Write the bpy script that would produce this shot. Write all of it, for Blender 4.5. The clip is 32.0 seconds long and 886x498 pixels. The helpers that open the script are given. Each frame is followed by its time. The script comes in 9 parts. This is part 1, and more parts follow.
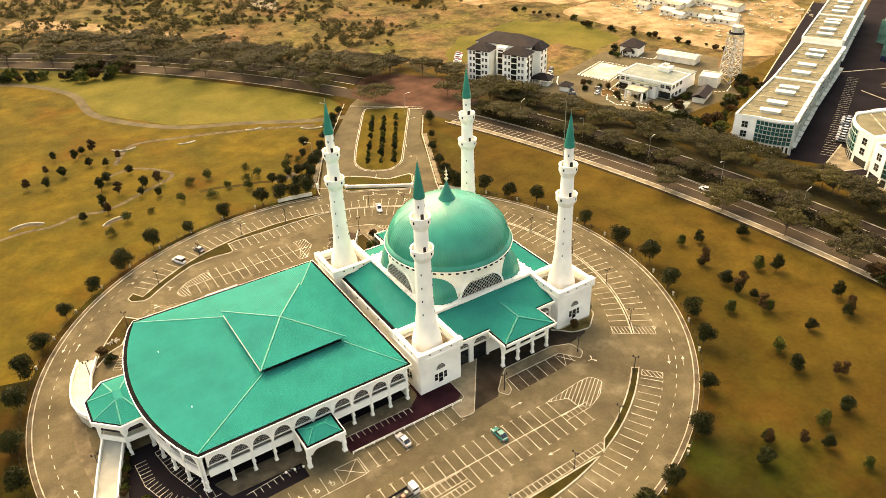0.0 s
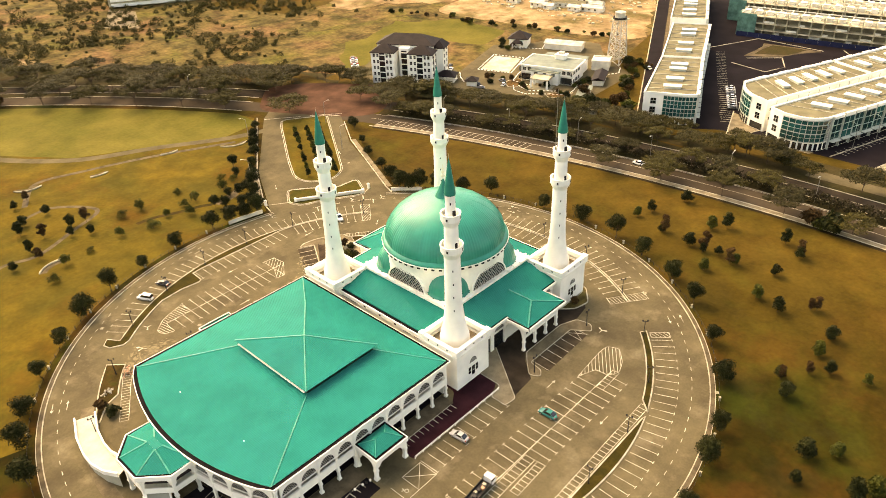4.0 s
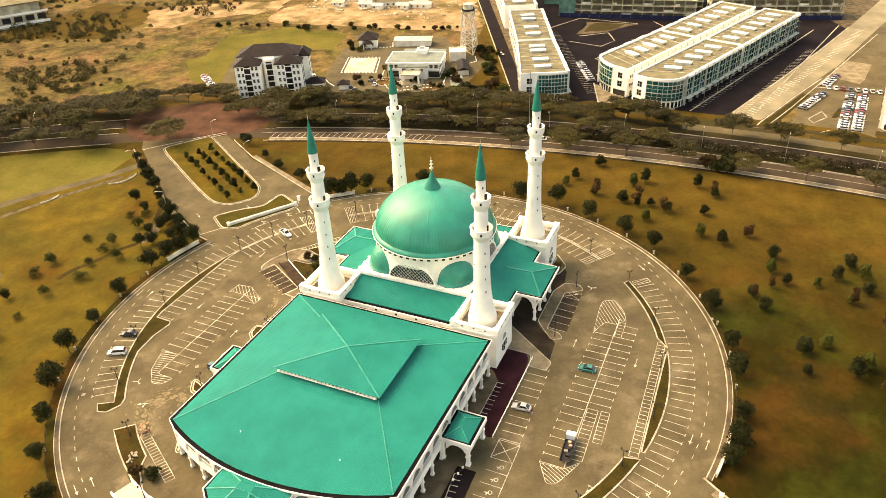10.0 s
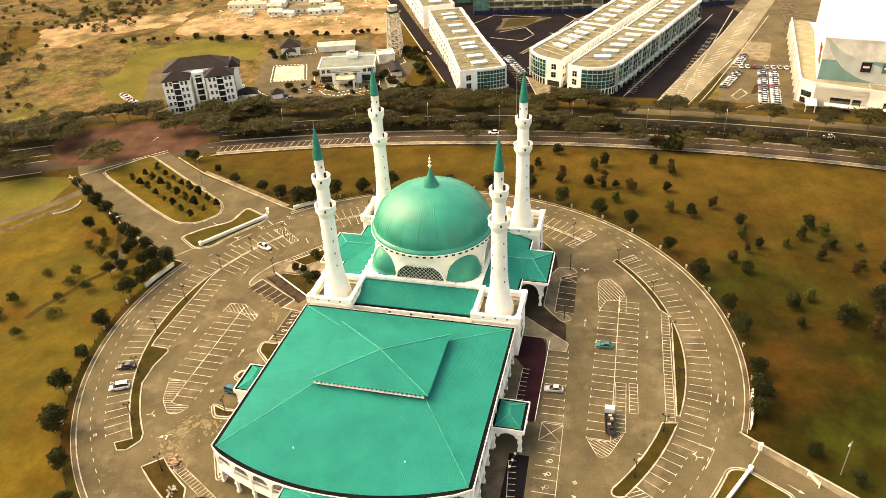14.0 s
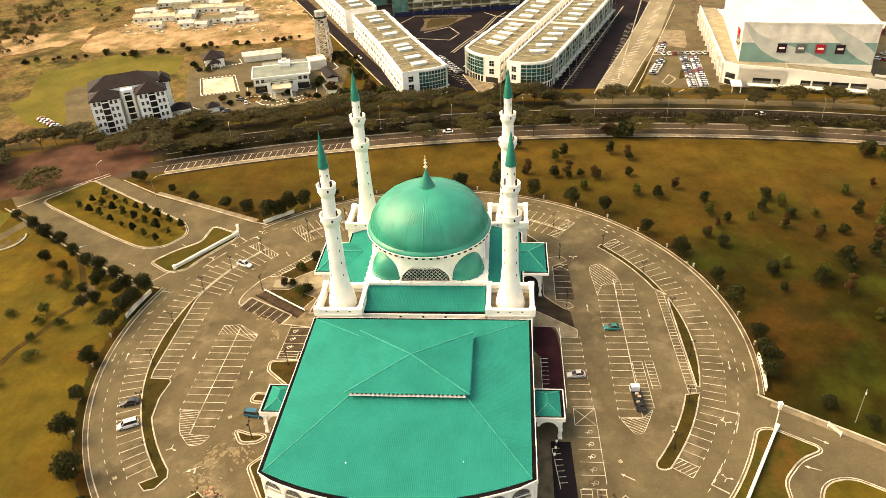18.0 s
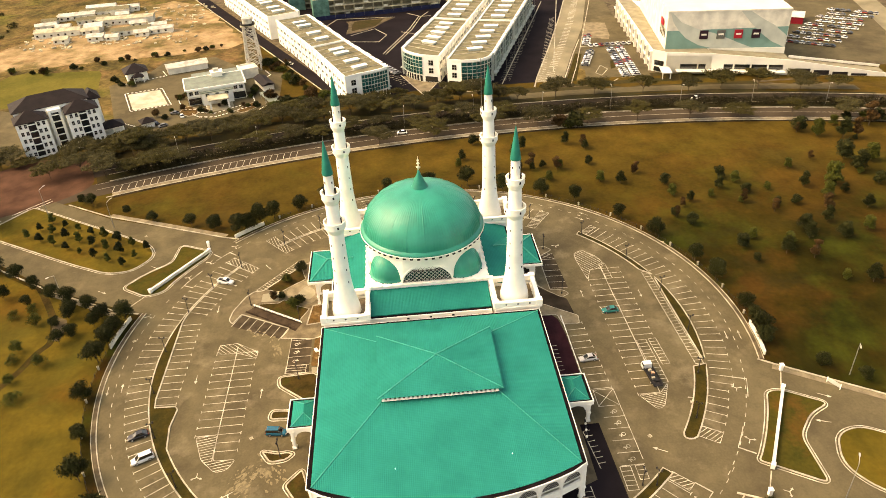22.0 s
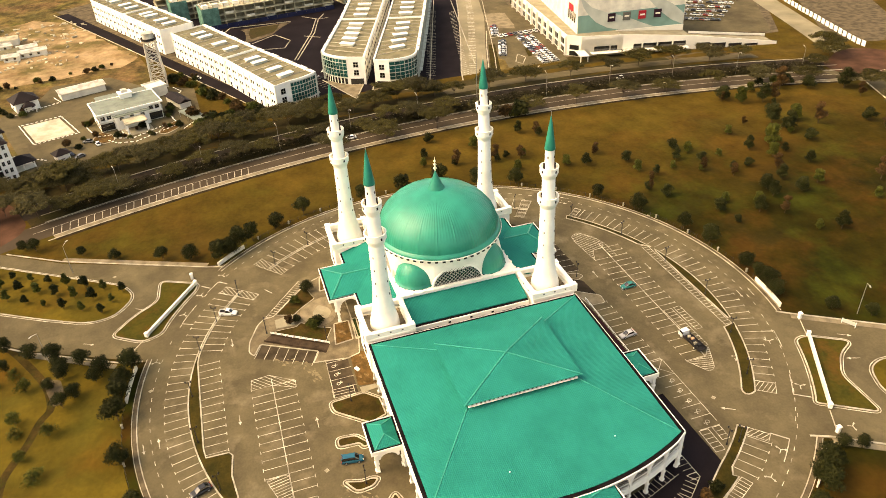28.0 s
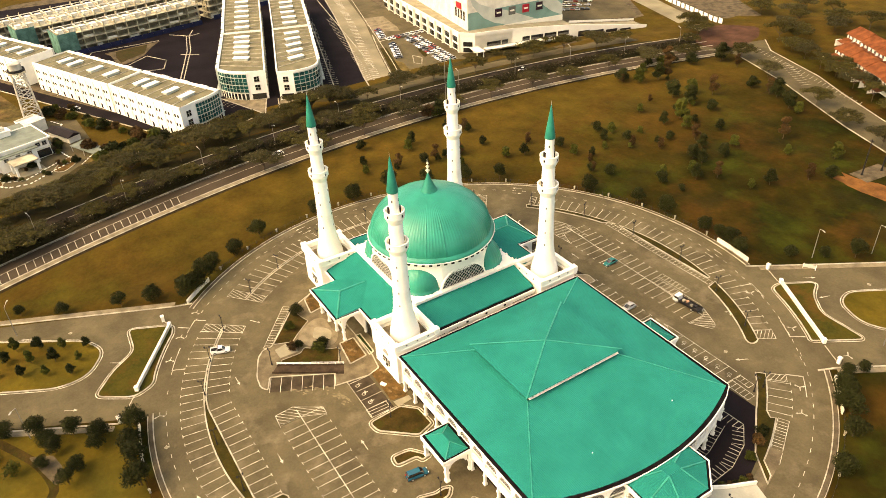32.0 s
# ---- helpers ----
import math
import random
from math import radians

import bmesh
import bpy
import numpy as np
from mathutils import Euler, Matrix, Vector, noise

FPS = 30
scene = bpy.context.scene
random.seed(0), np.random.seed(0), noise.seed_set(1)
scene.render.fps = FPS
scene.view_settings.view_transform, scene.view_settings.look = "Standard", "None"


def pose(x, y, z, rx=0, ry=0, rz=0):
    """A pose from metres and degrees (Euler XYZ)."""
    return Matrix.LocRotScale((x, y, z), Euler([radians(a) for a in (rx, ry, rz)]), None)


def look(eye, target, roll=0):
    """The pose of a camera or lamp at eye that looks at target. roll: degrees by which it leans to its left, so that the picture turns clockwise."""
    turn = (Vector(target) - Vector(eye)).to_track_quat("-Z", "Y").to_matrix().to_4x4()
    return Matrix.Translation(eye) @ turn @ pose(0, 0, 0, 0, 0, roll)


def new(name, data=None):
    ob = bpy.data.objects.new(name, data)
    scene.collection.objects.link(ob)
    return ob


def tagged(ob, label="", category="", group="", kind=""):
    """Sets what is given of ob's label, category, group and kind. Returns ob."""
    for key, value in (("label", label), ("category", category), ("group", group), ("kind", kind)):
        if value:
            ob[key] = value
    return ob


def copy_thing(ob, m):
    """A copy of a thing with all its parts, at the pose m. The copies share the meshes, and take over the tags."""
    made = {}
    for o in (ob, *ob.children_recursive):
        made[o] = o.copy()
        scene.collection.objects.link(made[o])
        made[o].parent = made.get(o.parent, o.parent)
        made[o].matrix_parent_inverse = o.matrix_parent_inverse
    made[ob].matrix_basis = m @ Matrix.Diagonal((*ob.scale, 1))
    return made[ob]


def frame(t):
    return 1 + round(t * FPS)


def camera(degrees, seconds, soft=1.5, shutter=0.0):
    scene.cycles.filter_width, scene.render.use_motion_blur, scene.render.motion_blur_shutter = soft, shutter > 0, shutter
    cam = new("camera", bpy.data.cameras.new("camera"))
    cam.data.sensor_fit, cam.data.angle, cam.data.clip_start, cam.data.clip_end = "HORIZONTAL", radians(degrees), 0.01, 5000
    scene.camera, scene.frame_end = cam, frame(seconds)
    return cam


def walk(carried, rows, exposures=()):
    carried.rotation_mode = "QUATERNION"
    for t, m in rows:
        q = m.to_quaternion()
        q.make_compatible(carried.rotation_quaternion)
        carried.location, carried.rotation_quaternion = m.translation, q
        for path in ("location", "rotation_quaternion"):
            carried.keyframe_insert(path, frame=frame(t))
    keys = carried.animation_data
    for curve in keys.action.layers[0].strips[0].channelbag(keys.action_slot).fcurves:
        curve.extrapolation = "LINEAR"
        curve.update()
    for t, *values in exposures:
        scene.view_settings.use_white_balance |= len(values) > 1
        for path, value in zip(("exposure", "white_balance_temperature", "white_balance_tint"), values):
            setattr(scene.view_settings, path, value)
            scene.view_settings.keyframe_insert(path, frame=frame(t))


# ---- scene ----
# ---------- camera ----------
cam = camera(62.2, 32.0, soft=0.75)
PATH = [
    (0, (-87.27, -137.56, 117.10), (-42.31, -65.27, 64.64), -2.20),
    (0.5, (-91.44, -134.95, 117.20), (-44.34, -64.06, 64.71), -2.24),
    (1, (-95.52, -132.24, 117.29), (-46.24, -62.86, 64.77), -2.27),
    (1.5, (-99.54, -129.50, 117.37), (-48.22, -61.64, 64.82), -2.30),
    (2, (-103.42, -126.65, 117.46), (-50.11, -60.38, 64.87), -2.36),
    (2.5, (-107.31, -123.74, 117.55), (-51.98, -59.17, 64.92), -2.40),
    (3, (-111.06, -120.79, 117.62), (-53.77, -57.95, 65.00), -2.45),
    (3.5, (-114.81, -117.68, 117.74), (-55.71, -56.58, 65.07), -2.47),
    (5.5, (-128.82, -104.62, 118.19), (-63.05, -50.95, 65.32), -2.50),
    (6, (-131.90, -101.27, 118.27), (-64.61, -49.59, 65.34), -2.54),
    (6.5, (-134.92, -97.81, 118.34), (-66.12, -48.20, 65.38), -2.53),
    (7, (-137.75, -94.37, 118.38), (-67.68, -46.62, 65.38), -2.57),
    (7.5, (-140.39, -90.90, 118.43), (-69.04, -45.13, 65.39), -2.61),
    (8, (-142.90, -87.52, 118.48), (-70.39, -43.66, 65.39), -2.63),
    (8.5, (-145.29, -84.15, 118.50), (-71.68, -42.19, 65.39), -2.69),
    (9, (-147.53, -80.65, 118.58), (-72.83, -40.75, 65.40), -2.69),
    (9.5, (-149.79, -77.24, 118.58), (-74.09, -39.22, 65.43), -2.72),
    (10, (-151.81, -73.85, 118.61), (-75.24, -37.69, 65.43), -2.73),
    (10.5, (-153.72, -70.54, 118.62), (-76.32, -36.21, 65.42), -2.79),
    (11, (-155.48, -67.23, 118.64), (-77.30, -34.71, 65.43), -2.81),
    (11.5, (-157.08, -63.83, 118.68), (-78.23, -33.07, 65.43), -2.84),
    (12, (-158.52, -60.52, 118.71), (-79.04, -31.48, 65.42), -2.85),
    (12.5, (-159.82, -57.19, 118.71), (-79.76, -29.81, 65.41), -2.93),
    (13, (-161.10, -53.79, 118.73), (-80.51, -28.03, 65.42), -2.95),
    (13.5, (-162.22, -50.38, 118.80), (-81.14, -26.24, 65.46), -2.98),
    (14, (-163.24, -46.93, 118.90), (-81.67, -24.65, 65.52), -2.98),
    (14.5, (-164.16, -43.73, 118.90), (-82.15, -23.10, 65.52), -2.99),
    (16.5, (-166.63, -30.55, 119.41), (-83.37, -16.67, 65.80), -3.13),
    (17, (-167.08, -27.18, 119.56), (-83.56, -15.29, 65.87), -3.10),
    (17.5, (-167.49, -23.84, 119.66), (-83.77, -13.62, 65.93), -3.10),
    (18, (-167.88, -20.61, 119.74), (-84.00, -11.97, 65.99), -3.10),
    (18.5, (-168.17, -17.42, 119.86), (-84.18, -10.46, 66.03), -3.09),
    (19, (-168.40, -14.33, 119.93), (-84.30, -9.07, 66.07), -3.11),
    (19.5, (-168.59, -11.18, 120.11), (-84.44, -7.63, 66.19), -3.10),
    (20, (-168.69, -8.03, 120.21), (-84.53, -6.20, 66.24), -3.06),
    (20.5, (-168.73, -4.98, 120.33), (-84.58, -4.80, 66.30), -3.06),
    (21, (-168.73, -1.85, 120.42), (-84.62, -3.30, 66.35), -3.01),
    (21.5, (-168.71, 1.11, 120.49), (-84.68, -1.92, 66.37), -3.00),
    (22, (-168.62, 4.14, 120.60), (-84.70, -0.53, 66.40), -2.97),
    (22.5, (-168.50, 7.12, 120.63), (-84.70, 0.97, 66.41), -2.91),
    (23, (-168.26, 10.16, 120.76), (-84.63, 2.55, 66.46), -2.86),
    (23.5, (-168.03, 13.09, 120.80), (-84.58, 3.94, 66.45), -2.84),
    (24, (-167.64, 16.12, 120.97), (-84.42, 5.66, 66.52), -2.85),
    (24.5, (-167.20, 19.16, 120.95), (-84.17, 7.52, 66.44), -2.86),
    (25, (-166.51, 22.35, 121.00), (-83.70, 9.60, 66.40), -2.91),
    (25.5, (-165.44, 25.85, 121.06), (-82.89, 11.95, 66.36), -2.94),
    (27.5, (-159.72, 41.08, 121.37), (-78.98, 20.05, 66.24), -3.12),
    (28, (-157.85, 45.37, 121.51), (-77.86, 21.90, 66.27), -3.11),
    (28.5, (-155.82, 49.83, 121.66), (-76.75, 23.76, 66.27), -3.05),
    (29, (-153.96, 54.32, 121.63), (-75.83, 25.64, 66.19), -3.00),
    (29.5, (-151.81, 58.96, 121.72), (-74.67, 27.83, 66.22), -2.93),
    (30, (-149.70, 63.60, 121.72), (-73.61, 29.98, 66.22), -2.86),
    (30.5, (-147.44, 68.08, 121.77), (-72.46, 32.14, 66.22), -2.86),
    (31, (-145.18, 72.46, 121.77), (-71.36, 34.18, 66.23), -2.84),
    (31.5, (-142.73, 76.91, 121.75), (-70.22, 36.25, 66.17), -2.80),
    (32, (-140.21, 81.16, 121.70), (-69.00, 38.25, 66.13), -2.78),
]
walk(cam, [(t, look(eye, target, roll)) for t, eye, target, roll in PATH],
     exposures=[(0.0, 2.02, 10800, 14), (12.0, 1.92, 10700, 14), (22.0, 1.67, 10400, 14), (32.0, 1.63, 10300, 14)])

# ---------- light ----------
SUN_EL, SUN_AZ = radians(46), radians(8)      # azimuth clockwise from +y
world = bpy.data.worlds.new("sky")
scene.world = world
world.use_nodes = True
wn, wl = world.node_tree.nodes, world.node_tree.links
sky = wn.new("ShaderNodeTexSky")
sky.sky_type, sky.sun_disc = "NISHITA", False
sky.sun_elevation, sky.sun_rotation = SUN_EL, SUN_AZ
sky.air_density, sky.dust_density, sky.ozone_density = 1.0, 4.0, 1.0
wn["Background"].inputs[1].default_value = 0.15
wl.new(sky.outputs[0], wn["Background"].inputs[0])
sun_data = bpy.data.lights.new("sun", "SUN")
sun_data.energy, sun_data.angle, sun_data.color = 0.6, radians(60), (1.0, 0.94, 0.84)
sun_dir = Vector((math.sin(SUN_AZ) * math.cos(SUN_EL), math.cos(SUN_AZ) * math.cos(SUN_EL), math.sin(SUN_EL)))
sun = new("sun", sun_data)
sun.matrix_world = look(sun_dir * 300, (0, 0, 0))


# ---------- materials ----------
def material(name, colour, rough=0.75, vary=0.15, size=4.0, fine=0.10, grain=0.25, bump=0.15, metal=0.0,
             tint=None, each=0.0, sheen=None, blotch=0.0, blotch_size=5.0, patch=None, turn=None):
    """A surface with colour that drifts over `size` metres and is grainy over `grain` metres; tint: a second colour that it drifts to; each: how far objects differ."""
    m = bpy.data.materials.new(name)
    m.use_nodes = True
    n, l = m.node_tree.nodes, m.node_tree.links
    b = n["Principled BSDF"]
    b.inputs["Roughness"].default_value, b.inputs["Metallic"].default_value = rough, metal
    b.inputs["Specular IOR Level"].default_value = sheen if sheen is not None else 0.03 if rough > 0.78 else 0.15
    co = n.new("ShaderNodeTexCoord")
    big, small = n.new("ShaderNodeTexNoise"), n.new("ShaderNodeTexNoise")
    big.inputs["Scale"].default_value, big.inputs["Detail"].default_value = 1.0 / size, 5.0
    small.inputs["Scale"].default_value, small.inputs["Detail"].default_value = 1.0 / grain, 3.0
    l.new(co.outputs["Object"], big.inputs["Vector"])
    l.new(co.outputs["Object"], small.inputs["Vector"])
    drift = n.new("ShaderNodeMapRange")
    drift.inputs["From Min"].default_value, drift.inputs["From Max"].default_value = 0.35, 0.65
    l.new(big.outputs["Fac"], drift.inputs["Value"])
    two = n.new("ShaderNodeMix")
    two.data_type = "RGBA"
    other = tint or [c * (1 - 2 * vary) for c in colour]
    near = colour if tint else [min(1, c * (1 + vary)) for c in colour]
    two.inputs[6].default_value, two.inputs[7].default_value = (*other, 1), (*near, 1)
    l.new(drift.outputs["Result"], two.inputs[0])
    val = n.new("ShaderNodeMath")
    val.operation = "MULTIPLY_ADD"
    val.inputs[1].default_value, val.inputs[2].default_value = 2 * fine, 1 - fine
    l.new(small.outputs["Fac"], val.inputs[0])
    last = val.outputs[0]
    if blotch:
        mid, spread, mul = n.new("ShaderNodeTexNoise"), n.new("ShaderNodeMapRange"), n.new("ShaderNodeMath")
        mid.inputs["Scale"].default_value, mid.inputs["Detail"].default_value, mid.inputs["Roughness"].default_value = 1.0 / blotch_size, 8.0, 0.62
        l.new(co.outputs["Object"], mid.inputs["Vector"])
        spread.inputs["From Min"].default_value, spread.inputs["From Max"].default_value = 0.32, 0.68
        spread.inputs["To Min"].default_value, spread.inputs["To Max"].default_value = 1 - blotch, 1 + blotch
        l.new(mid.outputs["Fac"], spread.inputs["Value"])
        mul.operation = "MULTIPLY"
        l.new(last, mul.inputs[0])
        l.new(spread.outputs["Result"], mul.inputs[1])
        last = mul.outputs[0]
    if each:
        info, one = n.new("ShaderNodeObjectInfo"), n.new("ShaderNodeMath")
        one.operation = "MULTIPLY_ADD"
        one.inputs[1].default_value, one.inputs[2].default_value = 2 * each, 1 - each
        l.new(info.outputs["Random"], one.inputs[0])
        both = n.new("ShaderNodeMath")
        both.operation = "MULTIPLY"
        l.new(one.outputs[0], both.inputs[0])
        l.new(last, both.inputs[1])
        last = both.outputs[0]
    base = two.outputs[2]
    for k_, (col, ps, lo, hi, most) in enumerate(patch or ()):       # broad irregular patches of another colour
        pn, pr, pm = n.new("ShaderNodeTexNoise"), n.new("ShaderNodeMapRange"), n.new("ShaderNodeMix")
        pn.noise_dimensions = "4D"
        pn.inputs["W"].default_value = 3.7 + 5.1 * k_
        pn.inputs["Scale"].default_value, pn.inputs["Detail"].default_value, pn.inputs["Roughness"].default_value = 1.0 / ps, 7.0, 0.6
        l.new(co.outputs["Object"], pn.inputs["Vector"])
        pr.inputs["From Min"].default_value, pr.inputs["From Max"].default_value, pr.inputs["To Max"].default_value = lo, hi, most
        l.new(pn.outputs["Fac"], pr.inputs["Value"])
        pm.data_type = "RGBA"
        l.new(pr.outputs["Result"], pm.inputs[0])
        l.new(base, pm.inputs[6])
        pm.inputs[7].default_value = (*col, 1)
        base = pm.outputs[2]
    if turn:                                                        # another colour blended in along x, with an uneven border
        col, y0, y1 = turn
        xyz, wob, add, yr, ym = n.new("ShaderNodeSeparateXYZ"), n.new("ShaderNodeTexNoise"), n.new("ShaderNodeMath"), n.new("ShaderNodeMapRange"), n.new("ShaderNodeMix")
        wob.inputs["Scale"].default_value, wob.inputs["Detail"].default_value = 1 / 28.0, 5.0
        l.new(co.outputs["Object"], xyz.inputs[0])
        l.new(co.outputs["Object"], wob.inputs["Vector"])
        add.operation = "MULTIPLY_ADD"
        add.inputs[1].default_value = 70.0
        l.new(wob.outputs["Fac"], add.inputs[0])
        l.new(xyz.outputs[0], add.inputs[2])
        yr.inputs["From Min"].default_value, yr.inputs["From Max"].default_value = y0 + 35, y1 + 35
        l.new(add.outputs[0], yr.inputs["Value"])
        ym.data_type = "RGBA"
        ym.inputs[7].default_value = (*col, 1)
        yr.inputs["To Max"].default_value = 0.65
        l.new(yr.outputs["Result"], ym.inputs[0])
        l.new(base, ym.inputs[6])
        base = ym.outputs[2]
    hsv = n.new("ShaderNodeHueSaturation")
    l.new(base, hsv.inputs["Color"])
    l.new(last, hsv.inputs["Value"])
    l.new(hsv.outputs[0], b.inputs["Base Color"])
    if bump:
        bp = n.new("ShaderNodeBump")
        bp.inputs["Strength"].default_value, bp.inputs["Distance"].default_value = bump, grain * 0.4
        l.new(small.outputs["Fac"], bp.inputs["Height"])
        l.new(bp.outputs[0], b.inputs["Normal"])
    return m


def roof_material(name, colour):
    """Glazed pressed-metal tiles; their joints across the slope are a little dirtier."""
    m = material(name, colour, rough=0.16, vary=0.06, size=7.0, fine=0.06, grain=0.5, bump=0.0, sheen=0.009)
    n, l = m.node_tree.nodes, m.node_tree.links
    co, dirt, mul, add = n.new("ShaderNodeTexCoord"), n.new("ShaderNodeMapRange"), n.new("ShaderNodeMath"), n.new("ShaderNodeMath")
    waves = []
    for axis in "XY":
        w = n.new("ShaderNodeTexWave")
        w.wave_type, w.bands_direction, w.wave_profile = "BANDS", axis, "SIN"
        w.inputs["Scale"].default_value = 0.314 / 0.42
        l.new(co.outputs["Object"], w.inputs["Vector"])
        waves.append(w)
    add.operation = "ADD"
    l.new(waves[0].outputs["Fac"], add.inputs[0])
    l.new(waves[1].outputs["Fac"], add.inputs[1])
    dirt.inputs["From Max"].default_value, dirt.inputs["To Min"].default_value, dirt.inputs["To Max"].default_value = 2.0, 0.90, 1.06
    l.new(add.outputs[0], dirt.inputs["Value"])
    hsv = [x for x in n if x.bl_idname == "ShaderNodeHueSaturation"][0]
    mul.operation = "MULTIPLY"
    l.new(hsv.inputs["Value"].links[0].from_socket, mul.inputs[0])
    l.new(dirt.outputs["Result"], mul.inputs[1])
    l.new(mul.outputs[0], hsv.inputs["Value"])
    return m


def glass_material(name, colour, rough=0.06):
    m = material(name, colour, rough=rough, vary=0.25, size=6.0, fine=0.05, grain=1.0, bump=0.0, each=0.25)
    m.node_tree.nodes["Principled BSDF"].inputs["Specular IOR Level"].default_value = 0.9
    return m


def leaf_material(name, a, b_):
    m = material(name, a, rough=0.6, tint=b_, size=1.4, fine=0.2, grain=0.35, bump=0.0, each=0.25, sheen=0.05)
    return m


GRASS = material("mown_grass", (0.026, 0.0183, 0.0027), rough=0.95, tint=(0.0125, 0.0128, 0.0024), size=24.0, fine=0.25, grain=1.2, bump=0.35, blotch=0.30, blotch_size=9.0, patch=[((0.054, 0.026, 0.0055), 26.0, 0.47, 0.62, 0.85), ((0.029, 0.034, 0.0048), 16.0, 0.50, 0.64, 0.75), ((0.020, 0.017, 0.005), 20.0, 0.54, 0.68, 0.8)], turn=((0.086, 0.053, 0.0095), 10.0, 80.0))
BED_GRASS = material("bed_grass", (0.046, 0.033, 0.008), rough=0.95, tint=(0.024, 0.021, 0.006), size=3.0, fine=0.35, grain=0.5, bump=0.5)
ASPHALT = material("worn_asphalt", (0.112, 0.092, 0.050), rough=0.9, tint=(0.078, 0.063, 0.035), size=11.0, fine=0.14, grain=0.5, bump=0.1, blotch=0.13, blotch_size=4.0, patch=[((0.048, 0.038, 0.024), 16.0, 0.52, 0.74, 0.5), ((0.19, 0.155, 0.09), 9.0, 0.58, 0.78, 0.6)])
DUSTY = material("dusty_asphalt", (0.112, 0.092, 0.050), rough=0.9, tint=(0.078, 0.063, 0.035), size=11.0, fine=0.14, grain=0.5, bump=0.1, blotch=0.13, blotch_size=4.0, patch=[((0.048, 0.038, 0.024), 16.0, 0.52, 0.74, 0.5), ((0.19, 0.155, 0.09), 9.0, 0.58, 0.78, 0.65), ((0.24, 0.20, 0.125), 7.0, 0.53, 0.74, 0.6)])
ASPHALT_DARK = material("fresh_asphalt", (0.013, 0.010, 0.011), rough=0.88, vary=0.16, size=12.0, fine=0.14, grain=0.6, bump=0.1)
PAINT = material("road_paint", (0.47, 0.43, 0.33), rough=0.8, vary=0.26, size=2.2, fine=0.25, grain=0.3, bump=0.05)
FORECOURT = material("dull_brick_paving", (0.150, 0.120, 0.072), rough=0.9, vary=0.18, size=3.0, fine=0.25, grain=0.28, bump=0.3, patch=[((0.075, 0.056, 0.034), 4.0, 0.50, 0.68, 0.6)])
BRICK_FLOOR = material("dark_brick_floor", (0.052, 0.036, 0.023), rough=0.9, vary=0.2, size=2.0, fine=0.3, grain=0.25, bump=0.3)
BAY_DARK = material("stained_bay_asphalt", (0.056, 0.042, 0.026), rough=0.9, vary=0.2, size=3.0, fine=0.15, grain=0.5, bump=0.1)
KERB = material("kerb_concrete", (0.40, 0.36, 0.265), rough=0.85, vary=0.2, size=3.0, fine=0.12, grain=0.4, bump=0.1)
PAVING = material("interlocking_paving", (0.215, 0.175, 0.11), rough=0.9, vary=0.15, size=3.0, fine=0.25, grain=0.28, bump=0.3)
PALE_PAVING = material("pale_paving", (0.27, 0.24, 0.16), rough=0.85, vary=0.1, size=4.0, fine=0.1, grain=0.4, bump=0.1)
# dark asphalt with tree and portico shade put into its colour
ASPHALT_MID = material("dark_shaded_asphalt", (0.034, 0.026, 0.018), rough=0.88, vary=0.2, size=6.0, fine=0.14, grain=0.6, bump=0.1, blotch=0.2, blotch_size=4.0)
COURT = material("bleached_court", (0.52, 0.48, 0.37), rough=0.85, tint=(0.36, 0.31, 0.22), size=5.0, fine=0.15, grain=0.6, bump=0.1)
RAMP_PALE = material("ramp_concrete", (0.42, 0.40, 0.31), rough=0.85, vary=0.08, size=3.0, fine=0.08, grain=0.4, bump=0.05)
MAROON = material("maroon_paving", (0.030, 0.010, 0.012), rough=0.85, vary=0.2, size=5.0, fine=0.2, grain=0.3, bump=0.2)
RED_PAVING = material("red_paving", (0.080, 0.040, 0.024), rough=0.9, vary=0.18, size=7.0, fine=0.14, grain=0.6, bump=0.1)
SOIL = material("bare_soil", (0.125, 0.070, 0.024), rough=0.95, tint=(0.060, 0.037, 0.014), size=2.0, fine=0.35, grain=0.4, bump=0.5, patch=[((0.26, 0.175, 0.085), 1.6, 0.56, 0.68, 0.7)])
BED = material("dry_bed_soil", (0.054, 0.034, 0.010), rough=0.95, tint=(0.026, 0.019, 0.006), size=3.0, fine=0.35, grain=0.5, bump=0.5, patch=[((0.034, 0.034, 0.007), 2.6, 0.50, 0.62, 0.7)])
SHRUBS = material("low_shrubs", (0.030, 0.042, 0.008), rough=0.9, tint=(0.014, 0.022, 0.005), size=1.2, fine=0.4, grain=0.4, bump=1.0)
RUBBLE = material("pink_rubble", (0.42, 0.24, 0.15), rough=0.95, vary=0.2, size=0.8, fine=0.2, grain=0.2, bump=0.2)
RED_SOIL = material("red_soil", (0.20, 0.085, 0.026), rough=0.95, tint=(0.10, 0.045, 0.016), size=5.0, fine=0.3, grain=0.6, bump=0.5)
SOIL_DARK = material("damp_soil", (0.030, 0.021, 0.010), rough=0.95, vary=0.2, size=3.0, fine=0.3, grain=0.6, bump=0.3)
SAND = material("sandy_earth", (0.34, 0.235, 0.125), rough=0.95, tint=(0.21, 0.145, 0.07), size=14.0, fine=0.2, grain=2.0, bump=0.4, blotch=0.25, blotch_size=6.0, patch=[((0.085, 0.070, 0.022), 22.0, 0.49, 0.60, 0.9), ((0.16, 0.095, 0.042), 9.0, 0.5, 0.66, 0.7)])
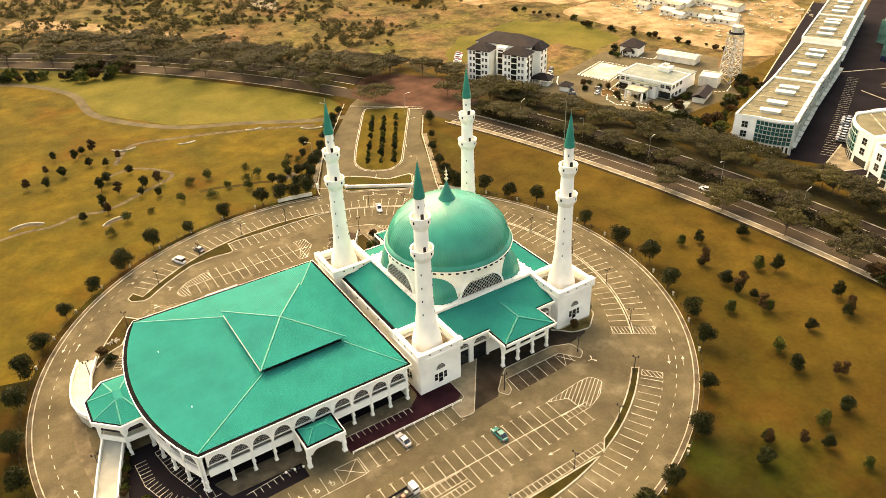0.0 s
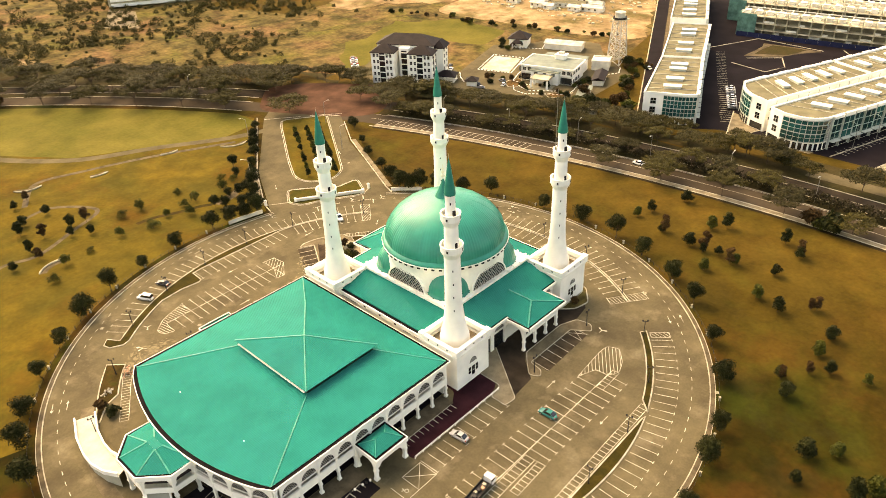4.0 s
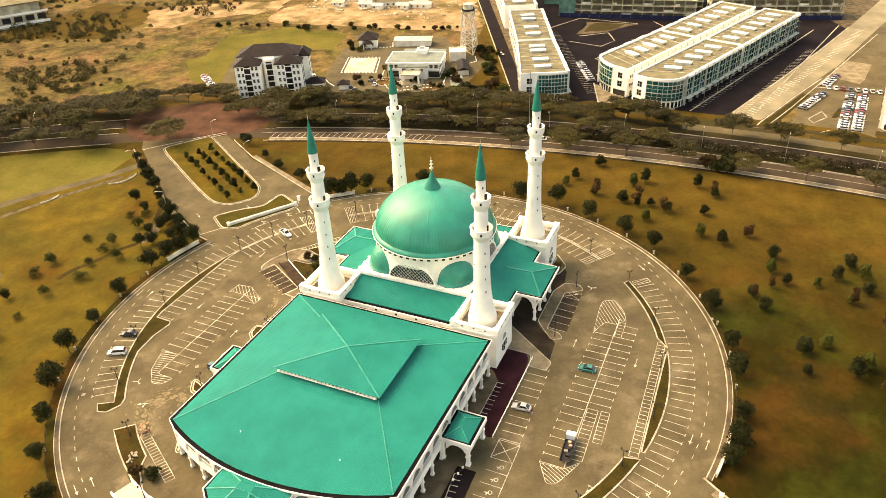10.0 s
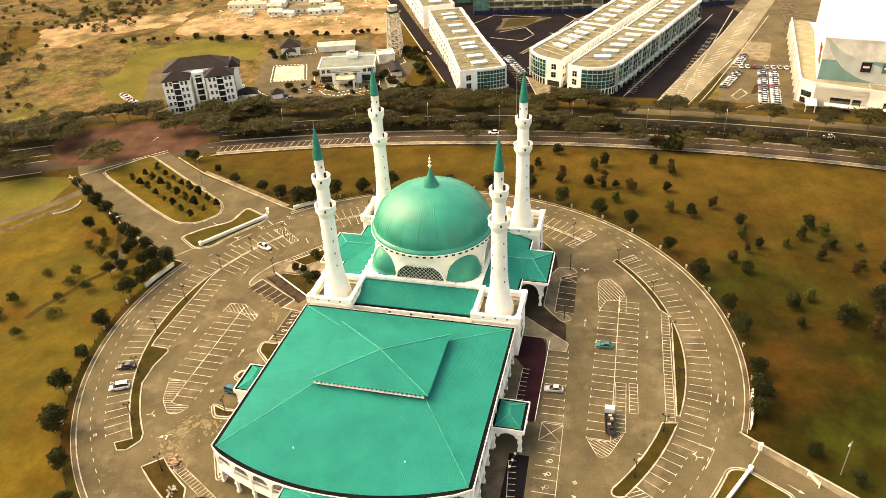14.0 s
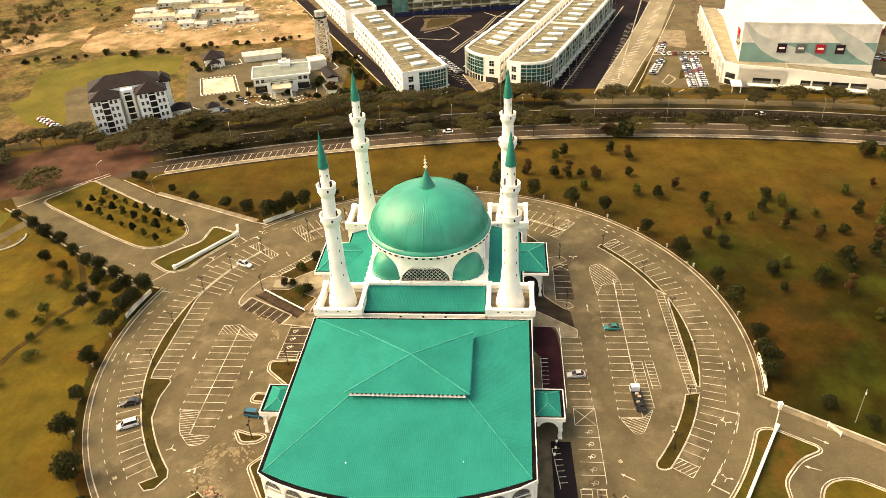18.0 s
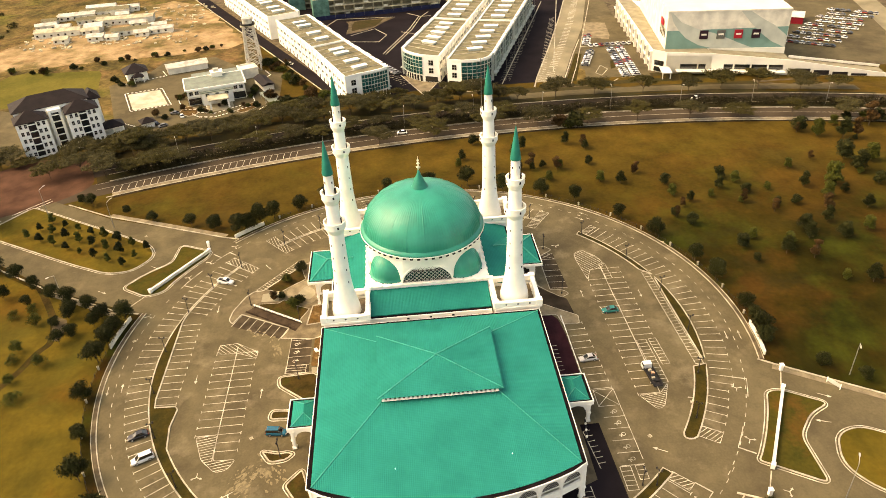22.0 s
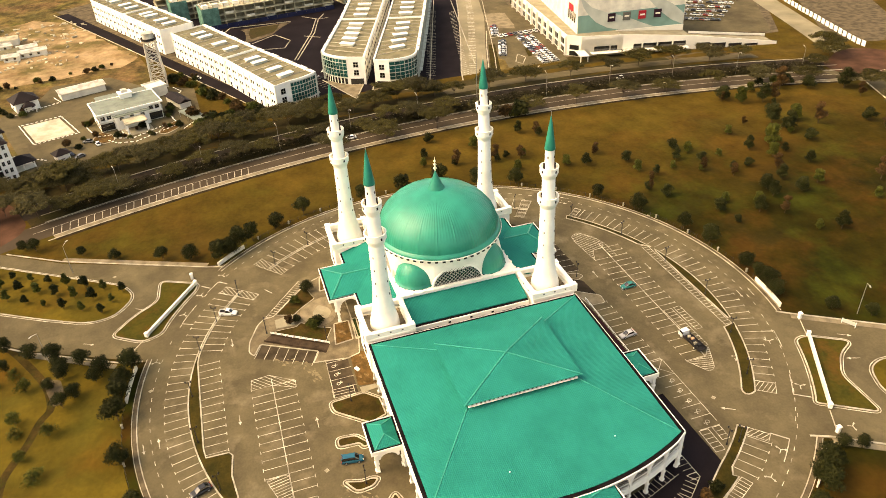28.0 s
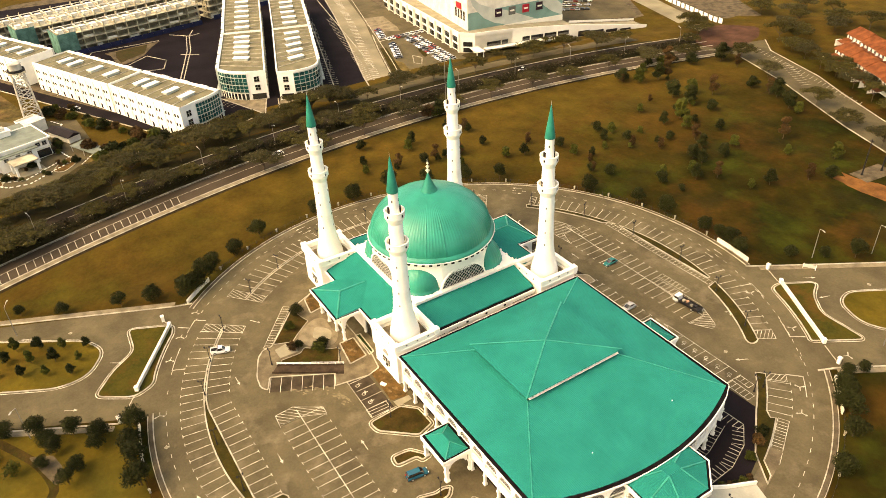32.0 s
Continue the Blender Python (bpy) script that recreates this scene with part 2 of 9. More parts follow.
SCRUB = material("rough_grass", (0.128, 0.088, 0.030), rough=0.95, tint=(0.066, 0.053, 0.018), size=18.0, fine=0.4, grain=2.0, bump=0.6, blotch=0.45, blotch_size=8.0, patch=[((0.135, 0.076, 0.034), 30.0, 0.50, 0.62, 0.85), ((0.085, 0.082, 0.016), 24.0, 0.55, 0.67, 0.7), ((0.026, 0.024, 0.009), 13.0, 0.53, 0.66, 0.85)])
DECK = material("stained_deck", (0.30, 0.245, 0.155), rough=0.9, tint=(0.12, 0.09, 0.055), size=2.5, fine=0.2, grain=0.5, bump=0.1)
WHITE = material("white_paint", (0.89, 0.86, 0.75), rough=0.6, vary=0.05, size=5.0, fine=0.03, grain=0.7, bump=0.03)
CREAM = material("cream_wall", (0.70, 0.66, 0.54), rough=0.75, vary=0.1, size=4.0, fine=0.06, grain=0.6, bump=0.05)
LAWN = material("park_lawn", (0.118, 0.098, 0.021), rough=0.95, tint=(0.078, 0.072, 0.014), size=26.0, fine=0.22, grain=1.4, bump=0.3, blotch=0.14, blotch_size=11.0)
GATE_GRASS = material("gate_grass", (0.058, 0.046, 0.009), rough=0.95, tint=(0.034, 0.033, 0.007), size=5.0, fine=0.3, grain=0.8, bump=0.4, patch=[((0.10, 0.045, 0.012), 7.0, 0.52, 0.66, 0.7)])
STRIP_LAWN = material("verge_lawn", (0.100, 0.067, 0.010), rough=0.95, tint=(0.061, 0.048, 0.0085), size=20.0, fine=0.22, grain=1.2, bump=0.3, blotch=0.22, blotch_size=8.0, patch=[((0.085, 0.040, 0.007), 26.0, 0.54, 0.68, 0.7), ((0.034, 0.036, 0.006), 18.0, 0.55, 0.70, 0.6)])
ROAD = material("main_road_asphalt", (0.060, 0.045, 0.029), rough=0.9, vary=0.12, size=14.0, fine=0.12, grain=0.7, bump=0.1)
# dark brown ground for the tree strips, the median and the rough island
DARK_VERGE = material("dark_verge_ground", (0.046, 0.034, 0.014), rough=0.95, tint=(0.036, 0.031, 0.011), size=7.0, fine=0.35, grain=1.0, bump=0.4)
PATH_SOIL = material("dull_path", (0.105, 0.082, 0.050), rough=0.95, vary=0.2, size=3.0, fine=0.2, grain=0.5, bump=0.2)
ROAD_PALE = material("pale_concrete_road", (0.225, 0.195, 0.124), rough=0.9, vary=0.14, size=14.0, fine=0.1, grain=0.8, bump=0.1)
# cream wall with the shade of covered storeys put into its colour
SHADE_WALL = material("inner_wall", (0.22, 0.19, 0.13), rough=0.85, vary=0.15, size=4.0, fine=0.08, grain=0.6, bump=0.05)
ROOF = roof_material("green_roof_tiles", (0.0, 0.182, 0.141))
RIDGE = material("green_ridge_cap", (0.010, 0.250, 0.180), rough=0.4, vary=0.1, size=2.0, fine=0.08, grain=0.5, bump=0.05)
DOME = material("green_dome_metal", (0.002, 0.235, 0.160), rough=0.30, vary=0.08, size=5.0, fine=0.05, grain=0.8, bump=0.03, sheen=0.32)
SPIRE = material("green_spire_metal", (0.006, 0.195, 0.140), rough=0.35, vary=0.08, size=2.0, fine=0.05, grain=0.4, bump=0.02)
GUTTER = material("dark_gutter", (0.009, 0.007, 0.007), rough=0.7, vary=0.2, size=2.0, fine=0.1, grain=0.3, bump=0.05, sheen=0.01)
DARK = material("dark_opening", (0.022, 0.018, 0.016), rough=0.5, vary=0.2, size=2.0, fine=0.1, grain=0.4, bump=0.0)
LATTICE = material("white_lattice", (0.42, 0.40, 0.34), rough=0.7, vary=0.1, size=1.0, fine=0.06, grain=0.2, bump=0.0)
GOLD = material("gilded_metal", (0.88, 0.80, 0.58), rough=0.45, vary=0.05, size=1.0, fine=0.03, grain=0.2, bump=0.0, metal=0.2)
STEEL = material("dark_steel", (0.035, 0.032, 0.030), rough=0.5, vary=0.15, size=0.6, fine=0.1, grain=0.1, bump=0.0, metal=0.5)
POLE_GREY = material("weathered_pole", (0.22, 0.21, 0.18), rough=0.6, vary=0.1, size=2.0, fine=0.1, grain=0.2, bump=0.0, metal=0.3)
GALV = material("galvanised_steel", (0.50, 0.48, 0.42), rough=0.5, vary=0.12, size=1.5, fine=0.1, grain=0.2, bump=0.0, metal=0.4)
GLASS = glass_material("tinted_glass", (0.015, 0.018, 0.018))
TEAL_GLASS = glass_material("teal_glass", (0.008, 0.072, 0.062))
WOOD = material("bark", (0.09, 0.065, 0.045), rough=0.95, vary=0.2, size=0.8, fine=0.2, grain=0.12, bump=0.4)
LEAF = leaf_material("dark_leaves", (0.031, 0.032, 0.009), (0.014, 0.017, 0.0055))
LEAF_BROWN = leaf_material("brown_green_leaves", (0.058, 0.048, 0.011), (0.025, 0.022, 0.007))
LEAF_HEDGE = leaf_material("hedge_leaves", (0.033, 0.027, 0.010), (0.016, 0.014, 0.007))
LEAF_SCRUB = leaf_material("scrub_leaves", (0.082, 0.069, 0.019), (0.044, 0.040, 0.013))
LEAF_OLIVE = leaf_material("olive_leaves", (0.058, 0.048, 0.016), (0.027, 0.025, 0.010))
LEAF_LIGHT = leaf_material("light_leaves", (0.070, 0.070, 0.012), (0.032, 0.040, 0.009))
LEAF_RUST = leaf_material("rusty_leaves", (0.075, 0.040, 0.014), (0.034, 0.022, 0.009))
ROOF_GREY = material("flat_roof_screed", (0.165, 0.148, 0.088), rough=0.85, vary=0.12, size=6.0, fine=0.1, grain=0.7, bump=0.1)
ROOF_BROWN = material("dark_brown_tiles", (0.013, 0.008, 0.0075), rough=0.7, vary=0.2, size=3.0, fine=0.2, grain=0.35, bump=0.3)
ROOF_RED = material("terracotta_tiles", (0.17, 0.055, 0.022), rough=0.8, vary=0.18, size=3.0, fine=0.2, grain=0.35, bump=0.3)
SHEET = material("pale_metal_sheet", (0.50, 0.475, 0.385), rough=0.5, vary=0.18, size=3.0, fine=0.1, grain=0.5, bump=0.1)
BLUE_SHEET = material("grey_green_sheet", (0.165, 0.19, 0.145), rough=0.55, vary=0.12, size=3.0, fine=0.1, grain=0.5, bump=0.1)
CONCRETE = material("raw_concrete", (0.46, 0.41, 0.28), rough=0.9, vary=0.2, size=4.0, fine=0.15, grain=0.6, bump=0.15)
RUBBER = material("black_rubber", (0.020, 0.019, 0.018), rough=0.85, vary=0.1, size=0.4, fine=0.1, grain=0.05, bump=0.0)


# ---------- shapes ----------
class Shape:
    """Collects solids of one mesh; `m` places those that follow."""

    def __init__(self):
        self.v, self.f, self.m = [], [], Matrix()

    def at(self, x=0, y=0, z=0, turn=0.0):
        self.m = pose(x, y, z, 0, 0, turn)
        return self

    def weld(self):
        """Joins corners that lie on one another."""
        seen, to, v = {}, [], []
        for p in self.v:
            k = tuple(round(c, 4) for c in p)
            if k not in seen:
                seen[k] = len(v)
                v.append(p)
            to.append(seen[k])
        self.v, self.f = v, [tuple(dict.fromkeys(to[i] for i in f)) for f in self.f]
        self.f = [f for f in self.f if len(f) > 2]
        return self

    def add(self, verts, faces):
        k = len(self.v)
        self.v += [tuple(self.m @ Vector(p)) for p in verts]
        self.f += [tuple(k + i for i in f) for f in faces]
        return self

    def box(self, x0, x1, y0, y1, z0, z1):
        v = [(x, y, z) for z in (z0, z1) for x, y in ((x0, y0), (x1, y0), (x1, y1), (x0, y1))]
        return self.add(v, [(3, 2, 1, 0), (4, 5, 6, 7), (0, 1, 5, 4), (1, 2, 6, 5), (2, 3, 7, 6), (3, 0, 4, 7)])

    def prism(self, pts, z0, z1):
        n = len(pts)
        if sum(pts[i - 1][0] * pts[i][1] - pts[i][0] * pts[i - 1][1] for i in range(n)) < 0:
            pts = pts[::-1]
        v = [(x, y, z0) for x, y in pts] + [(x, y, z1) for x, y in pts]
        f = [tuple(range(n))[::-1], tuple(range(n, 2 * n))]
        return self.add(v, f + [(i, (i + 1) % n, n + (i + 1) % n, n + i) for i in range(n)])

    def band(self, outer, inner, z0, z1, closed=True):
        """A strip between two lines of equally many points."""
        n = len(outer)
        v = [(x, y, z) for z in (z0, z1) for line in (outer, inner) for x, y in line]
        f = []
        for i in range(n if closed else n - 1):
            j = (i + 1) % n
            o0, o1, i0, i1 = i, j, n + i, n + j
            f += [(2 * n + o0, 2 * n + o1, 2 * n + i1, 2 * n + i0), (o0, o1, 2 * n + o1, 2 * n + o0), (i1, i0, 2 * n + i0, 2 * n + i1)]
        if not closed:
            for i in (0, n - 1):
                f.append((i, n + i, 3 * n + i, 2 * n + i))
        return self.add(v, f)

    def arc(self, cx, cy, r0, r1, a0, a1, z0, z1, n=None):
        n = n or max(3, int(abs(a1 - a0) / 3))
        ang = [radians(a0 + (a1 - a0) * i / n) for i in range(n + 1)]
        ring = lambda r: [(cx + r * math.cos(a), cy + r * math.sin(a)) for a in ang]
        return self.band(ring(r1), ring(r0), z0, z1, closed=False)

    def bar(self, p, q, w, z0, z1):
        d = (Vector(q) - Vector(p)).normalized()
        s = Vector((-d.y, d.x)) * w / 2
        return self.prism([tuple(Vector(p) - s), tuple(Vector(q) - s), tuple(Vector(q) + s), tuple(Vector(p) + s)], z0, z1)

    def lathe(self, profile, n=32, a0=0.0, a1=360.0):
        full = abs(a1 - a0) >= 360
        k = n if full else n + 1
        ang = [radians(a0 + (a1 - a0) * i / n) for i in range(k)]
        v = [(r * math.cos(a), r * math.sin(a), z) for r, z in profile for a in ang]
        f = []
        for j in range(len(profile) - 1):
            for i in range(n):
                i2 = (i + 1) % k
                f.append((j * k + i, j * k + i2, (j + 1) * k + i2, (j + 1) * k + i))
        return self.add(v, f)

    def tube(self, p, q, r, n=6, r2=None):
        p, q = Vector(p), Vector(q)
        turn = (q - p).to_track_quat("Z", "Y").to_matrix()
        r2 = r if r2 is None else r2
        v = [tuple(c + turn @ Vector((rr * math.cos(a), rr * math.sin(a), 0))) for c, rr in ((p, r), (q, r2)) for a in [2 * math.pi * i / n for i in range(n)]]
        return self.add(v, [(i, (i + 1) % n, n + (i + 1) % n, n + i) for i in range(n)] + [tuple(range(n))[::-1], tuple(range(n, 2 * n))])

    def beam(self, p, q, w, h):
        """A square bar between two places in space."""
        p, q = Vector(p), Vector(q)
        d = (q - p).normalized()
        side = d.cross(Vector((0, 0, 1)))
        side = (side.normalized() if side.length > 1e-4 else Vector((1, 0, 0))) * w / 2
        up = side.cross(d).normalized() * h / 2
        v = [tuple(c + a * side + b * up) for c in (p, q) for a, b in ((-1, -1), (1, -1), (1, 1), (-1, 1))]
        return self.add(v, [(3, 2, 1, 0), (4, 5, 6, 7), (0, 1, 5, 4), (1, 2, 6, 5), (2, 3, 7, 6), (3, 0, 4, 7)])

    def mesh(self, name, smooth=False):
        me = bpy.data.meshes.new(name)
        me.from_pydata(self.v, [], self.f)
        if smooth:
            me.polygons.foreach_set("use_smooth", [True] * len(me.polygons))
        me.update()
        return me


def part(name, shape, material_, parent=None, label="", smooth=False, place=None):
    """One mesh object, under a thing or part if parent is given."""
    me = shape if isinstance(shape, bpy.types.Mesh) else shape.mesh(name, smooth)
    if not me.materials:
        me.materials.append(material_)
    ob = new(name, me)
    if parent:
        ob.parent = parent
    if place is not None:
        ob.matrix_basis = place
    return tagged(ob, label)


def thing(name, label, category, x=0, y=0, z=0, turn=0.0, group="", kind=""):
    ob = new(name)
    ob.empty_display_size = 0.5
    ob.matrix_basis = pose(x, y, z, 0, 0, turn)
    return tagged(ob, label, category, group, kind)


def setting(name, shape, material_, label, category):
    return tagged(part(name, shape, material_), label, category, kind="structure")


def rounded(pts, radius, n=6):
    """A closed outline with its corners rounded; radius: one for all or one a corner."""
    out = []
    for i, p in enumerate(pts):
        p, a, b = Vector(p), Vector(pts[i - 1]), Vector(pts[(i + 1) % len(pts)])
        r = radius[i] if isinstance(radius, (list, tuple)) else radius
        da, db = (a - p), (b - p)
        k = min(r, 0.48 * da.length, 0.48 * db.length)
        s, e = p + da.normalized() * k, p + db.normalized() * k
        for j in range(n + 1):
            t = j / n
            out.append(tuple((1 - t) ** 2 * s + 2 * t * (1 - t) * p + t * t * e))
    return out


def inset(pts, d):
    """The outline moved inwards by d metres."""
    n = len(pts)
    area = sum(pts[i - 1][0] * pts[i][1] - pts[i][0] * pts[i - 1][1] for i in range(n))
    sign = 1 if area > 0 else -1
    out = []
    for i in range(n):
        t = (Vector(pts[(i + 1) % n]) - Vector(pts[i - 1])).normalized()
        out.append((pts[i][0] - sign * d * t.y, pts[i][1] + sign * d * t.x))
    return out


def circle_pt(c, r, a):
    return (c[0] + r * math.cos(radians(a)), c[1] + r * math.sin(radians(a)))


def arc_line(c, r, a0, a1, n=24):
    return [circle_pt(c, r, a0 + (a1 - a0) * i / n) for i in range(n + 1)]

# ---------- ground and roads ----------
RING, MAIN = (-24.2, 1.2), (-388.0, -60.0)      # centres of the ring road and of the main road's bend
LOW = -2.5                                      # the town beyond the main road lies lower


def fall(x, y):
    """Height of the open ground: level round the mosque, dropping past the main road."""
    k = min(1.0, max(0.0, (math.hypot(x - MAIN[0], y - MAIN[1]) - 519) / 24))
    return LOW * k * k * (3 - 2 * k)


def ground_sheet():
    steps = [-4500, -2500, -1400, -900, -650] + list(range(-500, 701, 10)) + [850, 1100, 1600, 2500, 4500]
    s, n = Shape(), len(steps)
    s.v = [(x, y, fall(x, y)) for y in steps for x in steps]
    s.f = [(j * n + i, j * n + i + 1, (j + 1) * n + i + 1, (j + 1) * n + i) for j in range(n - 1) for i in range(n - 1)]
    return setting("ground", s, GRASS, "mown ochre-green grass field round the mosque", "grass")


ground_sheet()


def sheet(name, pts, mat_, label, category="pavement", z=0.012, base=0.0):
    """A thin laid surface."""
    return setting(name, Shape().prism(pts, base - 0.2, base + z), mat_, label, category)


def main_pt(r, y):
    return (MAIN[0] + math.sqrt(r * r - (y - MAIN[1]) ** 2), y)


def main_angle(y, r=490.0):
    return math.degrees(math.asin((y - MAIN[1]) / r))


# lawns of different colours
park = [circle_pt(MAIN, 486.5, a) for a in np.linspace(main_angle(168, 486.5), 52, 24)] + [(-220, 330), (-220, 40), (-128, 40)] + arc_line(RING, 82.5, 158, 75, 20) + [(0, 87), (12, 110), (44, 156)]
sheet("park_lawn", park, STRIP_LAWN, "golden mown lawn of the park", "grass", 0.006)
upper = [circle_pt(MAIN, 486.2, a) for a in np.linspace(main_angle(166, 486.2), 48, 24)] + [(-118, 300), (-80, 290), (-54, 252), (-49, 211), (-26, 178), (0, 163), (24, 148), (42, 150)]
sheet("upper_lawn", upper, LAWN, "light olive mown lawn beside the main road", "grass", 0.010)
verge_strip = Shape()
for r0, r1 in ((516.9, 519.0),):
    verge_strip.arc(*MAIN, r0, r1, main_angle(-190), 52, -0.3, 0.03, 120)
setting("road_verge", verge_strip, DARK_VERGE, "dark verge under the road trees", "ground")
nn = 90
sl = Shape()
rr = (518.8, 524.0, 531.0, 538.0, 545.0, 552.0)
ang = [radians(main_angle(-150) + (52 - main_angle(-150)) * i / nn) for i in range(nn + 1)]
for r in rr:
    for a in ang:
        x, y = MAIN[0] + r * math.cos(a), MAIN[1] + r * math.sin(a)
        sl.v.append((x, y, fall(x, y) + (0.03 if r < 545 else 0.012)))
sl.f = [(j * (nn + 1) + i, j * (nn + 1) + i + 1, (j + 1) * (nn + 1) + i + 1, (j + 1) * (nn + 1) + i) for j in range(len(rr) - 1) for i in range(nn)]
setting("tree_bank", sl, DARK_VERGE, "dark sloping bank under the road trees", "ground")
drain = Shape().arc(*MAIN, 486.4, 487.9, main_angle(-205), main_angle(108), -0.3, 0.012, 90)
setting("drain_edge", drain, SOIL_DARK, "dark drain edge below the main road", "drain")
# ring road and the lots inside it
setting("ring_road", Shape().arc(-24.2, 0.6, 0.0, 79.6, 0, 360, -0.2, 0.016, 144), DUSTY, "worn grey-brown asphalt car park inside the ring road", "road")
SPILL = material("spilled_sand", (0.200, 0.163, 0.094), rough=0.95, tint=(0.140, 0.113, 0.064), size=1.5, fine=0.3, grain=0.4, bump=0.1)
r_s = random.Random(64)
spill = Shape()
for cx, cy, ra, rb, turn_, n_ in ((-64, 41.5, 5.5, 3.0, 140, 110), (-71, 41.5, 5.0, 2.6, 60, 90), (-62, 36.5, 3.6, 2.4, 30, 50), (-22, 39.5, 4.0, 1.2, 20, 26), (-16, 44.6, 3.6, 1.4, 60, 26)):
    for _ in range(n_):
        g = Vector((r_s.gauss(0, 0.5) * ra, r_s.gauss(0, 0.5) * rb)) 
        g.rotate(Matrix.Rotation(radians(turn_), 2))
        e, k_ = r_s.uniform(0.06, 0.5), r_s.uniform(0.35, 0.9)
        spill.at(cx + g.x, cy + g.y, 0, turn_ + r_s.uniform(-30, 30)).prism([(1.5 * e * r_s.uniform(0.6, 1.2) * math.cos(radians(30 * i)), e * k_ * r_s.uniform(0.6, 1.2) * math.sin(radians(30 * i))) for i in range(12)], -0.1, 0.019 + 0.004 * r_s.random())
tagged(part("sand_spill", spill, SPILL), "thin pale sand spilled over the asphalt", "sand", kind="stuff")
# entrance road to the main junction, and the one on the other side
ENTRY = [(-4, 76), (12.7, 107.5), (46.5, 152), (66, 168), (82, 160), (76, 137), (53.6, 103.4), (35.6, 62.2), (34.2, 55.0), (18, 58)]
sheet("entry_road", ENTRY, ASPHALT, "asphalt entrance road with two lanes each way", "road", 0.027)
EXIT = [(-41.5, -76), (-62.7, -109), (-76, -131), (-112, -190), (-170, -190), (-120, -120), (-87, -71), (-78, -55), (-60, -60)]
sheet("exit_road", EXIT, ASPHALT, "asphalt side road leaving the ring road", "road", 0.025)

A_LO, A_HI = main_angle(-212), 55.0
setting("main_road", Shape().arc(*MAIN, 490.6, 501.0, A_LO, A_HI, -0.3, 0.02, 120), ROAD, "near carriageway of the main road, worn asphalt", "road")
# darker than the near carriageway: the road trees' shade is in the colour
setting("main_road_far", Shape().arc(*MAIN, 507.0, 516.5, A_LO, A_HI, -0.3, 0.02, 120), ASPHALT_MID, "far carriageway of the main road, asphalt darkened for tree shade", "road")
med = Shape()
med.arc(*MAIN, 501.2, 506.8, A_LO + 0.8, main_angle(112), -0.1, 0.10, 90)
med.arc(*MAIN, 501.2, 506.8, main_angle(172), A_HI, -0.1, 0.10, 60)
setting("median", med, DARK_VERGE, "planted grass median between the carriageways", "median")
k = Shape()
for r in (490.3, 501.1, 506.9, 516.7):
    for a0, a1 in ((A_LO, main_angle(108)), (main_angle(168), A_HI)):
        k.arc(*MAIN, r - 0.17, r + 0.17, a0, a1, -0.1, 0.15, 90)
k.arc(*MAIN, 487.9, 488.3, A_LO, main_angle(110), -0.1, 0.10, 90)
setting("main_road_kerb", k, KERB, "pale concrete kerbs of the main road", "kerb")
setting("footpath", Shape().arc(*MAIN, 488.4, 490.0, A_LO, main_angle(108), -0.1, 0.09, 90), PAVING, "paved footpath beside the main road", "pavement")
# red paved crossing
J = rounded([(50, 162), (69, 126), (80, 116), (104, 126), (108, 142), (90, 172), (72, 186)], 9)
sheet("junction", J, RED_PAVING, "red-brown paved road junction", "pavement", 0.034)
sheet("junction_south", rounded([(110, -233), (97, -212), (87, -211), (78, -222), (83, -243), (93, -256), (107, -245)], 5), RED_PAVING, "red-brown paved road junction at the far corner", "pavement", 0.034)
# road that closes the field
NEAR = [(90, -206), (72.5, -213.5), (38.7, -201.0), (29.9, -196.6), (-3.8, -180.4), (-30, -170), (-60, -166), (-220, -166)]
FAR = [(78, -241), (66.5, -230), (33, -218), (14.7, -208), (-8, -197), (-32, -187), (-60, -182), (-220, -182)]
sheet("south_road", NEAR + FAR[::-1], ASPHALT, "asphalt road along the end of the field", "road", 0.024)
k = Shape()
for line in (NEAR[1:], FAR):
    for a, b in zip(line, line[1:]):
        k.bar(a, b, 0.45, -0.1, 0.15)
for i in range(11):
    t = i / 10
    k.bar((50.5 - 21 * t, -222 + 14 * t), (52.3 - 21 * t, -217.6 + 14 * t), 0.25, -0.05, 0.034)
setting("south_road_kerb", k, KERB, "pale concrete kerbs of the field road", "kerb")


def drape(name, line, w, mat_, label, category="road", up=0.03):
    """A strip that follows the open ground."""
    pts = []
    for a, b in zip(line, line[1:]):
        n = max(1, int((Vector(b) - Vector(a)).length / 3))
        pts += [tuple(Vector(a).lerp(Vector(b), i / n)) for i in range(n)]
    pts.append(line[-1])
    rows_ = []
    for i, p in enumerate(pts):
        t = (Vector(pts[min(i + 1, len(pts) - 1)]) - Vector(pts[max(i - 1, 0)])).normalized()
        rows_.append([(p[0] - t.y * w * u, p[1] + t.x * w * u) for u in (-0.5, -0.25, 0, 0.25, 0.5)])
    s = Shape()
    s.v = [(x, y, fall(x, y) + up) for r in rows_ for x, y in r]
    s.f = [(5 * j + i, 5 * j + i + 1, 5 * j + i + 6, 5 * j + i + 5) for j in range(len(rows_) - 1) for i in range(4)]
    return setting(name, s, mat_, label, category)


drape("paved_verge", [circle_pt(MAIN, 536.0, main_angle(y_, 536.0)) for y_ in (-72, -90, -105, -120, -135, -150, -165, -180, -195)], 11.0, PATH_SOIL, "dull paved verge before the shopping centre", "pavement", up=0.035)
drape("service_road", [circle_pt(MAIN, 526.5, main_angle(y_, 526.5)) for y_ in (-46, -60, -75, -90, -105, -120, -135, -150, -165, -180, -195)], 9.0, ASPHALT, "worn service road before the shopping centre", up=0.05)


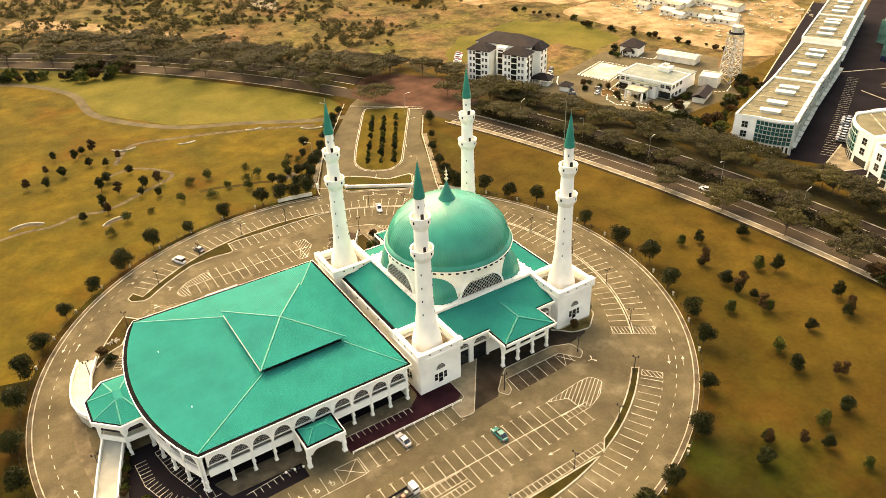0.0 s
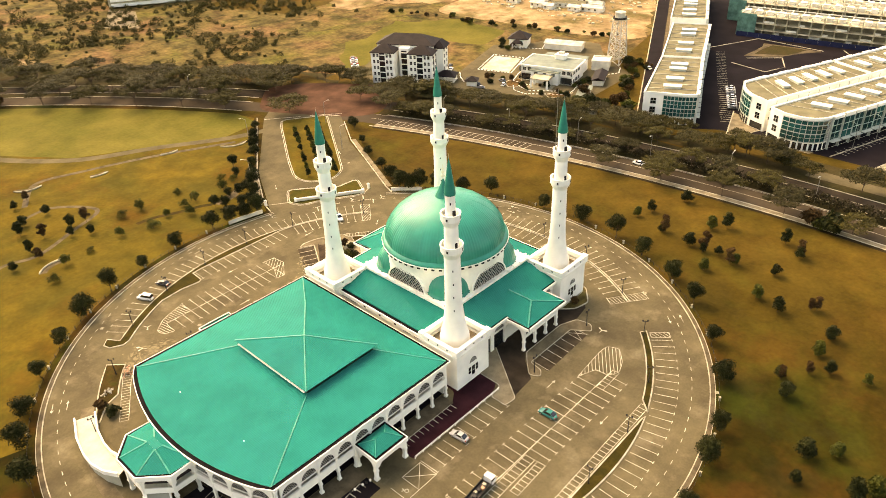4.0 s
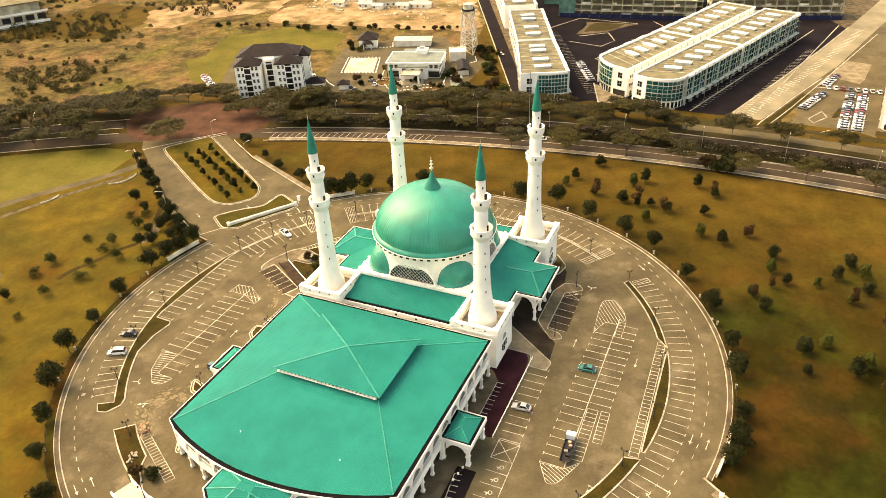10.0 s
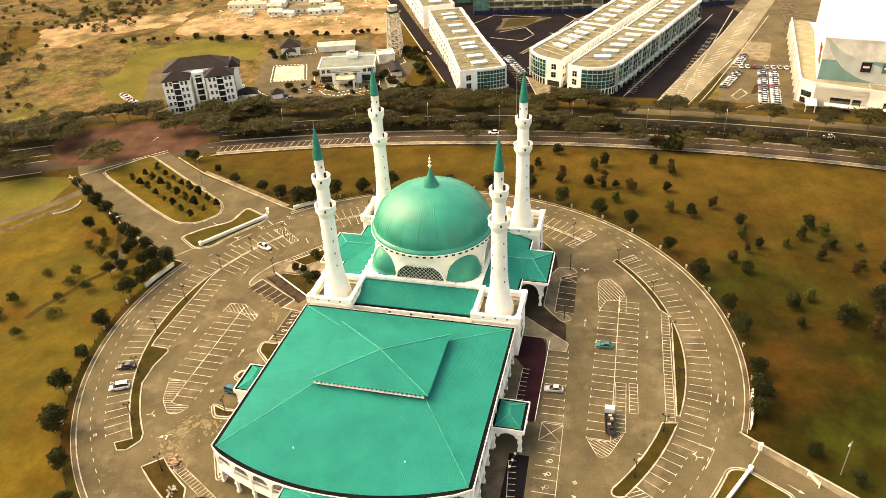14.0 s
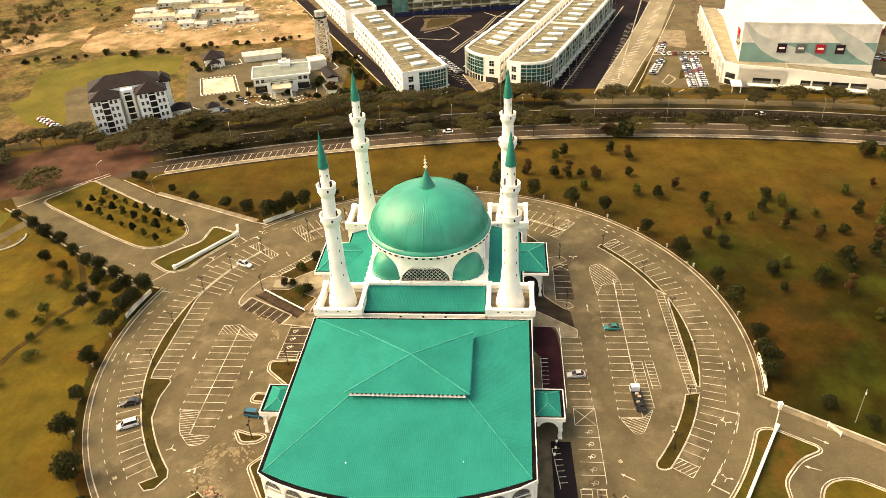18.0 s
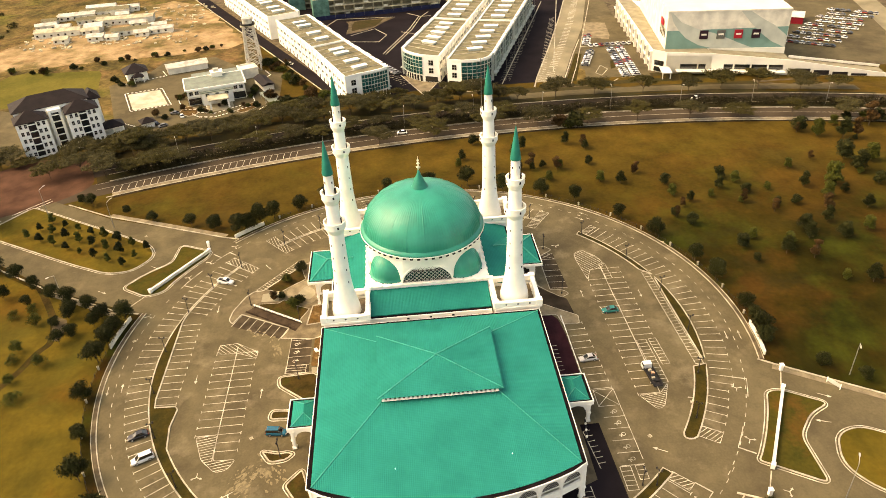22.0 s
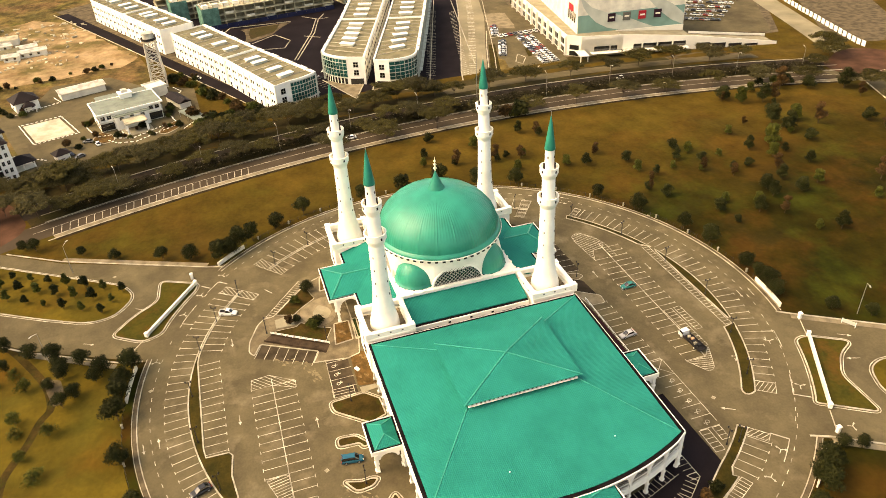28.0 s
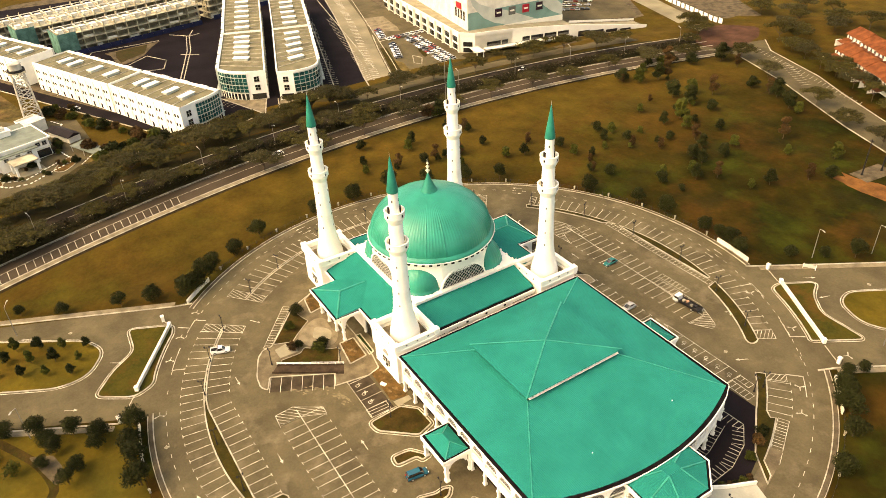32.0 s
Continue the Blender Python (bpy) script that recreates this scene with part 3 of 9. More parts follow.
# ---------- kerbs, islands and markings of the car park ----------
def island(name, pts, label, top=BED_GRASS, kerb_w=0.32, double=True):
    """A kerbed bed: pale kerb round a raised planted top."""
    th = tagged(new(name), label, "traffic island", kind="structure")
    part("kerb", Shape().band(pts, inset(pts, kerb_w), -0.1, 0.16), KERB, th)
    part("bed", Shape().prism(inset(pts, kerb_w * 0.9), -0.1, 0.12), top, th)
    if double:
        out = inset(pts, -0.55)
        part("edge_line", Shape().band(out, inset(out, 0.22), -0.1, 0.03), PAINT, th)
    return th


outer = Shape()
for a0, a1 in ((-102.5, 46.0), (74.0, 226.5)):
    outer.arc(-24.2, 0.6, 79.62, 79.85, a0, a1, -0.1, 0.16, int((a1 - a0) / 2))
    outer.arc(-24.2, 0.6, 80.8, 80.95, a0, a1, -0.1, 0.12, int((a1 - a0) / 2))
for a, b in (((33.6, 57.5), (35.2, 62)), ((35.2, 62), (55, 104)), ((55, 104), (66, 121)), ((-2.2, 79.4), (-0.6, 85)), ((-0.6, 85), (12, 107.5)), ((12, 107.5), (45, 155)),
             ((-41.6, -76.8), (-43.6, -79.6)), ((-43.6, -79.6), (-62.7, -109)), ((-62.7, -109), (-112, -190)), ((-78.4, -56), (-80.2, -60)), ((-80.2, -60), (-87, -71)), ((-87, -71), (-165, -190))):
    outer.bar(a, b, 0.42, -0.1, 0.16)
setting("ring_kerb", outer, KERB, "pale concrete kerb along the outside of the ring road", "kerb")
verge = Shape().arc(-24.2, 0.6, 79.85, 80.75, -102.5, 46.0, -0.1, 0.10, 70)
verge.arc(-24.2, 0.6, 79.85, 80.75, 74.0, 226.5, -0.1, 0.10, 70)
setting("ring_footpath", verge, PATH_SOIL, "narrow drain strip behind the ring kerb", "pavement")
paths = Shape()
for a, b in (((36.3, 61.5), (56, 103.5)), ((-1.8, 85.8), (11, 107.5)), ((-44.6, -79.0), (-63.7, -108.4)), ((-63.7, -108.4), (-113, -189)), ((-81.2, -59.4), (-88, -70.4))):
    paths.bar(a, b, 1.5, -0.1, 0.12)
setting("gate_footpath", paths, PAVING, "pale footpath beside the gate roads", "pavement")


def polar_island(name, spans, label, a_list):
    pts = []
    for r, a0, a1 in spans:
        pts += arc_line(RING, r, a0, a1, max(2, int(abs(a1 - a0) / 2.5)))
    return island(name, pts, label, double=False)


# thin island at the head of the oval, wide beds along the flanks
polar_island("head_island", [(67.5, -36.5, 40.0), (66.6, 40.0, -36.5)], "narrow kerbed strip between two rows of parking bays", None)
flank_l = arc_line(RING, 68.0, 50.5, 131.5, 34) + [(-71.2, 55.4), (-73.2, 53.4), (-72.6, 51.2), (-69.5, 49.6)] + arc_line(RING, 65.4, 131.4, 116.0, 6) + [(-46.4, 60.8), (-41.0, 60.2), (-39.8, 61.0), (-39.6, 65.8), (-37.0, 66.1), (-8, 66.1)] + arc_line(RING, 67.2, 73.5, 50.5, 10)
island("flank_island", flank_l, "long kerbed bed with grass between parking bays", double=False)
upper_r = arc_line(RING, 67.8, -47.4, -72.6, 14) + arc_line(RING, 65.9, -69.4, -47.8, 13)
island("flank_island", upper_r, "narrow kerbed bed with grass between parking bays", double=False)
middle_r = arc_line(RING, 67.8, -73.6, -103.0, 18) + [(-39.4, -63.9), (-6.2, -63.4)]
island("flank_island", middle_r, "kerbed bed with grass beside the motorcycle bays", double=False)
lower_r = arc_line(RING, 67.8, -104.7, -125.6, 12) + [circle_pt(RING, r, a) for r, a in ((67.2, -126.4), (66.3, -126.9), (65.5, -126.9), (64.9, -126.4))] + arc_line(RING, 64.6, -125.6, -106.0, 12)
island("flank_island", lower_r, "long kerbed bed with grass between parking bays", double=False)
tail_r = arc_line(RING, 67.0, -135.8, -146.2, 5) + [(-81.6, -35.0)] + arc_line(RING, 69.0, -147.5, -158.5, 6) + [(-91.6, -22.0), (-92.5, -19.5), (-86, -24)] + arc_line(RING, 64.6, -147.0, -135.8, 5)
island("tail_island", tail_r, "kerbed bed with shrubs beside the service court", double=False)
tail_l = arc_line(RING, 68.2, 139.5, 156.0, 8) + [(-86.5, 27), (-82.5, 31.5)] + arc_line(RING, 63.4, 150.0, 140.0, 5)
island("tail_island", tail_l, "kerbed bed with bare soil and a shrub", top=BED, double=False)
# gate islands
island("gate_island", rounded([(27.3, 64.6), (32.6, 75.0), (22.8, 75.7), (18, 82), (11.2, 87.5), (5.6, 79.5), (7.6, 74.6)] + arc_line(RING, 80.3, 64, 53, 5), 2.2, 5), "kerbed grass island under the gate wall", top=GATE_GRASS)
island("gate_island", rounded([(-52.0, -77.2), (-57.5, -86.0), (-60.4, -80.2), (-66, -75.4), (-78.6, -75.0), (-71.2, -63.6)] + arc_line(RING, 80.2, -124.5, -110.5, 6), 2.2, 5), "kerbed grass island under the gate wall", top=GATE_GRASS)
MED1 = rounded([(34.5, 85.5), (27.5, 81.8), (19.8, 87.0), (19.2, 94.0), (26.0, 106.5), (45, 137), (50, 144), (66, 133)], [3, 4, 4, 4, 6, 4, 3, 2], 5)
island("median_island", MED1, "wide kerbed grass median with saplings in the entrance road", top=STRIP_LAWN)
MED2 = rounded([(-64.5, -88.5), (-66.2, -82.8), (-74.0, -79.6), (-80.5, -83.0), (-118, -142), (-108, -160)], [3, 4, 4, 5, 3, 3], 5)
island("median_island", MED2, "wide kerbed grass median in the side road", top=STRIP_LAWN)

marks = Shape()                                  # all white paint of the car park
Z0, Z1 = -0.05, 0.028


def polar_bays(r_wall, r_tip, a0, a1, step=None):
    """Bay lines along an arc, each with a short cross bar at its tip."""
    r = (r_wall + r_tip) / 2
    n = max(1, round(abs(a1 - a0) / math.degrees(2.5 / r)))
    for i in range(n + 1):
        a = a0 + (a1 - a0) * i / n
        marks.bar(circle_pt(RING, r_wall, a), circle_pt(RING, r_tip, a), 0.14, Z0, Z1)
        w = math.degrees(0.45 / r_tip)
        marks.bar(circle_pt(RING, r_tip, a - w), circle_pt(RING, r_tip, a + w), 0.14, Z0, Z1)


def row_bays(x0, x1, y_wall, y_tip, pitch=2.5, both=False):
    n = round(abs(x1 - x0) / pitch)
    for i in range(n + 1):
        x = x0 + (x1 - x0) * i / n
        marks.bar((x, y_wall), (x, y_tip), 0.14, Z0, Z1)
        for y in (y_tip, y_wall) if both else (y_tip,):
            marks.bar((x - 0.45, y), (x + 0.45, y), 0.14, Z0, Z1)


def hatched(pts, turn, gap=0.85, edge=True, soft=False):
    """A patch outlined and filled with slanting lines."""
    pts = rounded(pts, 0.9, 3) if soft else pts
    c, s_ = math.cos(radians(turn)), math.sin(radians(turn))
    proj = [(-p[0] * s_ + p[1] * c) for p in pts]
    d = min(proj) + gap / 2
    while d < max(proj):
        hits = []
        for i in range(len(pts)):
            a, b, pa, pb = pts[i - 1], pts[i], proj[i - 1], proj[i]
            if (pa - d) * (pb - d) < 0:
                t = (d - pa) / (pb - pa)
                hits.append((a[0] + t * (b[0] - a[0]), a[1] + t * (b[1] - a[1])))
        if len(hits) >= 2:
            hits.sort(key=lambda h: h[0] * c + h[1] * s_)
            marks.bar(hits[0], hits[-1], 0.14, Z0, Z1)
        d += gap
    if edge:
        for i in range(len(pts)):
            if (Vector(pts[i]) - Vector(pts[i - 1])).length > 0.05:
                marks.bar(pts[i - 1], pts[i], 0.13, Z0, Z1)


def ladder(p, q, w, gap=1.1):
    """A narrow strip of cross bars between two lines."""
    p, q = Vector(p), Vector(q)
    d = (q - p).normalized()
    s = Vector((-d.y, d.x)) * w / 2
    for e in (-1, 1):
        marks.bar(tuple(p + e * s), tuple(q + e * s), 0.13, Z0, Z1)
    n = max(1, round((q - p).length / gap))
    for i in range(n + 1):
        c = p + (q - p) * i / n
        marks.bar(tuple(c - s), tuple(c + s), 0.13, Z0, Z1)


def arrow(x, y, turn, kind="ahead"):
    """A road arrow that points along turn (degrees from +x)."""
    c, s = math.cos(radians(turn)), math.sin(radians(turn))
    k_ = 0.8
    P = lambda u, v: (x + k_ * (u * c - v * s), y + k_ * (u * s + v * c))
    marks.bar(P(-1.9, 0), P(-0.4 if kind == "both" else 0.9, 0), 0.17, Z0, Z1)
    if kind != "both":
        marks.prism([P(0.9, -0.5), P(2.1, 0), P(0.9, 0.5)], Z0, Z1)
    if kind in ("left", "both", "right"):
        for e in ((1,) if kind == "left" else (-1,) if kind == "right" else (1, -1)):
            marks.bar(P(-0.5, 0), P(0.0, 1.0 * e), 0.2, Z0, Z1)
            marks.prism([P(-0.4, 0.95 * e), P(0.4, 0.95 * e), P(0.1, 1.6 * e)], Z0, Z1)


def wheelchair(x, y, turn):
    """The seated-figure sign of an accessible bay reduced to a plain ring and two bars."""
    c, s = math.cos(radians(turn)), math.sin(radians(turn))
    P = lambda u, v: (x + u * c - v * s, y + u * s + v * c)
    ring = [P(0.5 * math.cos(a), 0.5 * math.sin(a)) for a in [2 * math.pi * i / 12 for i in range(12)]]
    marks.band(ring, inset(ring, 0.14), Z0, Z1)
    marks.bar(P(0.1, 0.2), P(1.1, 0.2), 0.2, Z0, Z1)
    marks.bar(P(0.6, 0.2), P(0.6, 0.8), 0.2, Z0, Z1)


# head rows
polar_bays(67.6, 72.8, -34.0, 38.0)
polar_bays(66.5, 62.0, -34.0, 38.0)
for a0, a1 in ((38.0, 40.5), (-34.0, -36.5)):
    hatched([circle_pt(RING, 62, a0), circle_pt(RING, 72.8, a0), circle_pt(RING, 72.8, a1), circle_pt(RING, 62, a1)], 20 if a0 > 0 else 70)
# flank rows
polar_bays(68.1, 73.2, 52.5, 128.5)
polar_bays(67.1, 62.0, 52.5, 72.0)
hatched([circle_pt(RING, 62, 50), circle_pt(RING, 73, 50), circle_pt(RING, 73, 52.4), circle_pt(RING, 62, 52.4)], 20)
row_bays(-9.0, -39.0, 66.0, 61.1)
polar_bays(68.3, 73.3, -50.5, -110.0)
polar_bays(67.4, 72.2, -112.0, -122.5)
hatched([circle_pt(RING, 68.4, -48), circle_pt(RING, 73.2, -48), circle_pt(RING, 73.2, -49.6), circle_pt(RING, 68.4, -49.6)], 80)
hatched([circle_pt(RING, 67.4, -122.6), circle_pt(RING, 72.2, -122.6), circle_pt(RING, 72.2, -125.2), circle_pt(RING, 67.4, -125.2)], 120)
ladder((-2.2, -61.9), (-41.3, -62.8), 1.9, 1.25)
polar_bays(67.1, 72.0, -137.8, -146.0)
hatched([circle_pt(RING, 66.6, -135.6), circle_pt(RING, 71.4, -135.6), circle_pt(RING, 71.4, -137.4), circle_pt(RING, 66.6, -137.4)], 100)
ladder(circle_pt(RING, 70.4, -147.4), circle_pt(RING, 70.6, -158.0), 2.3, 0.95)
ladder(circle_pt(RING, 62.2, 144.0), circle_pt(RING, 62.4, 159.0), 2.0, 0.95)
# double rows inside
row_bays(-4.0, -49.5, -50.2, -45.3, both=False)
row_bays(1.0, -29.0, -50.2, -55.3)
marks.bar((3.5, -50.2), (-49.5, -50.4), 0.2, Z0, Z1)
hatched([(-4.0, -45.2), (6.8, -44.2), (10.0, -44.4), (11.2, -47.2), (7.4, -50.4), (3.6, -51.8), (1.0, -50.3), (1.0, -47)], 35, soft=True)
ladder((3.4, -51.1), (-4.0, -51.3), 1.7, 1.2)
hatched([(-49.8, -45.4), (-50.8, -46.0), (-54.6, -48.2), (-54.0, -50.0), (-51.2, -51.3), (-46.6, -53.2), (-49.8, -50.4)], 60, 0.7, soft=True)
ladder((-31.0, -51.8), (-46.5, -52.2), 2.4, 1.25)
ladder((-30.8, -54.6), (-40.4, -55.0), 1.9, 1.2)
row_bays(-22.5, -55.0, 49.6, 44.5, both=False)
row_bays(-22.5, -50.0, 49.6, 54.6)
marks.bar((-20.0, 49.6), (-57.5, 49.6), 0.2, Z0, Z1)
hatched([(-19.0, 54.3), (-18.6, 50.0), (-22.6, 44.2), (-25.0, 44.3), (-22.5, 49.5), (-22.5, 54.6)], 45)
hatched([(-50.2, 54.4), (-50.2, 49.6), (-57.6, 49.4), (-57.6, 44.5), (-60.4, 46.0), (-60.8, 48.5), (-57.0, 52.0)], 100, 0.75, soft=True)
# row beside the hall and the one under the portico
for i in range(11):
    x = -22.4 - 2.42 * i
    marks.bar((x, -34.2 - 0.1 * i), (x + 0.1, -39.0 - 0.1 * i), 0.14, Z0, Z1)
    marks.bar((x - 0.4, -39.0 - 0.1 * i), (x + 0.6, -39.0 - 0.1 * i), 0.14, Z0, Z1)
for x0 in (-47.0, -52.2):
    marks.bar((x0, -35.4), (x0, -40.2), 0.13, Z0, Z1)
for a, b in (((-47, -35.4), (-52.2, -40.2)), ((-47, -40.2), (-52.2, -35.4)), ((-47, -40.2), (-68.0, -40.6)), ((-47, -35.5), (-52.2, -35.5))):
    marks.bar(a, b, 0.13, Z0, Z1)
for i in range(5):
    x = -55.6 - 3.4 * i
    marks.bar((x, -35.7), (x, -40.5), 0.13, Z0, Z1)
    wheelchair(x + 1.6, -38.6, 90)
ladder((17.0, 36.7), (3.9, 47.3), 2.0, 1.0)
ladder((-69.4, -36.4), (-75.4, -36.4), 2.2, 1.1)
ladder((-69.4, -39.4), (-73.0, -39.4), 1.8, 1.1)
for i in range(7):
    x = -6.3 + 2.87 * i
    marks.bar((x, -34.0 + 0.1 * i), (x - 0.3, -38.8 + 0.1 * i), 0.13, Z0, Z1)
marks.bar((8.1, -33.7), (11.0, -38.2), 0.13, Z0, Z1)
marks.bar((10.9, -33.6), (8.0, -38.2), 0.13, Z0, Z1)
# rows on the other flank of the hall
for i in range(7):
    t = i / 6
    p = (-6.8 - 7.6 * t, 50.5 - 13.1 * t)
    marks.bar(p, (p[0] - 4.5, p[1] + 2.2), 0.13, Z0, Z1)
for i in range(4):
    x = -19.5 - 3.2 * i
    marks.bar((x, 30.6), (x, 36.0), 0.13, Z0, Z1)
    if i < 3:
        wheelchair(x - 1.6, 34.6, -90)
marks.bar((-18.6, 36.1), (-32.0, 36.4), 0.13, Z0, Z1)
ladder((-29.2, 34.0), (-31.9, 34.1), 5.0, 0.9)
# lane lines, stop lines and arrows
for i in range(130):
    a = -100 + 330 * i / 129
    if 48 < a < 72 and i % 2:
        continue
    marks.bar(circle_pt(RING, 76.3, a), circle_pt(RING, 76.3, a + 0.95), 0.14, Z0, Z1)
for i in range(13):
    a = -103 - 27 * i / 12
    marks.bar(circle_pt(RING, 75.9, a), circle_pt(RING, 75.9, a - 0.95), 0.14, Z0, Z1)
for r0, r1, a in ((73.0, 76.4, -108.0), (75.7, 79.4, -124.7), (71.3, 75.1, -135.4), (73.6, 76.6, 49.0), (76.4, 80.0, 51.5), (73.2, 76.4, 63.5)):
    marks.bar(circle_pt(RING, r0, a), circle_pt(RING, r1, a), 0.3, Z0, Z1)
for a0, a1, r in ((-108, -112.4, 76.3), (-119.8, -124.7, 75.7), (-135.4, -140.6, 75.1), (57.5, 63.5, 76.4), (49, 53, 76.6)):
    marks.arc(*RING, r - 0.1, r + 0.1, a0, a1, Z0, Z1, 4)
for a in (-96, -44, 12, 96, 150, 190):
    arrow(*circle_pt(RING, 78.0, a), a + 90, "ahead")
    arrow(*circle_pt(RING, 74.7, a), a - 90, "ahead")
for a, d in ((-110.5, 90), (-122, 90), (-138, 90), (-145, -90), (54.5, 90), (61, 90), (75, 90), (47, 90)):
    arrow(*circle_pt(RING, 77.7 if a > -108 else 73.9 if a < -130 or a == -110.5 else 77.5, a), a + d, "both")
for x, y, t, kk in ((-3.0, 57.5, 180, "ahead"), (-31, 58, 180, "ahead"), (-62, 52, 180, "both"), (-12, -57.5, 180, "ahead"), (-52.5, -57.0, 140, "right"), (15, -40, 0, "both"), (-66, -45, 60, "ahead"),
                   (-10, -42, 0, "ahead"), (-38, 41.5, 0, "ahead"), (-67, 45, 120, "left"), (16, 46, 215, "ahead"), (20.8, 80.5, 235, "ahead"), (38, 96, 63, "ahead"),
                   (44, 98, 63, "ahead"), (10, 93, 240, "ahead"), (-55, -86, 238, "ahead"), (-62.5, -82.0, 70, "ahead"), (-79.5, -66.5, 240, "both")):
    arrow(x, y, t, kk)
setting("parking_lines", marks, PAINT, "white painted bay lines, hatching and arrows", "road marking")

# stalls and lane lines of the main road
marks = Shape()
for i in range(27):
    y = 44 + 64 * i / 26
    a = main_angle(y)
    marks.bar(circle_pt(MAIN, 491.0, a), circle_pt(MAIN, 495.6, a - 0.15), 0.2, Z0, 0.03)
for r, dash in ((495.9, 0), (500.5, 0), (511.8, 1)):
    a = A_LO
    while a < main_angle(112):
        marks.arc(*MAIN, r - 0.09, r + 0.09, a, a + 0.45, Z0, 0.03, 2)
        a += 0.9 if dash else 0.45
setting("road_lines", marks, PAINT, "white painted lane lines of the main road", "road marking")
# crossing lines over the gate roads
marks = Shape()
for a, b in (((60, 137.5), (70, 128)), ((46, 151), (58, 141)), ((61.5, 138.6), (71.5, 129.2))):
    marks.bar(a, b, 0.4, Z0, 0.045)
for y0, y1 in ((-190, -205),):
    for i in range(30):
        x = 5 + 2.6 * i
        marks.bar((x, -205 - 0.38 * (x - 12) * 0.9), (x + 0.6, -208.5 - 0.38 * (x - 12) * 0.9), 0.2, Z0, 0.05)
setting("crossing_lines", marks, PAINT, "white painted stop lines at the junction", "road marking")


# ---------- mosque ----------
def arch_curve(w, spring, rise, n=14):
    """Points of a slightly pointed arch over a width w, from left to right."""
    out = []
    for i in range(n + 1):
        u = -1 + 2 * i / n
        out.append((u * w / 2, spring + rise * (1 - abs(u) ** 2.1) ** 0.62))
    return out


def arch_panel(s, x0, x1, z0, z1, w, sill, spring, rise, y0, y1):
    """A wall panel in the x-z plane, from y0 (face) to y1, with one arched opening in its middle."""
    c = (x0 + x1) / 2
    s.box(x0, c - w / 2, y0, y1, z0, z1)
    s.box(c + w / 2, x1, y0, y1, z0, z1)
    if sill > z0:
        s.box(c - w / 2, c + w / 2, y0, y1, z0, sill)
    line = arch_curve(w, spring, rise)
    for (a, za), (b, zb) in zip(line, line[1:]):
        s.add([(c + a, y0, za), (c + b, y0, zb), (c + b, y0, z1), (c + a, y0, z1), (c + a, y1, za), (c + b, y1, zb), (c + b, y1, z1), (c + a, y1, z1)],
              [(0, 1, 2, 3), (7, 6, 5, 4), (0, 4, 5, 1), (3, 2, 6, 7)])
    return s.weld()


def lattice(s, c, w, z0, rise, y, gap=0.55, t=0.07, d=0.06):
    """Crossing diagonal bars that fill an arch."""
    line = arch_curve(w, z0, rise, 20)
    top = lambda x: float(np.interp(x, [p[0] for p in line], [p[1] for p in line]))
    for sign in (-1, 1):
        k = -w / 2 - rise
        while k < w / 2 + rise:
            run = [(k + sign * u, z0 + u) for u in np.linspace(0, rise, 24)]
            run = [(x, z) for x, z in run if abs(x) <= w / 2 and z <= top(x)]
            if len(run) > 1:
                s.beam((c + run[0][0], y, run[0][1]), (c + run[-1][0], y, run[-1][1]), d, t)
            k += gap
    return s


def arch_fill(s, c, w, z0, rise, y, n=14):
    """A flat pane in the shape of the arch."""
    line = arch_curve(w, z0, rise, n)
    v = [(c + x, y, z) for x, z in line]
    return s.add(v + [(x, y + 0.05, z) for x, y, z in v], [tuple(range(n + 1)), tuple(range(2 * n + 1, n, -1))])


def hip_faces(s, eaves, top, z_eave, z_top):
    """Roof slopes between an eave outline and an upper outline with as many corners."""
    n = len(eaves)
    v = [(x, y, z_eave) for x, y in eaves] + [(x, y, z_top) for x, y in top]
    return s.add(v, [(i, (i + 1) % n, n + (i + 1) % n, n + i) for i in range(n)])


def ribbed(s, pitch=0.36, depth=0.05):
    """The same roof with its upward faces folded into tile ribs that run down the slope."""
    out = Shape()
    for f in s.f:
        p = [Vector(s.v[i]) for i in f]
        nrm = (p[1] - p[0]).cross(p[2] - p[0])
        if nrm.length < 1e-6 or abs(nrm.z) < 0.5 * nrm.length:
            out.add(p, [tuple(range(len(p)))])
            continue
        c = 1 if abs(nrm.x) > abs(nrm.y) else 0
        lo, hi, q4 = min(q[c] for q in p), max(q[c] for q in p), pitch / 4
        ks = [lo] + [k * q4 for k in range(math.floor(lo / q4) + 1, math.ceil(hi / q4)) if lo + 0.01 < k * q4 < hi - 0.01] + [hi]
        ks = sorted(set(ks) | {q[c] for q in p})
        rows = []
        for u in ks:
            u_ = min(max(u, lo + 1e-5), hi - 1e-5)
            cut = []
            for a, b in zip(p, p[1:] + p[:1]):
                if (a[c] - u_) * (b[c] - u_) <= 0 and abs(a[c] - b[c]) > 1e-7:
                    cut.append(a.lerp(b, (u_ - a[c]) / (b[c] - a[c])))
            cut.sort(key=lambda q: q[1 - c])
            wave = abs(u / q4 % 4 - 2) - 1                      # from -1 to 1 and back over one pitch
            dz = Vector((0, 0, depth * 0.5 * wave - 0.02))
            rows.append((cut[0] + dz, cut[-1] + dz))
        k = len(rows)
        out.add([r[0] for r in rows] + [r[1] for r in rows], [(i, i + 1, k + i + 1, k + i) if c == 0 else (i + 1, i, k + i, k + i + 1) for i in range(k - 1)])
    return out


def ridge(parent, p, q, w=0.24, h=0.08):
    part("ridge_cap", Shape().beam(p, q, w, h), RIDGE, parent)


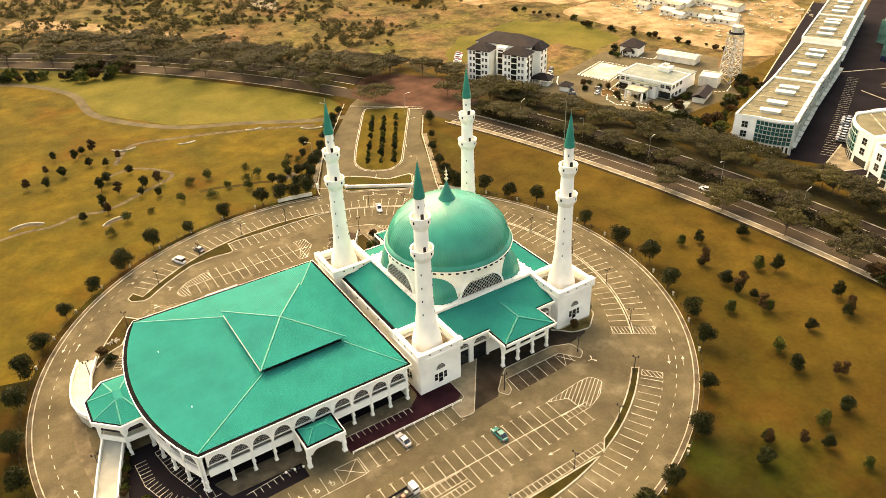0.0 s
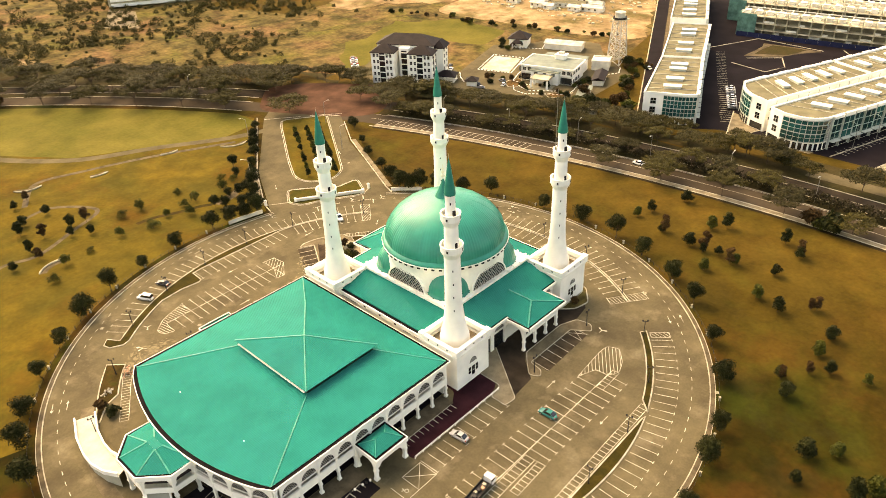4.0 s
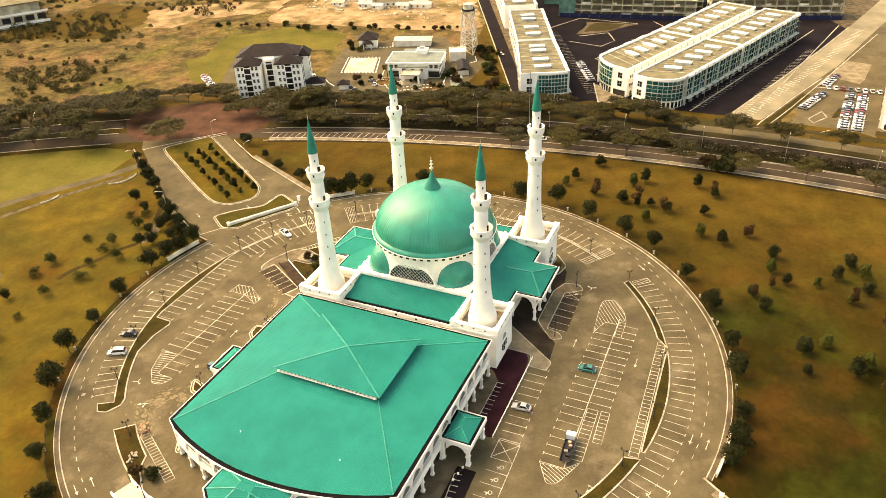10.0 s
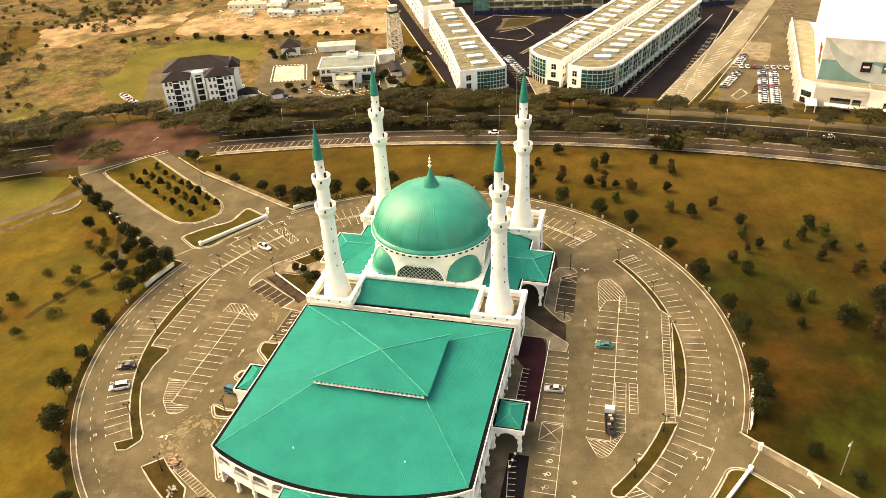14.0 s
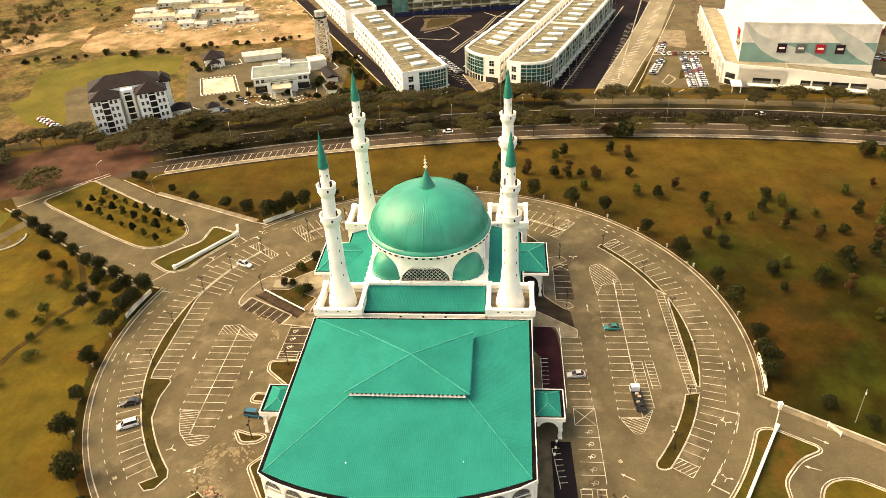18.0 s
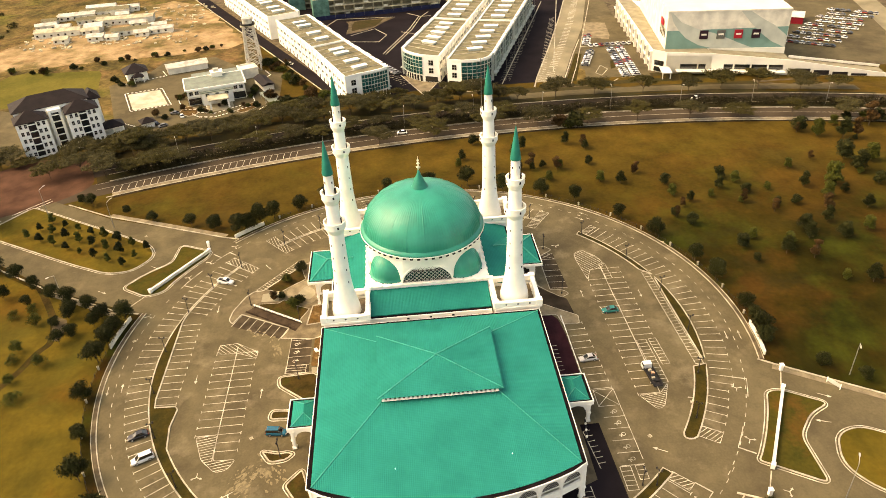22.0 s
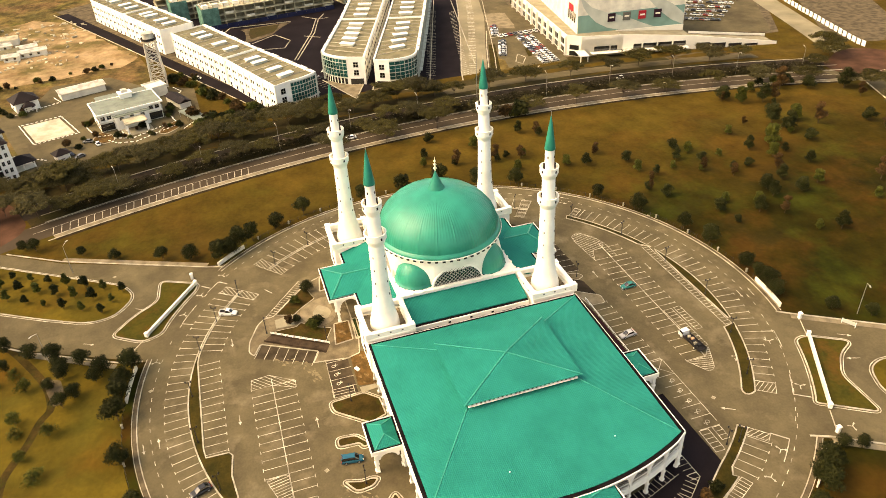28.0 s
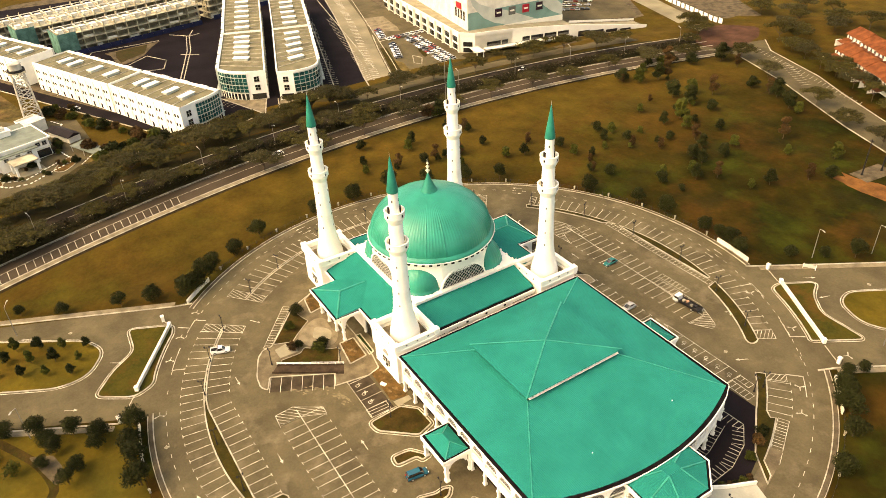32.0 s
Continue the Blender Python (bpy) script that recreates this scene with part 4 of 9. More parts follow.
def gutter_ring(parent, outline, z, depth=0.55, fascia=True):
    """A dark box gutter with a white rim round an eave."""
    o2 = inset(outline, -0.85)
    part("gutter", Shape().band(o2, inset(outline, 0.05), z - 0.42, z - 0.12), GUTTER, parent)
    o3 = inset(o2, -0.16)
    part("fascia", Shape().band(o3, o2, z - 0.55, z - 0.1), WHITE, parent)


def column(s, x, y, z0, z1, w=0.5, flare=True):
    s.box(x - w / 2, x + w / 2, y - w / 2, y + w / 2, z0, z1)
    if flare:
        for za, zb, e in ((z0, z0 + 0.5, 0.14), (z0 + 2.4, z0 + 2.75, 0.12), (z1 - 0.35, z1, 0.12)):
            s.box(x - w / 2 - e, x + w / 2 + e, y - w / 2 - e, y + w / 2 + e, za, zb)
    return s


def arcade_bay(parent, m, w, with_screen=True):
    """One bay of the two-storey arcade, in its own frame: x along the wall, -y outwards."""
    p = part("arch_panel", arch_panel(Shape(), -w / 2 + 0.2, w / 2 - 0.2, 6.2, 9.5, w - 0.8, 6.2, 6.6, 2.0, -0.16, 0.16), WHITE, parent, place=m)
    if with_screen:
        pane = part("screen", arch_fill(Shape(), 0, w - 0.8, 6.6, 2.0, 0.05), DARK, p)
        part("lattice", lattice(Shape(), 0, w - 0.8, 6.6, 1.95, 0.0, 0.62, 0.035), LATTICE, p)
        part("rail", Shape().box(-w / 2 + 0.5, w / 2 - 0.5, -0.1, 0.1, 6.4, 6.6), WHITE, p)
    part("parapet", Shape().box(-w / 2 + 0.2, w / 2 - 0.2, -0.12, 0.12, 3.9, 5.25).box(-w / 2 + 0.2, w / 2 - 0.2, -0.2, 0.2, 5.25, 5.38).box(-w / 2 + 0.2, w / 2 - 0.2, -0.18, 0.18, 3.55, 3.9), WHITE, parent, place=m)


# --- long hall with the low tiled roof ---
hall = thing("prayer_hall", "white two-storey arcaded hall under a wide green tiled hip roof", "building")
FRONT_C, FRONT_R = (-22.8, 0.3), 58.6
HX0, HX1, HY = -75.4, -28.3, 25.9
front_a = math.degrees(math.asin((HY - 0.2) / FRONT_R))
FRONT = arc_line(FRONT_C, FRONT_R, 180 - front_a, 180 + front_a, 20)         # from +y to -y
EAVE = [(HX1, HY), *FRONT, (HX1, -HY)]
MON_X0, MON_X1, MON_Y = -57.2, -36.8, 13.15
Z_EAVE, Z_MON = 9.95, 11.8
slope = Shape()
n_f = len(FRONT)
top_f = [(MON_X0 + 0.8, 12.3 - 24.6 * i / (n_f - 1)) for i in range(n_f)]
hip_faces(slope, EAVE, [(MON_X1 - 0.8, 12.3), *top_f, (MON_X1 - 0.8, -12.3)], Z_EAVE, Z_MON)
part("roof", ribbed(slope), ROOF, hall, "green glazed roof tiles")
gutter_ring(hall, EAVE, Z_EAVE)
for p, q in (((HX1, HY), (MON_X1 - .8, 12.3)), ((HX1, -HY), (MON_X1 - .8, -12.3)), (FRONT[0], (MON_X0 + .8, 12.3)), (FRONT[-1], (MON_X0 + .8, -12.3))):
    ridge(hall, (*p, Z_EAVE + 0.05), (*q, Z_MON + 0.05))
# raised lantern roof
# near-black core: the shade below the lantern eave is put into its colour
mon = part("lantern", Shape().box(MON_X0 + 1.6, MON_X1 - 1.6, -MON_Y + 1.6, MON_Y - 1.6, 11.5, 13.2), DARK, hall, "louvred clerestory, near-black for the shade under its eave")
for i in range(26):
    u = -MON_Y + 1.3 + (2 * MON_Y - 2.6) * i / 25
    part("louvre_post", Shape().box(MON_X0 + 0.15, MON_X0 + 0.45, u - 0.24, u + 0.24, 12.42, 12.86), WHITE, mon)
    part("louvre_post", Shape().box(MON_X1 - 0.9, MON_X1 - 0.6, u - 0.24, u + 0.24, 12.42, 12.86), WHITE, mon)
part("sill", Shape().box(MON_X0 + 0.05, MON_X0 + 0.5, -MON_Y + 0.9, MON_Y - 0.9, 12.36, 12.42), WHITE, mon)
M_OUT = [(MON_X0, MON_Y), (MON_X0, -MON_Y), (MON_X1, -MON_Y), (MON_X1, MON_Y)]
M_TOP = (-47.0, 0.1, 15.2)
s = Shape().add([(x, y, 13.25) for x, y in M_OUT] + [M_TOP], [(0, 1, 4), (1, 2, 4), (2, 3, 4), (3, 0, 4)])
part("lantern_roof", ribbed(s), ROOF, hall, "green tiled pyramid roof")
part("lantern_fascia", Shape().band(inset(M_OUT, 0.25), inset(M_OUT, 0.8), 13.05, 13.2), GUTTER, hall)
for x, y in M_OUT:
    ridge(hall, (x, y, 13.3), (M_TOP[0], M_TOP[1], M_TOP[2] + 0.05), 0.3)
# floors and inner walls
IN = [(HX1 - 1.2, HY - 4.2), (HX0 + 2, HY - 4.2), (-77.2, 12), (-77.8, 0), (-77.2, -12), (HX0 + 2, -HY + 4.2), (HX1 - 1.2, -HY + 4.2)]
# the arcade's shade is part of this wall's dark colour
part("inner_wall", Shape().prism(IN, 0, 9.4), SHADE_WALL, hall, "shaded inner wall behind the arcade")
WALL = inset(EAVE, -0.15)
part("upper_floor", Shape().band(WALL, inset(WALL, 5.0), 3.55, 3.9), CREAM, hall)
part("ceiling_slab", Shape().band(WALL, inset(WALL, 6.0), 9.5, 9.75), CREAM, hall)
for side in (-1, 1):
    y = side * (HY + 0.25)
    m0 = 0 if side < 0 else 180
    for i in range(11):
        x = -74.6 + 4.56 * i
        part("column", column(Shape(), x if i else -75.3, y, 0, 9.35), WHITE, hall)
        if i < 10:
            if i not in (4, 5):
                arcade_bay(hall, pose(x + 2.28, y, 0, 0, 0, m0), 4.56)
            else:
                arcade_bay(hall, pose(x + 2.28, y, 0, 0, 0, m0), 4.56, True)
    # dark windows in the inner wall
    for i in range(10):
        x = -74.6 + 4.56 * (i + 0.5)
        yy = side * (HY - 4.15)
        part("inner_window", Shape().box(x - 1.3, x + 1.3, yy - 0.06, yy + 0.06, 4.6, 7.4), GLASS, hall)
        part("inner_door", Shape().box(x - 1.3, x + 1.3, yy - 0.06, yy + 0.06, 0.3, 2.9), GLASS, hall)
for i in range(12):
    a = 180 - front_a + 2 * front_a * (i + 0.0) / 11
    p = circle_pt(FRONT_C, FRONT_R + 0.25, a)
    part("column", column(Shape().at(p[0], p[1], 0, a), 0, 0, 0, 9.35), WHITE, hall)
    if i < 11:
        am = a + front_a / 11
        q = circle_pt(FRONT_C, FRONT_R + 0.22, am)
        arcade_bay(hall, pose(q[0], q[1], 0, 0, 0, am + 90), 2 * FRONT_R * math.sin(radians(front_a / 11)))
# back wall of the hall
part("back_wall", Shape().box(HX1 - 0.6, HX1 - 0.2, -HY + 0.8, HY - 0.8, 0, 9.6), WHITE, hall)
for x, y in ((-73.5, 10), (-72.5, -12.5), (-66, 17.5)):
    part("roof_vent", Shape().at(x, y, 10.2).lathe([(0.08, 0), (0.08, 0.5), (0.13, 0.52), (0.13, 0.62), (0, 0.68)], 8), WHITE, hall)

# side porches of the hall
def porch(side):
    th = thing("side_porch", "small white porch with a green hipped roof beside the hall", "porch", -51.9, side * 29.4, 0, group="porches of the hall")
    O = [(-3.8, -2.7), (3.8, -2.7), (3.8, 2.7), (-3.8, 2.7)]
    hip = Shape().add([(x, y, 6.15) for x, y in O] + [(-1.3, 0.0, 7.5), (1.3, 0.0, 7.5)], [(0, 1, 5, 4), (1, 2, 5), (2, 3, 4, 5), (3, 0, 4)])
    part("roof", ribbed(hip), ROOF, th, "green glazed roof tiles")
    for a, b in (((-3.8, -2.7), (-1.3, 0)), ((-3.8, 2.7), (-1.3, 0)), ((3.8, -2.7), (1.3, 0)), ((3.8, 2.7), (1.3, 0))):
        part("ridge_cap", Shape().beam((*a, 6.18), (*b, 7.53), 0.2, 0.07), RIDGE, th)
    o2, o3 = inset(O, -0.8), inset(O, -1.05)
    part("gutter", Shape().band(o2, inset(O, 0.1), 5.7, 6.0), GUTTER, th)
    part("fascia", Shape().band(o3, o2, 5.1, 6.2), WHITE, th)
    part("soffit", Shape().box(-4.1, 4.1, -3.0, 3.0, 5.2, 5.4), CREAM, th)
    for x in (-4.0, 4.0):
        part("column", column(Shape(), x, side * 2.6, 0, 5.2, 0.7), WHITE, th)
        part("column", column(Shape(), x, -side * 2.9, 0, 5.2, 0.5), WHITE, th)
        pan = part("arch_panel", arch_panel(Shape().at(x, 0, 0, 90), -2.3, 2.3, 3.4, 5.2, 3.6, 3.4, 3.5, 1.2, -0.14, 0.14), WHITE, th)
    part("arch_panel", arch_panel(Shape().at(0, side * 2.7, 0), -3.7, 3.7, 3.2, 5.2, 6.2, 3.2, 3.2, 1.5, -0.16, 0.16), WHITE, th)
    return th


porch(-1), porch(1)

# front pavilion
pav = thing("front_pavilion", "white pavilion with an eight-sided green tiled roof", "pavilion", -85.4, 0.5)
PO = [(-5.2, -3.2), (-5.2, 3.6), (-1.2, 8.0), (4.4, 8.0), (4.4, -7.8), (-0.6, -7.8)]
apex = [(0.0, -1.4), (0.0, 1.6), (0.0, 1.7), (1.6, 1.7), (1.6, -1.5), (0.0, -1.5)]
part("roof", ribbed(hip_faces(Shape(), PO, apex, 9.0, 10.6)).add([(x, y, 10.6) for x, y in apex], [tuple(range(6))]), ROOF, pav, "green glazed roof tiles")
for p, q in zip(PO, apex):
    part("ridge_cap", Shape().beam((*p, 9.03), (*q, 10.63), 0.28, 0.1), RIDGE, pav)
PI = inset(PO[::-1], -0.5)
part("gutter", Shape().band(PI, inset(PO[::-1], 0.1), 8.55, 8.85), GUTTER, pav)
part("fascia", Shape().band(inset(PI, -0.25), PI, 7.9, 9.05), WHITE, pav)
for i, p in enumerate(PO):
    q = PO[(i + 1) % 6]
    part("column", column(Shape(), p[0] * 0.95, p[1] * 0.95, 0, 8.2, 0.6), WHITE, pav)
    if i != 3:
        pv, qv = Vector(p) * 0.95, Vector(q) * 0.95
        d, mid = qv - pv, (pv + qv) / 2
        turn = math.degrees(math.atan2(d.y, d.x))
        L_ = d.length
        pn = part("arch_panel", arch_panel(Shape().at(mid.x, mid.y, 0, turn), -L_ / 2, L_ / 2, 5.6, 8.2, L_ - 1.3, 5.6, 6.2, 1.5, -0.15, 0.15), WHITE, pav)
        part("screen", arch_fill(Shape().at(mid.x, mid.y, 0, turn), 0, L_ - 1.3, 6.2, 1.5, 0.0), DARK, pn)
        part("lattice", lattice(Shape().at(mid.x, mid.y, 0, turn), 0, L_ - 1.3, 6.2, 1.45, -0.06, 0.6), LATTICE, pn)
        part("parapet", Shape().at(mid.x, mid.y, 0, turn).box(-L_ / 2, L_ / 2, -0.12, 0.12, 3.5, 4.9), WHITE, pav)
part("floor", Shape().prism([(x * 0.95, y * 0.95) for x, y in PO], 3.4, 3.7), CREAM, pav)


def ribbed_lathe(prof, ns, depth, main_depth=0.0, mains=1):
    """A dome turned from its profile with standing seams; every few of them taller."""
    out, n = Shape(), ns * 5
    for r, z in prof:
        for i in range(n):
            up = depth if i % 5 == 0 else 0.0
            if main_depth and i % (n // mains) == 0:
                up = main_depth
            rr = r + up * min(1.0, r / (0.4 * prof[0][0]))
            out.v.append((rr * math.cos(2 * math.pi * i / n), rr * math.sin(2 * math.pi * i / n), z))
    out.f = [(j * n + i, j * n + (i + 1) % n, (j + 1) * n + (i + 1) % n, (j + 1) * n + i) for j in range(len(prof) - 1) for i in range(n)]
    return out


# --- domed prayer room ---
mosque = thing("domed_prayer_room", "white prayer room crowned by a large ribbed green dome", "building")
BODY = 15.5
part("body", Shape().box(-15.1, 15.1, -23.6, 23.6, 0, 8.4).box(-23.4, 23.4, -15.1, 15.1, 0, 8.4), WHITE, mosque)
part("plinth", Shape().box(-BODY, BODY, -BODY, BODY, 8.4, 11.9).box(-BODY - 0.35, BODY + 0.35, -BODY - 0.35, BODY + 0.35, 11.5, 12.0), WHITE, mosque)
for i in range(12):
    for sx, sy in ((-1, 0), (1, 0), (0, -1), (0, 1)):
        u = -14.3 + 2.6 * i
        x, y = (sx * (BODY + 0.2), u) if sx else (u, sy * (BODY + 0.2))
        part("merlon", Shape().box(x - 0.25, x + 0.25, y - 0.25, y + 0.25, 12.0, 12.35), WHITE, mosque)


def octagon_r(a, r):
    return r / math.cos(radians((a + 22.5) % 45 - 22.5))


NA = 96
drum = Shape()
rows_ = [(11.9, 0.0), (15.0, 0.05), (17.0, 0.35), (18.6, 0.75), (19.9, 1.0)]
for z, kk in rows_:
    for i in range(NA):
        a = 360 * i / NA
        r = (1 - kk) * min(octagon_r(a, 14.7), 15.75) + kk * 15.95
        drum.v.append((r * math.cos(radians(a)), r * math.sin(radians(a)), z))
drum.f = [(j * NA + i, j * NA + (i + 1) % NA, (j + 1) * NA + (i + 1) % NA, (j + 1) * NA + i) for j in range(len(rows_) - 1) for i in range(NA)]
part("drum", drum, WHITE, mosque, smooth=False)
for q in range(4):
    m = pose(0, 0, 0, 0, 0, 90 * q)
    win = Shape()
    arch_fill(win, 0, 12.8, 12.1, 4.7, -14.86, 20)
    w = part("window", win, GLASS, mosque, "dark arched window behind a white lattice", place=m)
    lat = Shape()
    lattice(lat, 0, 12.8, 12.1, 4.6, -14.95, 1.05, 0.11, 0.1)
    part("lattice", lat, LATTICE, w)
    rim = Shape()
    line_i, line_o = arch_curve(12.8, 12.05, 4.75, 24), arch_curve(13.6, 12.05, 5.25, 24)
    for (a, za), (b, zb), (c, zc), (d, zd) in zip(line_i, line_i[1:], line_o, line_o[1:]):
        rim.add([(a, -15.05, za), (b, -15.05, zb), (d, -15.05, zd), (c, -15.05, zc), (a, -14.5, za), (b, -14.5, zb), (d, -14.5, zd), (c, -14.5, zc)], [(0, 1, 2, 3), (4, 5, 1, 0), (3, 2, 6, 7)])
    part("window_frame", rim, WHITE, w)
    # half dome on the diagonal
    prof = [(5.3 * math.cos(radians(e)), 12.35 + 5.9 * math.sin(radians(e))) for e in range(0, 90, 6)] + [(0.02, 18.26)]
    hd = ribbed_lathe([(5.55, 12.0), (5.55, 12.35)] + prof, 36, 0.07)
    part("half_dome", hd, DOME, mosque, "small ribbed green half dome", smooth=True, place=m @ pose(13.0 * math.cos(radians(45)), 13.0 * math.sin(radians(45)), 0))
    for i in range(9):
        part("base_vent", Shape().at(13.0 * math.cos(radians(45)), 13.0 * math.sin(radians(45)), 0, -43 + 22 * i).box(5.4, 5.72, -0.22, 0.22, 11.75, 12.05), DARK, mosque, place=m)
# eave and dome
part("cornice", Shape().lathe([(15.9, 19.3), (16.2, 19.4), (16.2, 19.9), (16.6, 20.0), (16.6, 20.15), (15.7, 20.2)], 96), WHITE, mosque)
for i in range(56):
    a = 360 / 56 * i
    part("eave_vent", Shape().at(0, 0, 0, a).box(16.1, 16.52, -0.38, 0.38, 19.42, 19.86), DARK, mosque)
part("dome_eave", Shape().lathe([(16.35, 20.12), (16.45, 20.3), (16.1, 20.75), (15.4, 21.2)], 96), DOME, mosque, "green rolled edge of the dome", smooth=True)
NS, R0, Z_SPRING, RISE = 120, 15.55, 20.8, 10.9
prof = [(R0 * math.cos(radians(e)) ** 1.04, Z_SPRING + RISE * math.sin(radians(e))) for e in [87 * j / 32 for j in range(33)]]
dome = ribbed_lathe(prof, NS, 0.075, 0.17, 20)
part("dome", dome, DOME, mosque, "ribbed green metal dome", smooth=True)
part("dome_cap", Shape().lathe([(2.35, 31.2), (2.1, 31.75), (1.65, 32.6), (1.15, 33.7), (0.62, 34.9), (0.16, 36.3)], 28), SPIRE, mosque, "green bell-shaped cap", smooth=True)
part("finial", Shape().lathe([(0.13, 36.1), (0.16, 36.6), (0.58, 37.05), (0.16, 37.5), (0.13, 37.7), (0.48, 38.1), (0.13, 38.5), (0.1, 38.7), (0.34, 39.0), (0.08, 39.3), (0.04, 40.2)], 12), GOLD, mosque, "pale gilded finial with three balls", smooth=True)

# shed roofs round the plinth
def shed(x0, x1, y0, y1, za, zb, axis):
    """A roof slope: height za at the inner edge, zb at the outer one."""
    if axis == "x":
        v = [(x0, y0, za), (x1, y0, zb), (x1, y1, zb), (x0, y1, za)]
    else:
        v = [(x0, y0, za), (x0, y1, zb), (x1, y1, zb), (x1, y0, za)]
    lo = [(x, y, z - 0.25) for x, y, z in v]
    return Shape().add(v + lo, [(0, 1, 2, 3), (7, 6, 5, 4), (0, 4, 5, 1), (1, 5, 6, 2), (2, 6, 7, 3), (3, 7, 4, 0)])


for sx in (-1, 1):
    part("roof_slope", ribbed(shed(sx * 15.4, sx * 23.6, -15.3, 15.3, 11.0, 9.0, "x")), ROOF, mosque, "green glazed roof tiles")
    part("gutter", Shape().box(min(sx * 23.4, sx * 24.4), max(sx * 23.4, sx * 24.4), -15.3, 15.3, 8.4, 8.72), GUTTER, mosque)
    part("parapet", Shape().box(min(sx * 24.4, sx * 24.65), max(sx * 24.4, sx * 24.65), -15.3, 15.3, 7.6, 8.74), WHITE, mosque)
    for y in (-13.2, -9.4, 9.6, 13.4):
        part("arched_vent", arch_fill(Shape().at(sx * 24.62, y, 0, -90 * sx), 0, 2.7, 7.35, 1.1, -0.1, 12), DARK, mosque)
    for y in (-5.6, 0.0, 5.6):
        part("small_vent", Shape().box(min(sx * 24.5, sx * 24.74), max(sx * 24.5, sx * 24.74), y - 0.3, y + 0.3, 7.8, 8.25), DARK, mosque)
PX0, PX1, PY = -5.0, 9.4, 31.2
for sy in (-1, 1):
    part("roof_slope", ribbed(shed(-15.3, 15.3, sy * 15.4, sy * 24.4, 11.0, 8.35, "y")), ROOF, mosque, "green glazed roof tiles")
    pc = (PX0 + PX1) / 2
    prt = part("portico_roof", ribbed(Shape().add([(PX0, sy * 23.2, 8.45), (PX0, sy * PY, 8.05), (PX1, sy * PY, 8.05), (PX1, sy * 23.2, 8.45), (pc, sy * 26.6, 10.05), (pc, sy * 18.9, 10.05)],
                                     [(0, 1, 4, 5), (1, 2, 4), (2, 3, 5, 4)])), ROOF, mosque, "green hipped roof of the portico")
    for a, b in (((PX0, sy * PY, 8.1), (pc, sy * 26.6, 10.1)), ((PX1, sy * PY, 8.1), (pc, sy * 26.6, 10.1)), ((pc, sy * 26.6, 10.1), (pc, sy * 19.5, 10.1))):
        part("ridge_cap", Shape().beam(a, b, 0.4, 0.14), RIDGE, prt)
    out = [(-15.2, sy * 24.4), (PX0, sy * 24.4), (PX0, sy * PY), (PX1, sy * PY), (PX1, sy * 24.4), (15.2, sy * 24.4)]
    for a, b in zip(out, out[1:]):
        e0, e1 = Vector(a), Vector(b)
        dd = (e1 - e0).normalized()
        nrm = Vector((dd.y, -dd.x)) * (-sy)
        zz = 8.05 if abs(a[1]) > 25 or abs(b[1]) > 25 else 8.3
        part("gutter", Shape().bar(tuple(e0 + nrm * 0.2), tuple(e1 + nrm * 0.2 + dd * 0.4), 0.5, zz - 0.45, zz - 0.12), GUTTER, mosque)
        part("fascia", Shape().bar(tuple(e0 + nrm * 0.55), tuple(e1 + nrm * 0.55 + dd * 0.6), 0.2, zz - 0.75, zz + 0.0), WHITE, mosque)
    # portico colonnade
    yo = sy * (PY - 1.5)
    m0 = 0 if sy < 0 else 180
    for i in range(4):
        x = PX0 + 0.5 + 4.47 * i
        part("column", column(Shape(), x, yo, 0, 7.6, 0.55), WHITE, mosque)
        if i < 3:
            p = part("arch_panel", arch_panel(Shape(), -2.0, 2.0, 4.4, 7.6, 3.2, 4.4, 5.2, 1.6, -0.15, 0.15), WHITE, mosque, place=pose(x + 2.23, yo, 0, 0, 0, m0))
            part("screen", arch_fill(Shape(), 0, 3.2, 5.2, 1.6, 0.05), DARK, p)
            part("lattice", lattice(Shape(), 0, 3.2, 5.2, 1.55, -0.02, 0.5, 0.06), LATTICE, p)
            part("parapet", Shape().box(-2.0, 2.0, -0.12, 0.12, 3.6, 4.4), WHITE, p)
    for x in (PX0 + 0.5, PX0 + 0.5 + 13.4):
        part("arch_panel", arch_panel(Shape().at(x, sy * 26.6, 0, 90), -3.0, 3.0, 3.6, 7.6, 5.0, 3.6, 4.2, 2.4, -0.15, 0.15), WHITE, mosque)
    part("portico_ceiling", Shape().box(PX0 + 0.2, PX1 - 0.2, min(sy * 23, sy * PY), max(sy * 23, sy * PY), 7.55, 7.75), CREAM, mosque)
    # side arcades between portico and towers
    for x0, x1 in ((-15.0, PX0 + 0.5), (PX1 - 0.5, 15.0)):
        n = 2 if x1 - x0 > 7 else 1
        w = (x1 - x0) / n
        for i in range(n):
            xc = x0 + w * (i + 0.5)
            p = part("arch_panel", arch_panel(Shape(), -w / 2, w / 2, 0.0, 7.7, w - 1.2, 0.0, 5.0, 1.7, -0.2, 0.2), WHITE, mosque, place=pose(xc, sy * 23.9, 0, 0, 0, m0))
            part("screen", arch_fill(Shape(), 0, w - 1.2, 5.0, 1.7, 0.1), DARK, p)
            part("lattice", lattice(Shape(), 0, w - 1.2, 5.0, 1.65, 0.05, 0.5, 0.06), LATTICE, p)
            part("doorway", Shape().box(-w / 2 + 0.7, w / 2 - 0.7, 0.14, 0.2, 0.1, 4.2), GLASS, p)
    # low green half roof behind the far towers is part of the slope


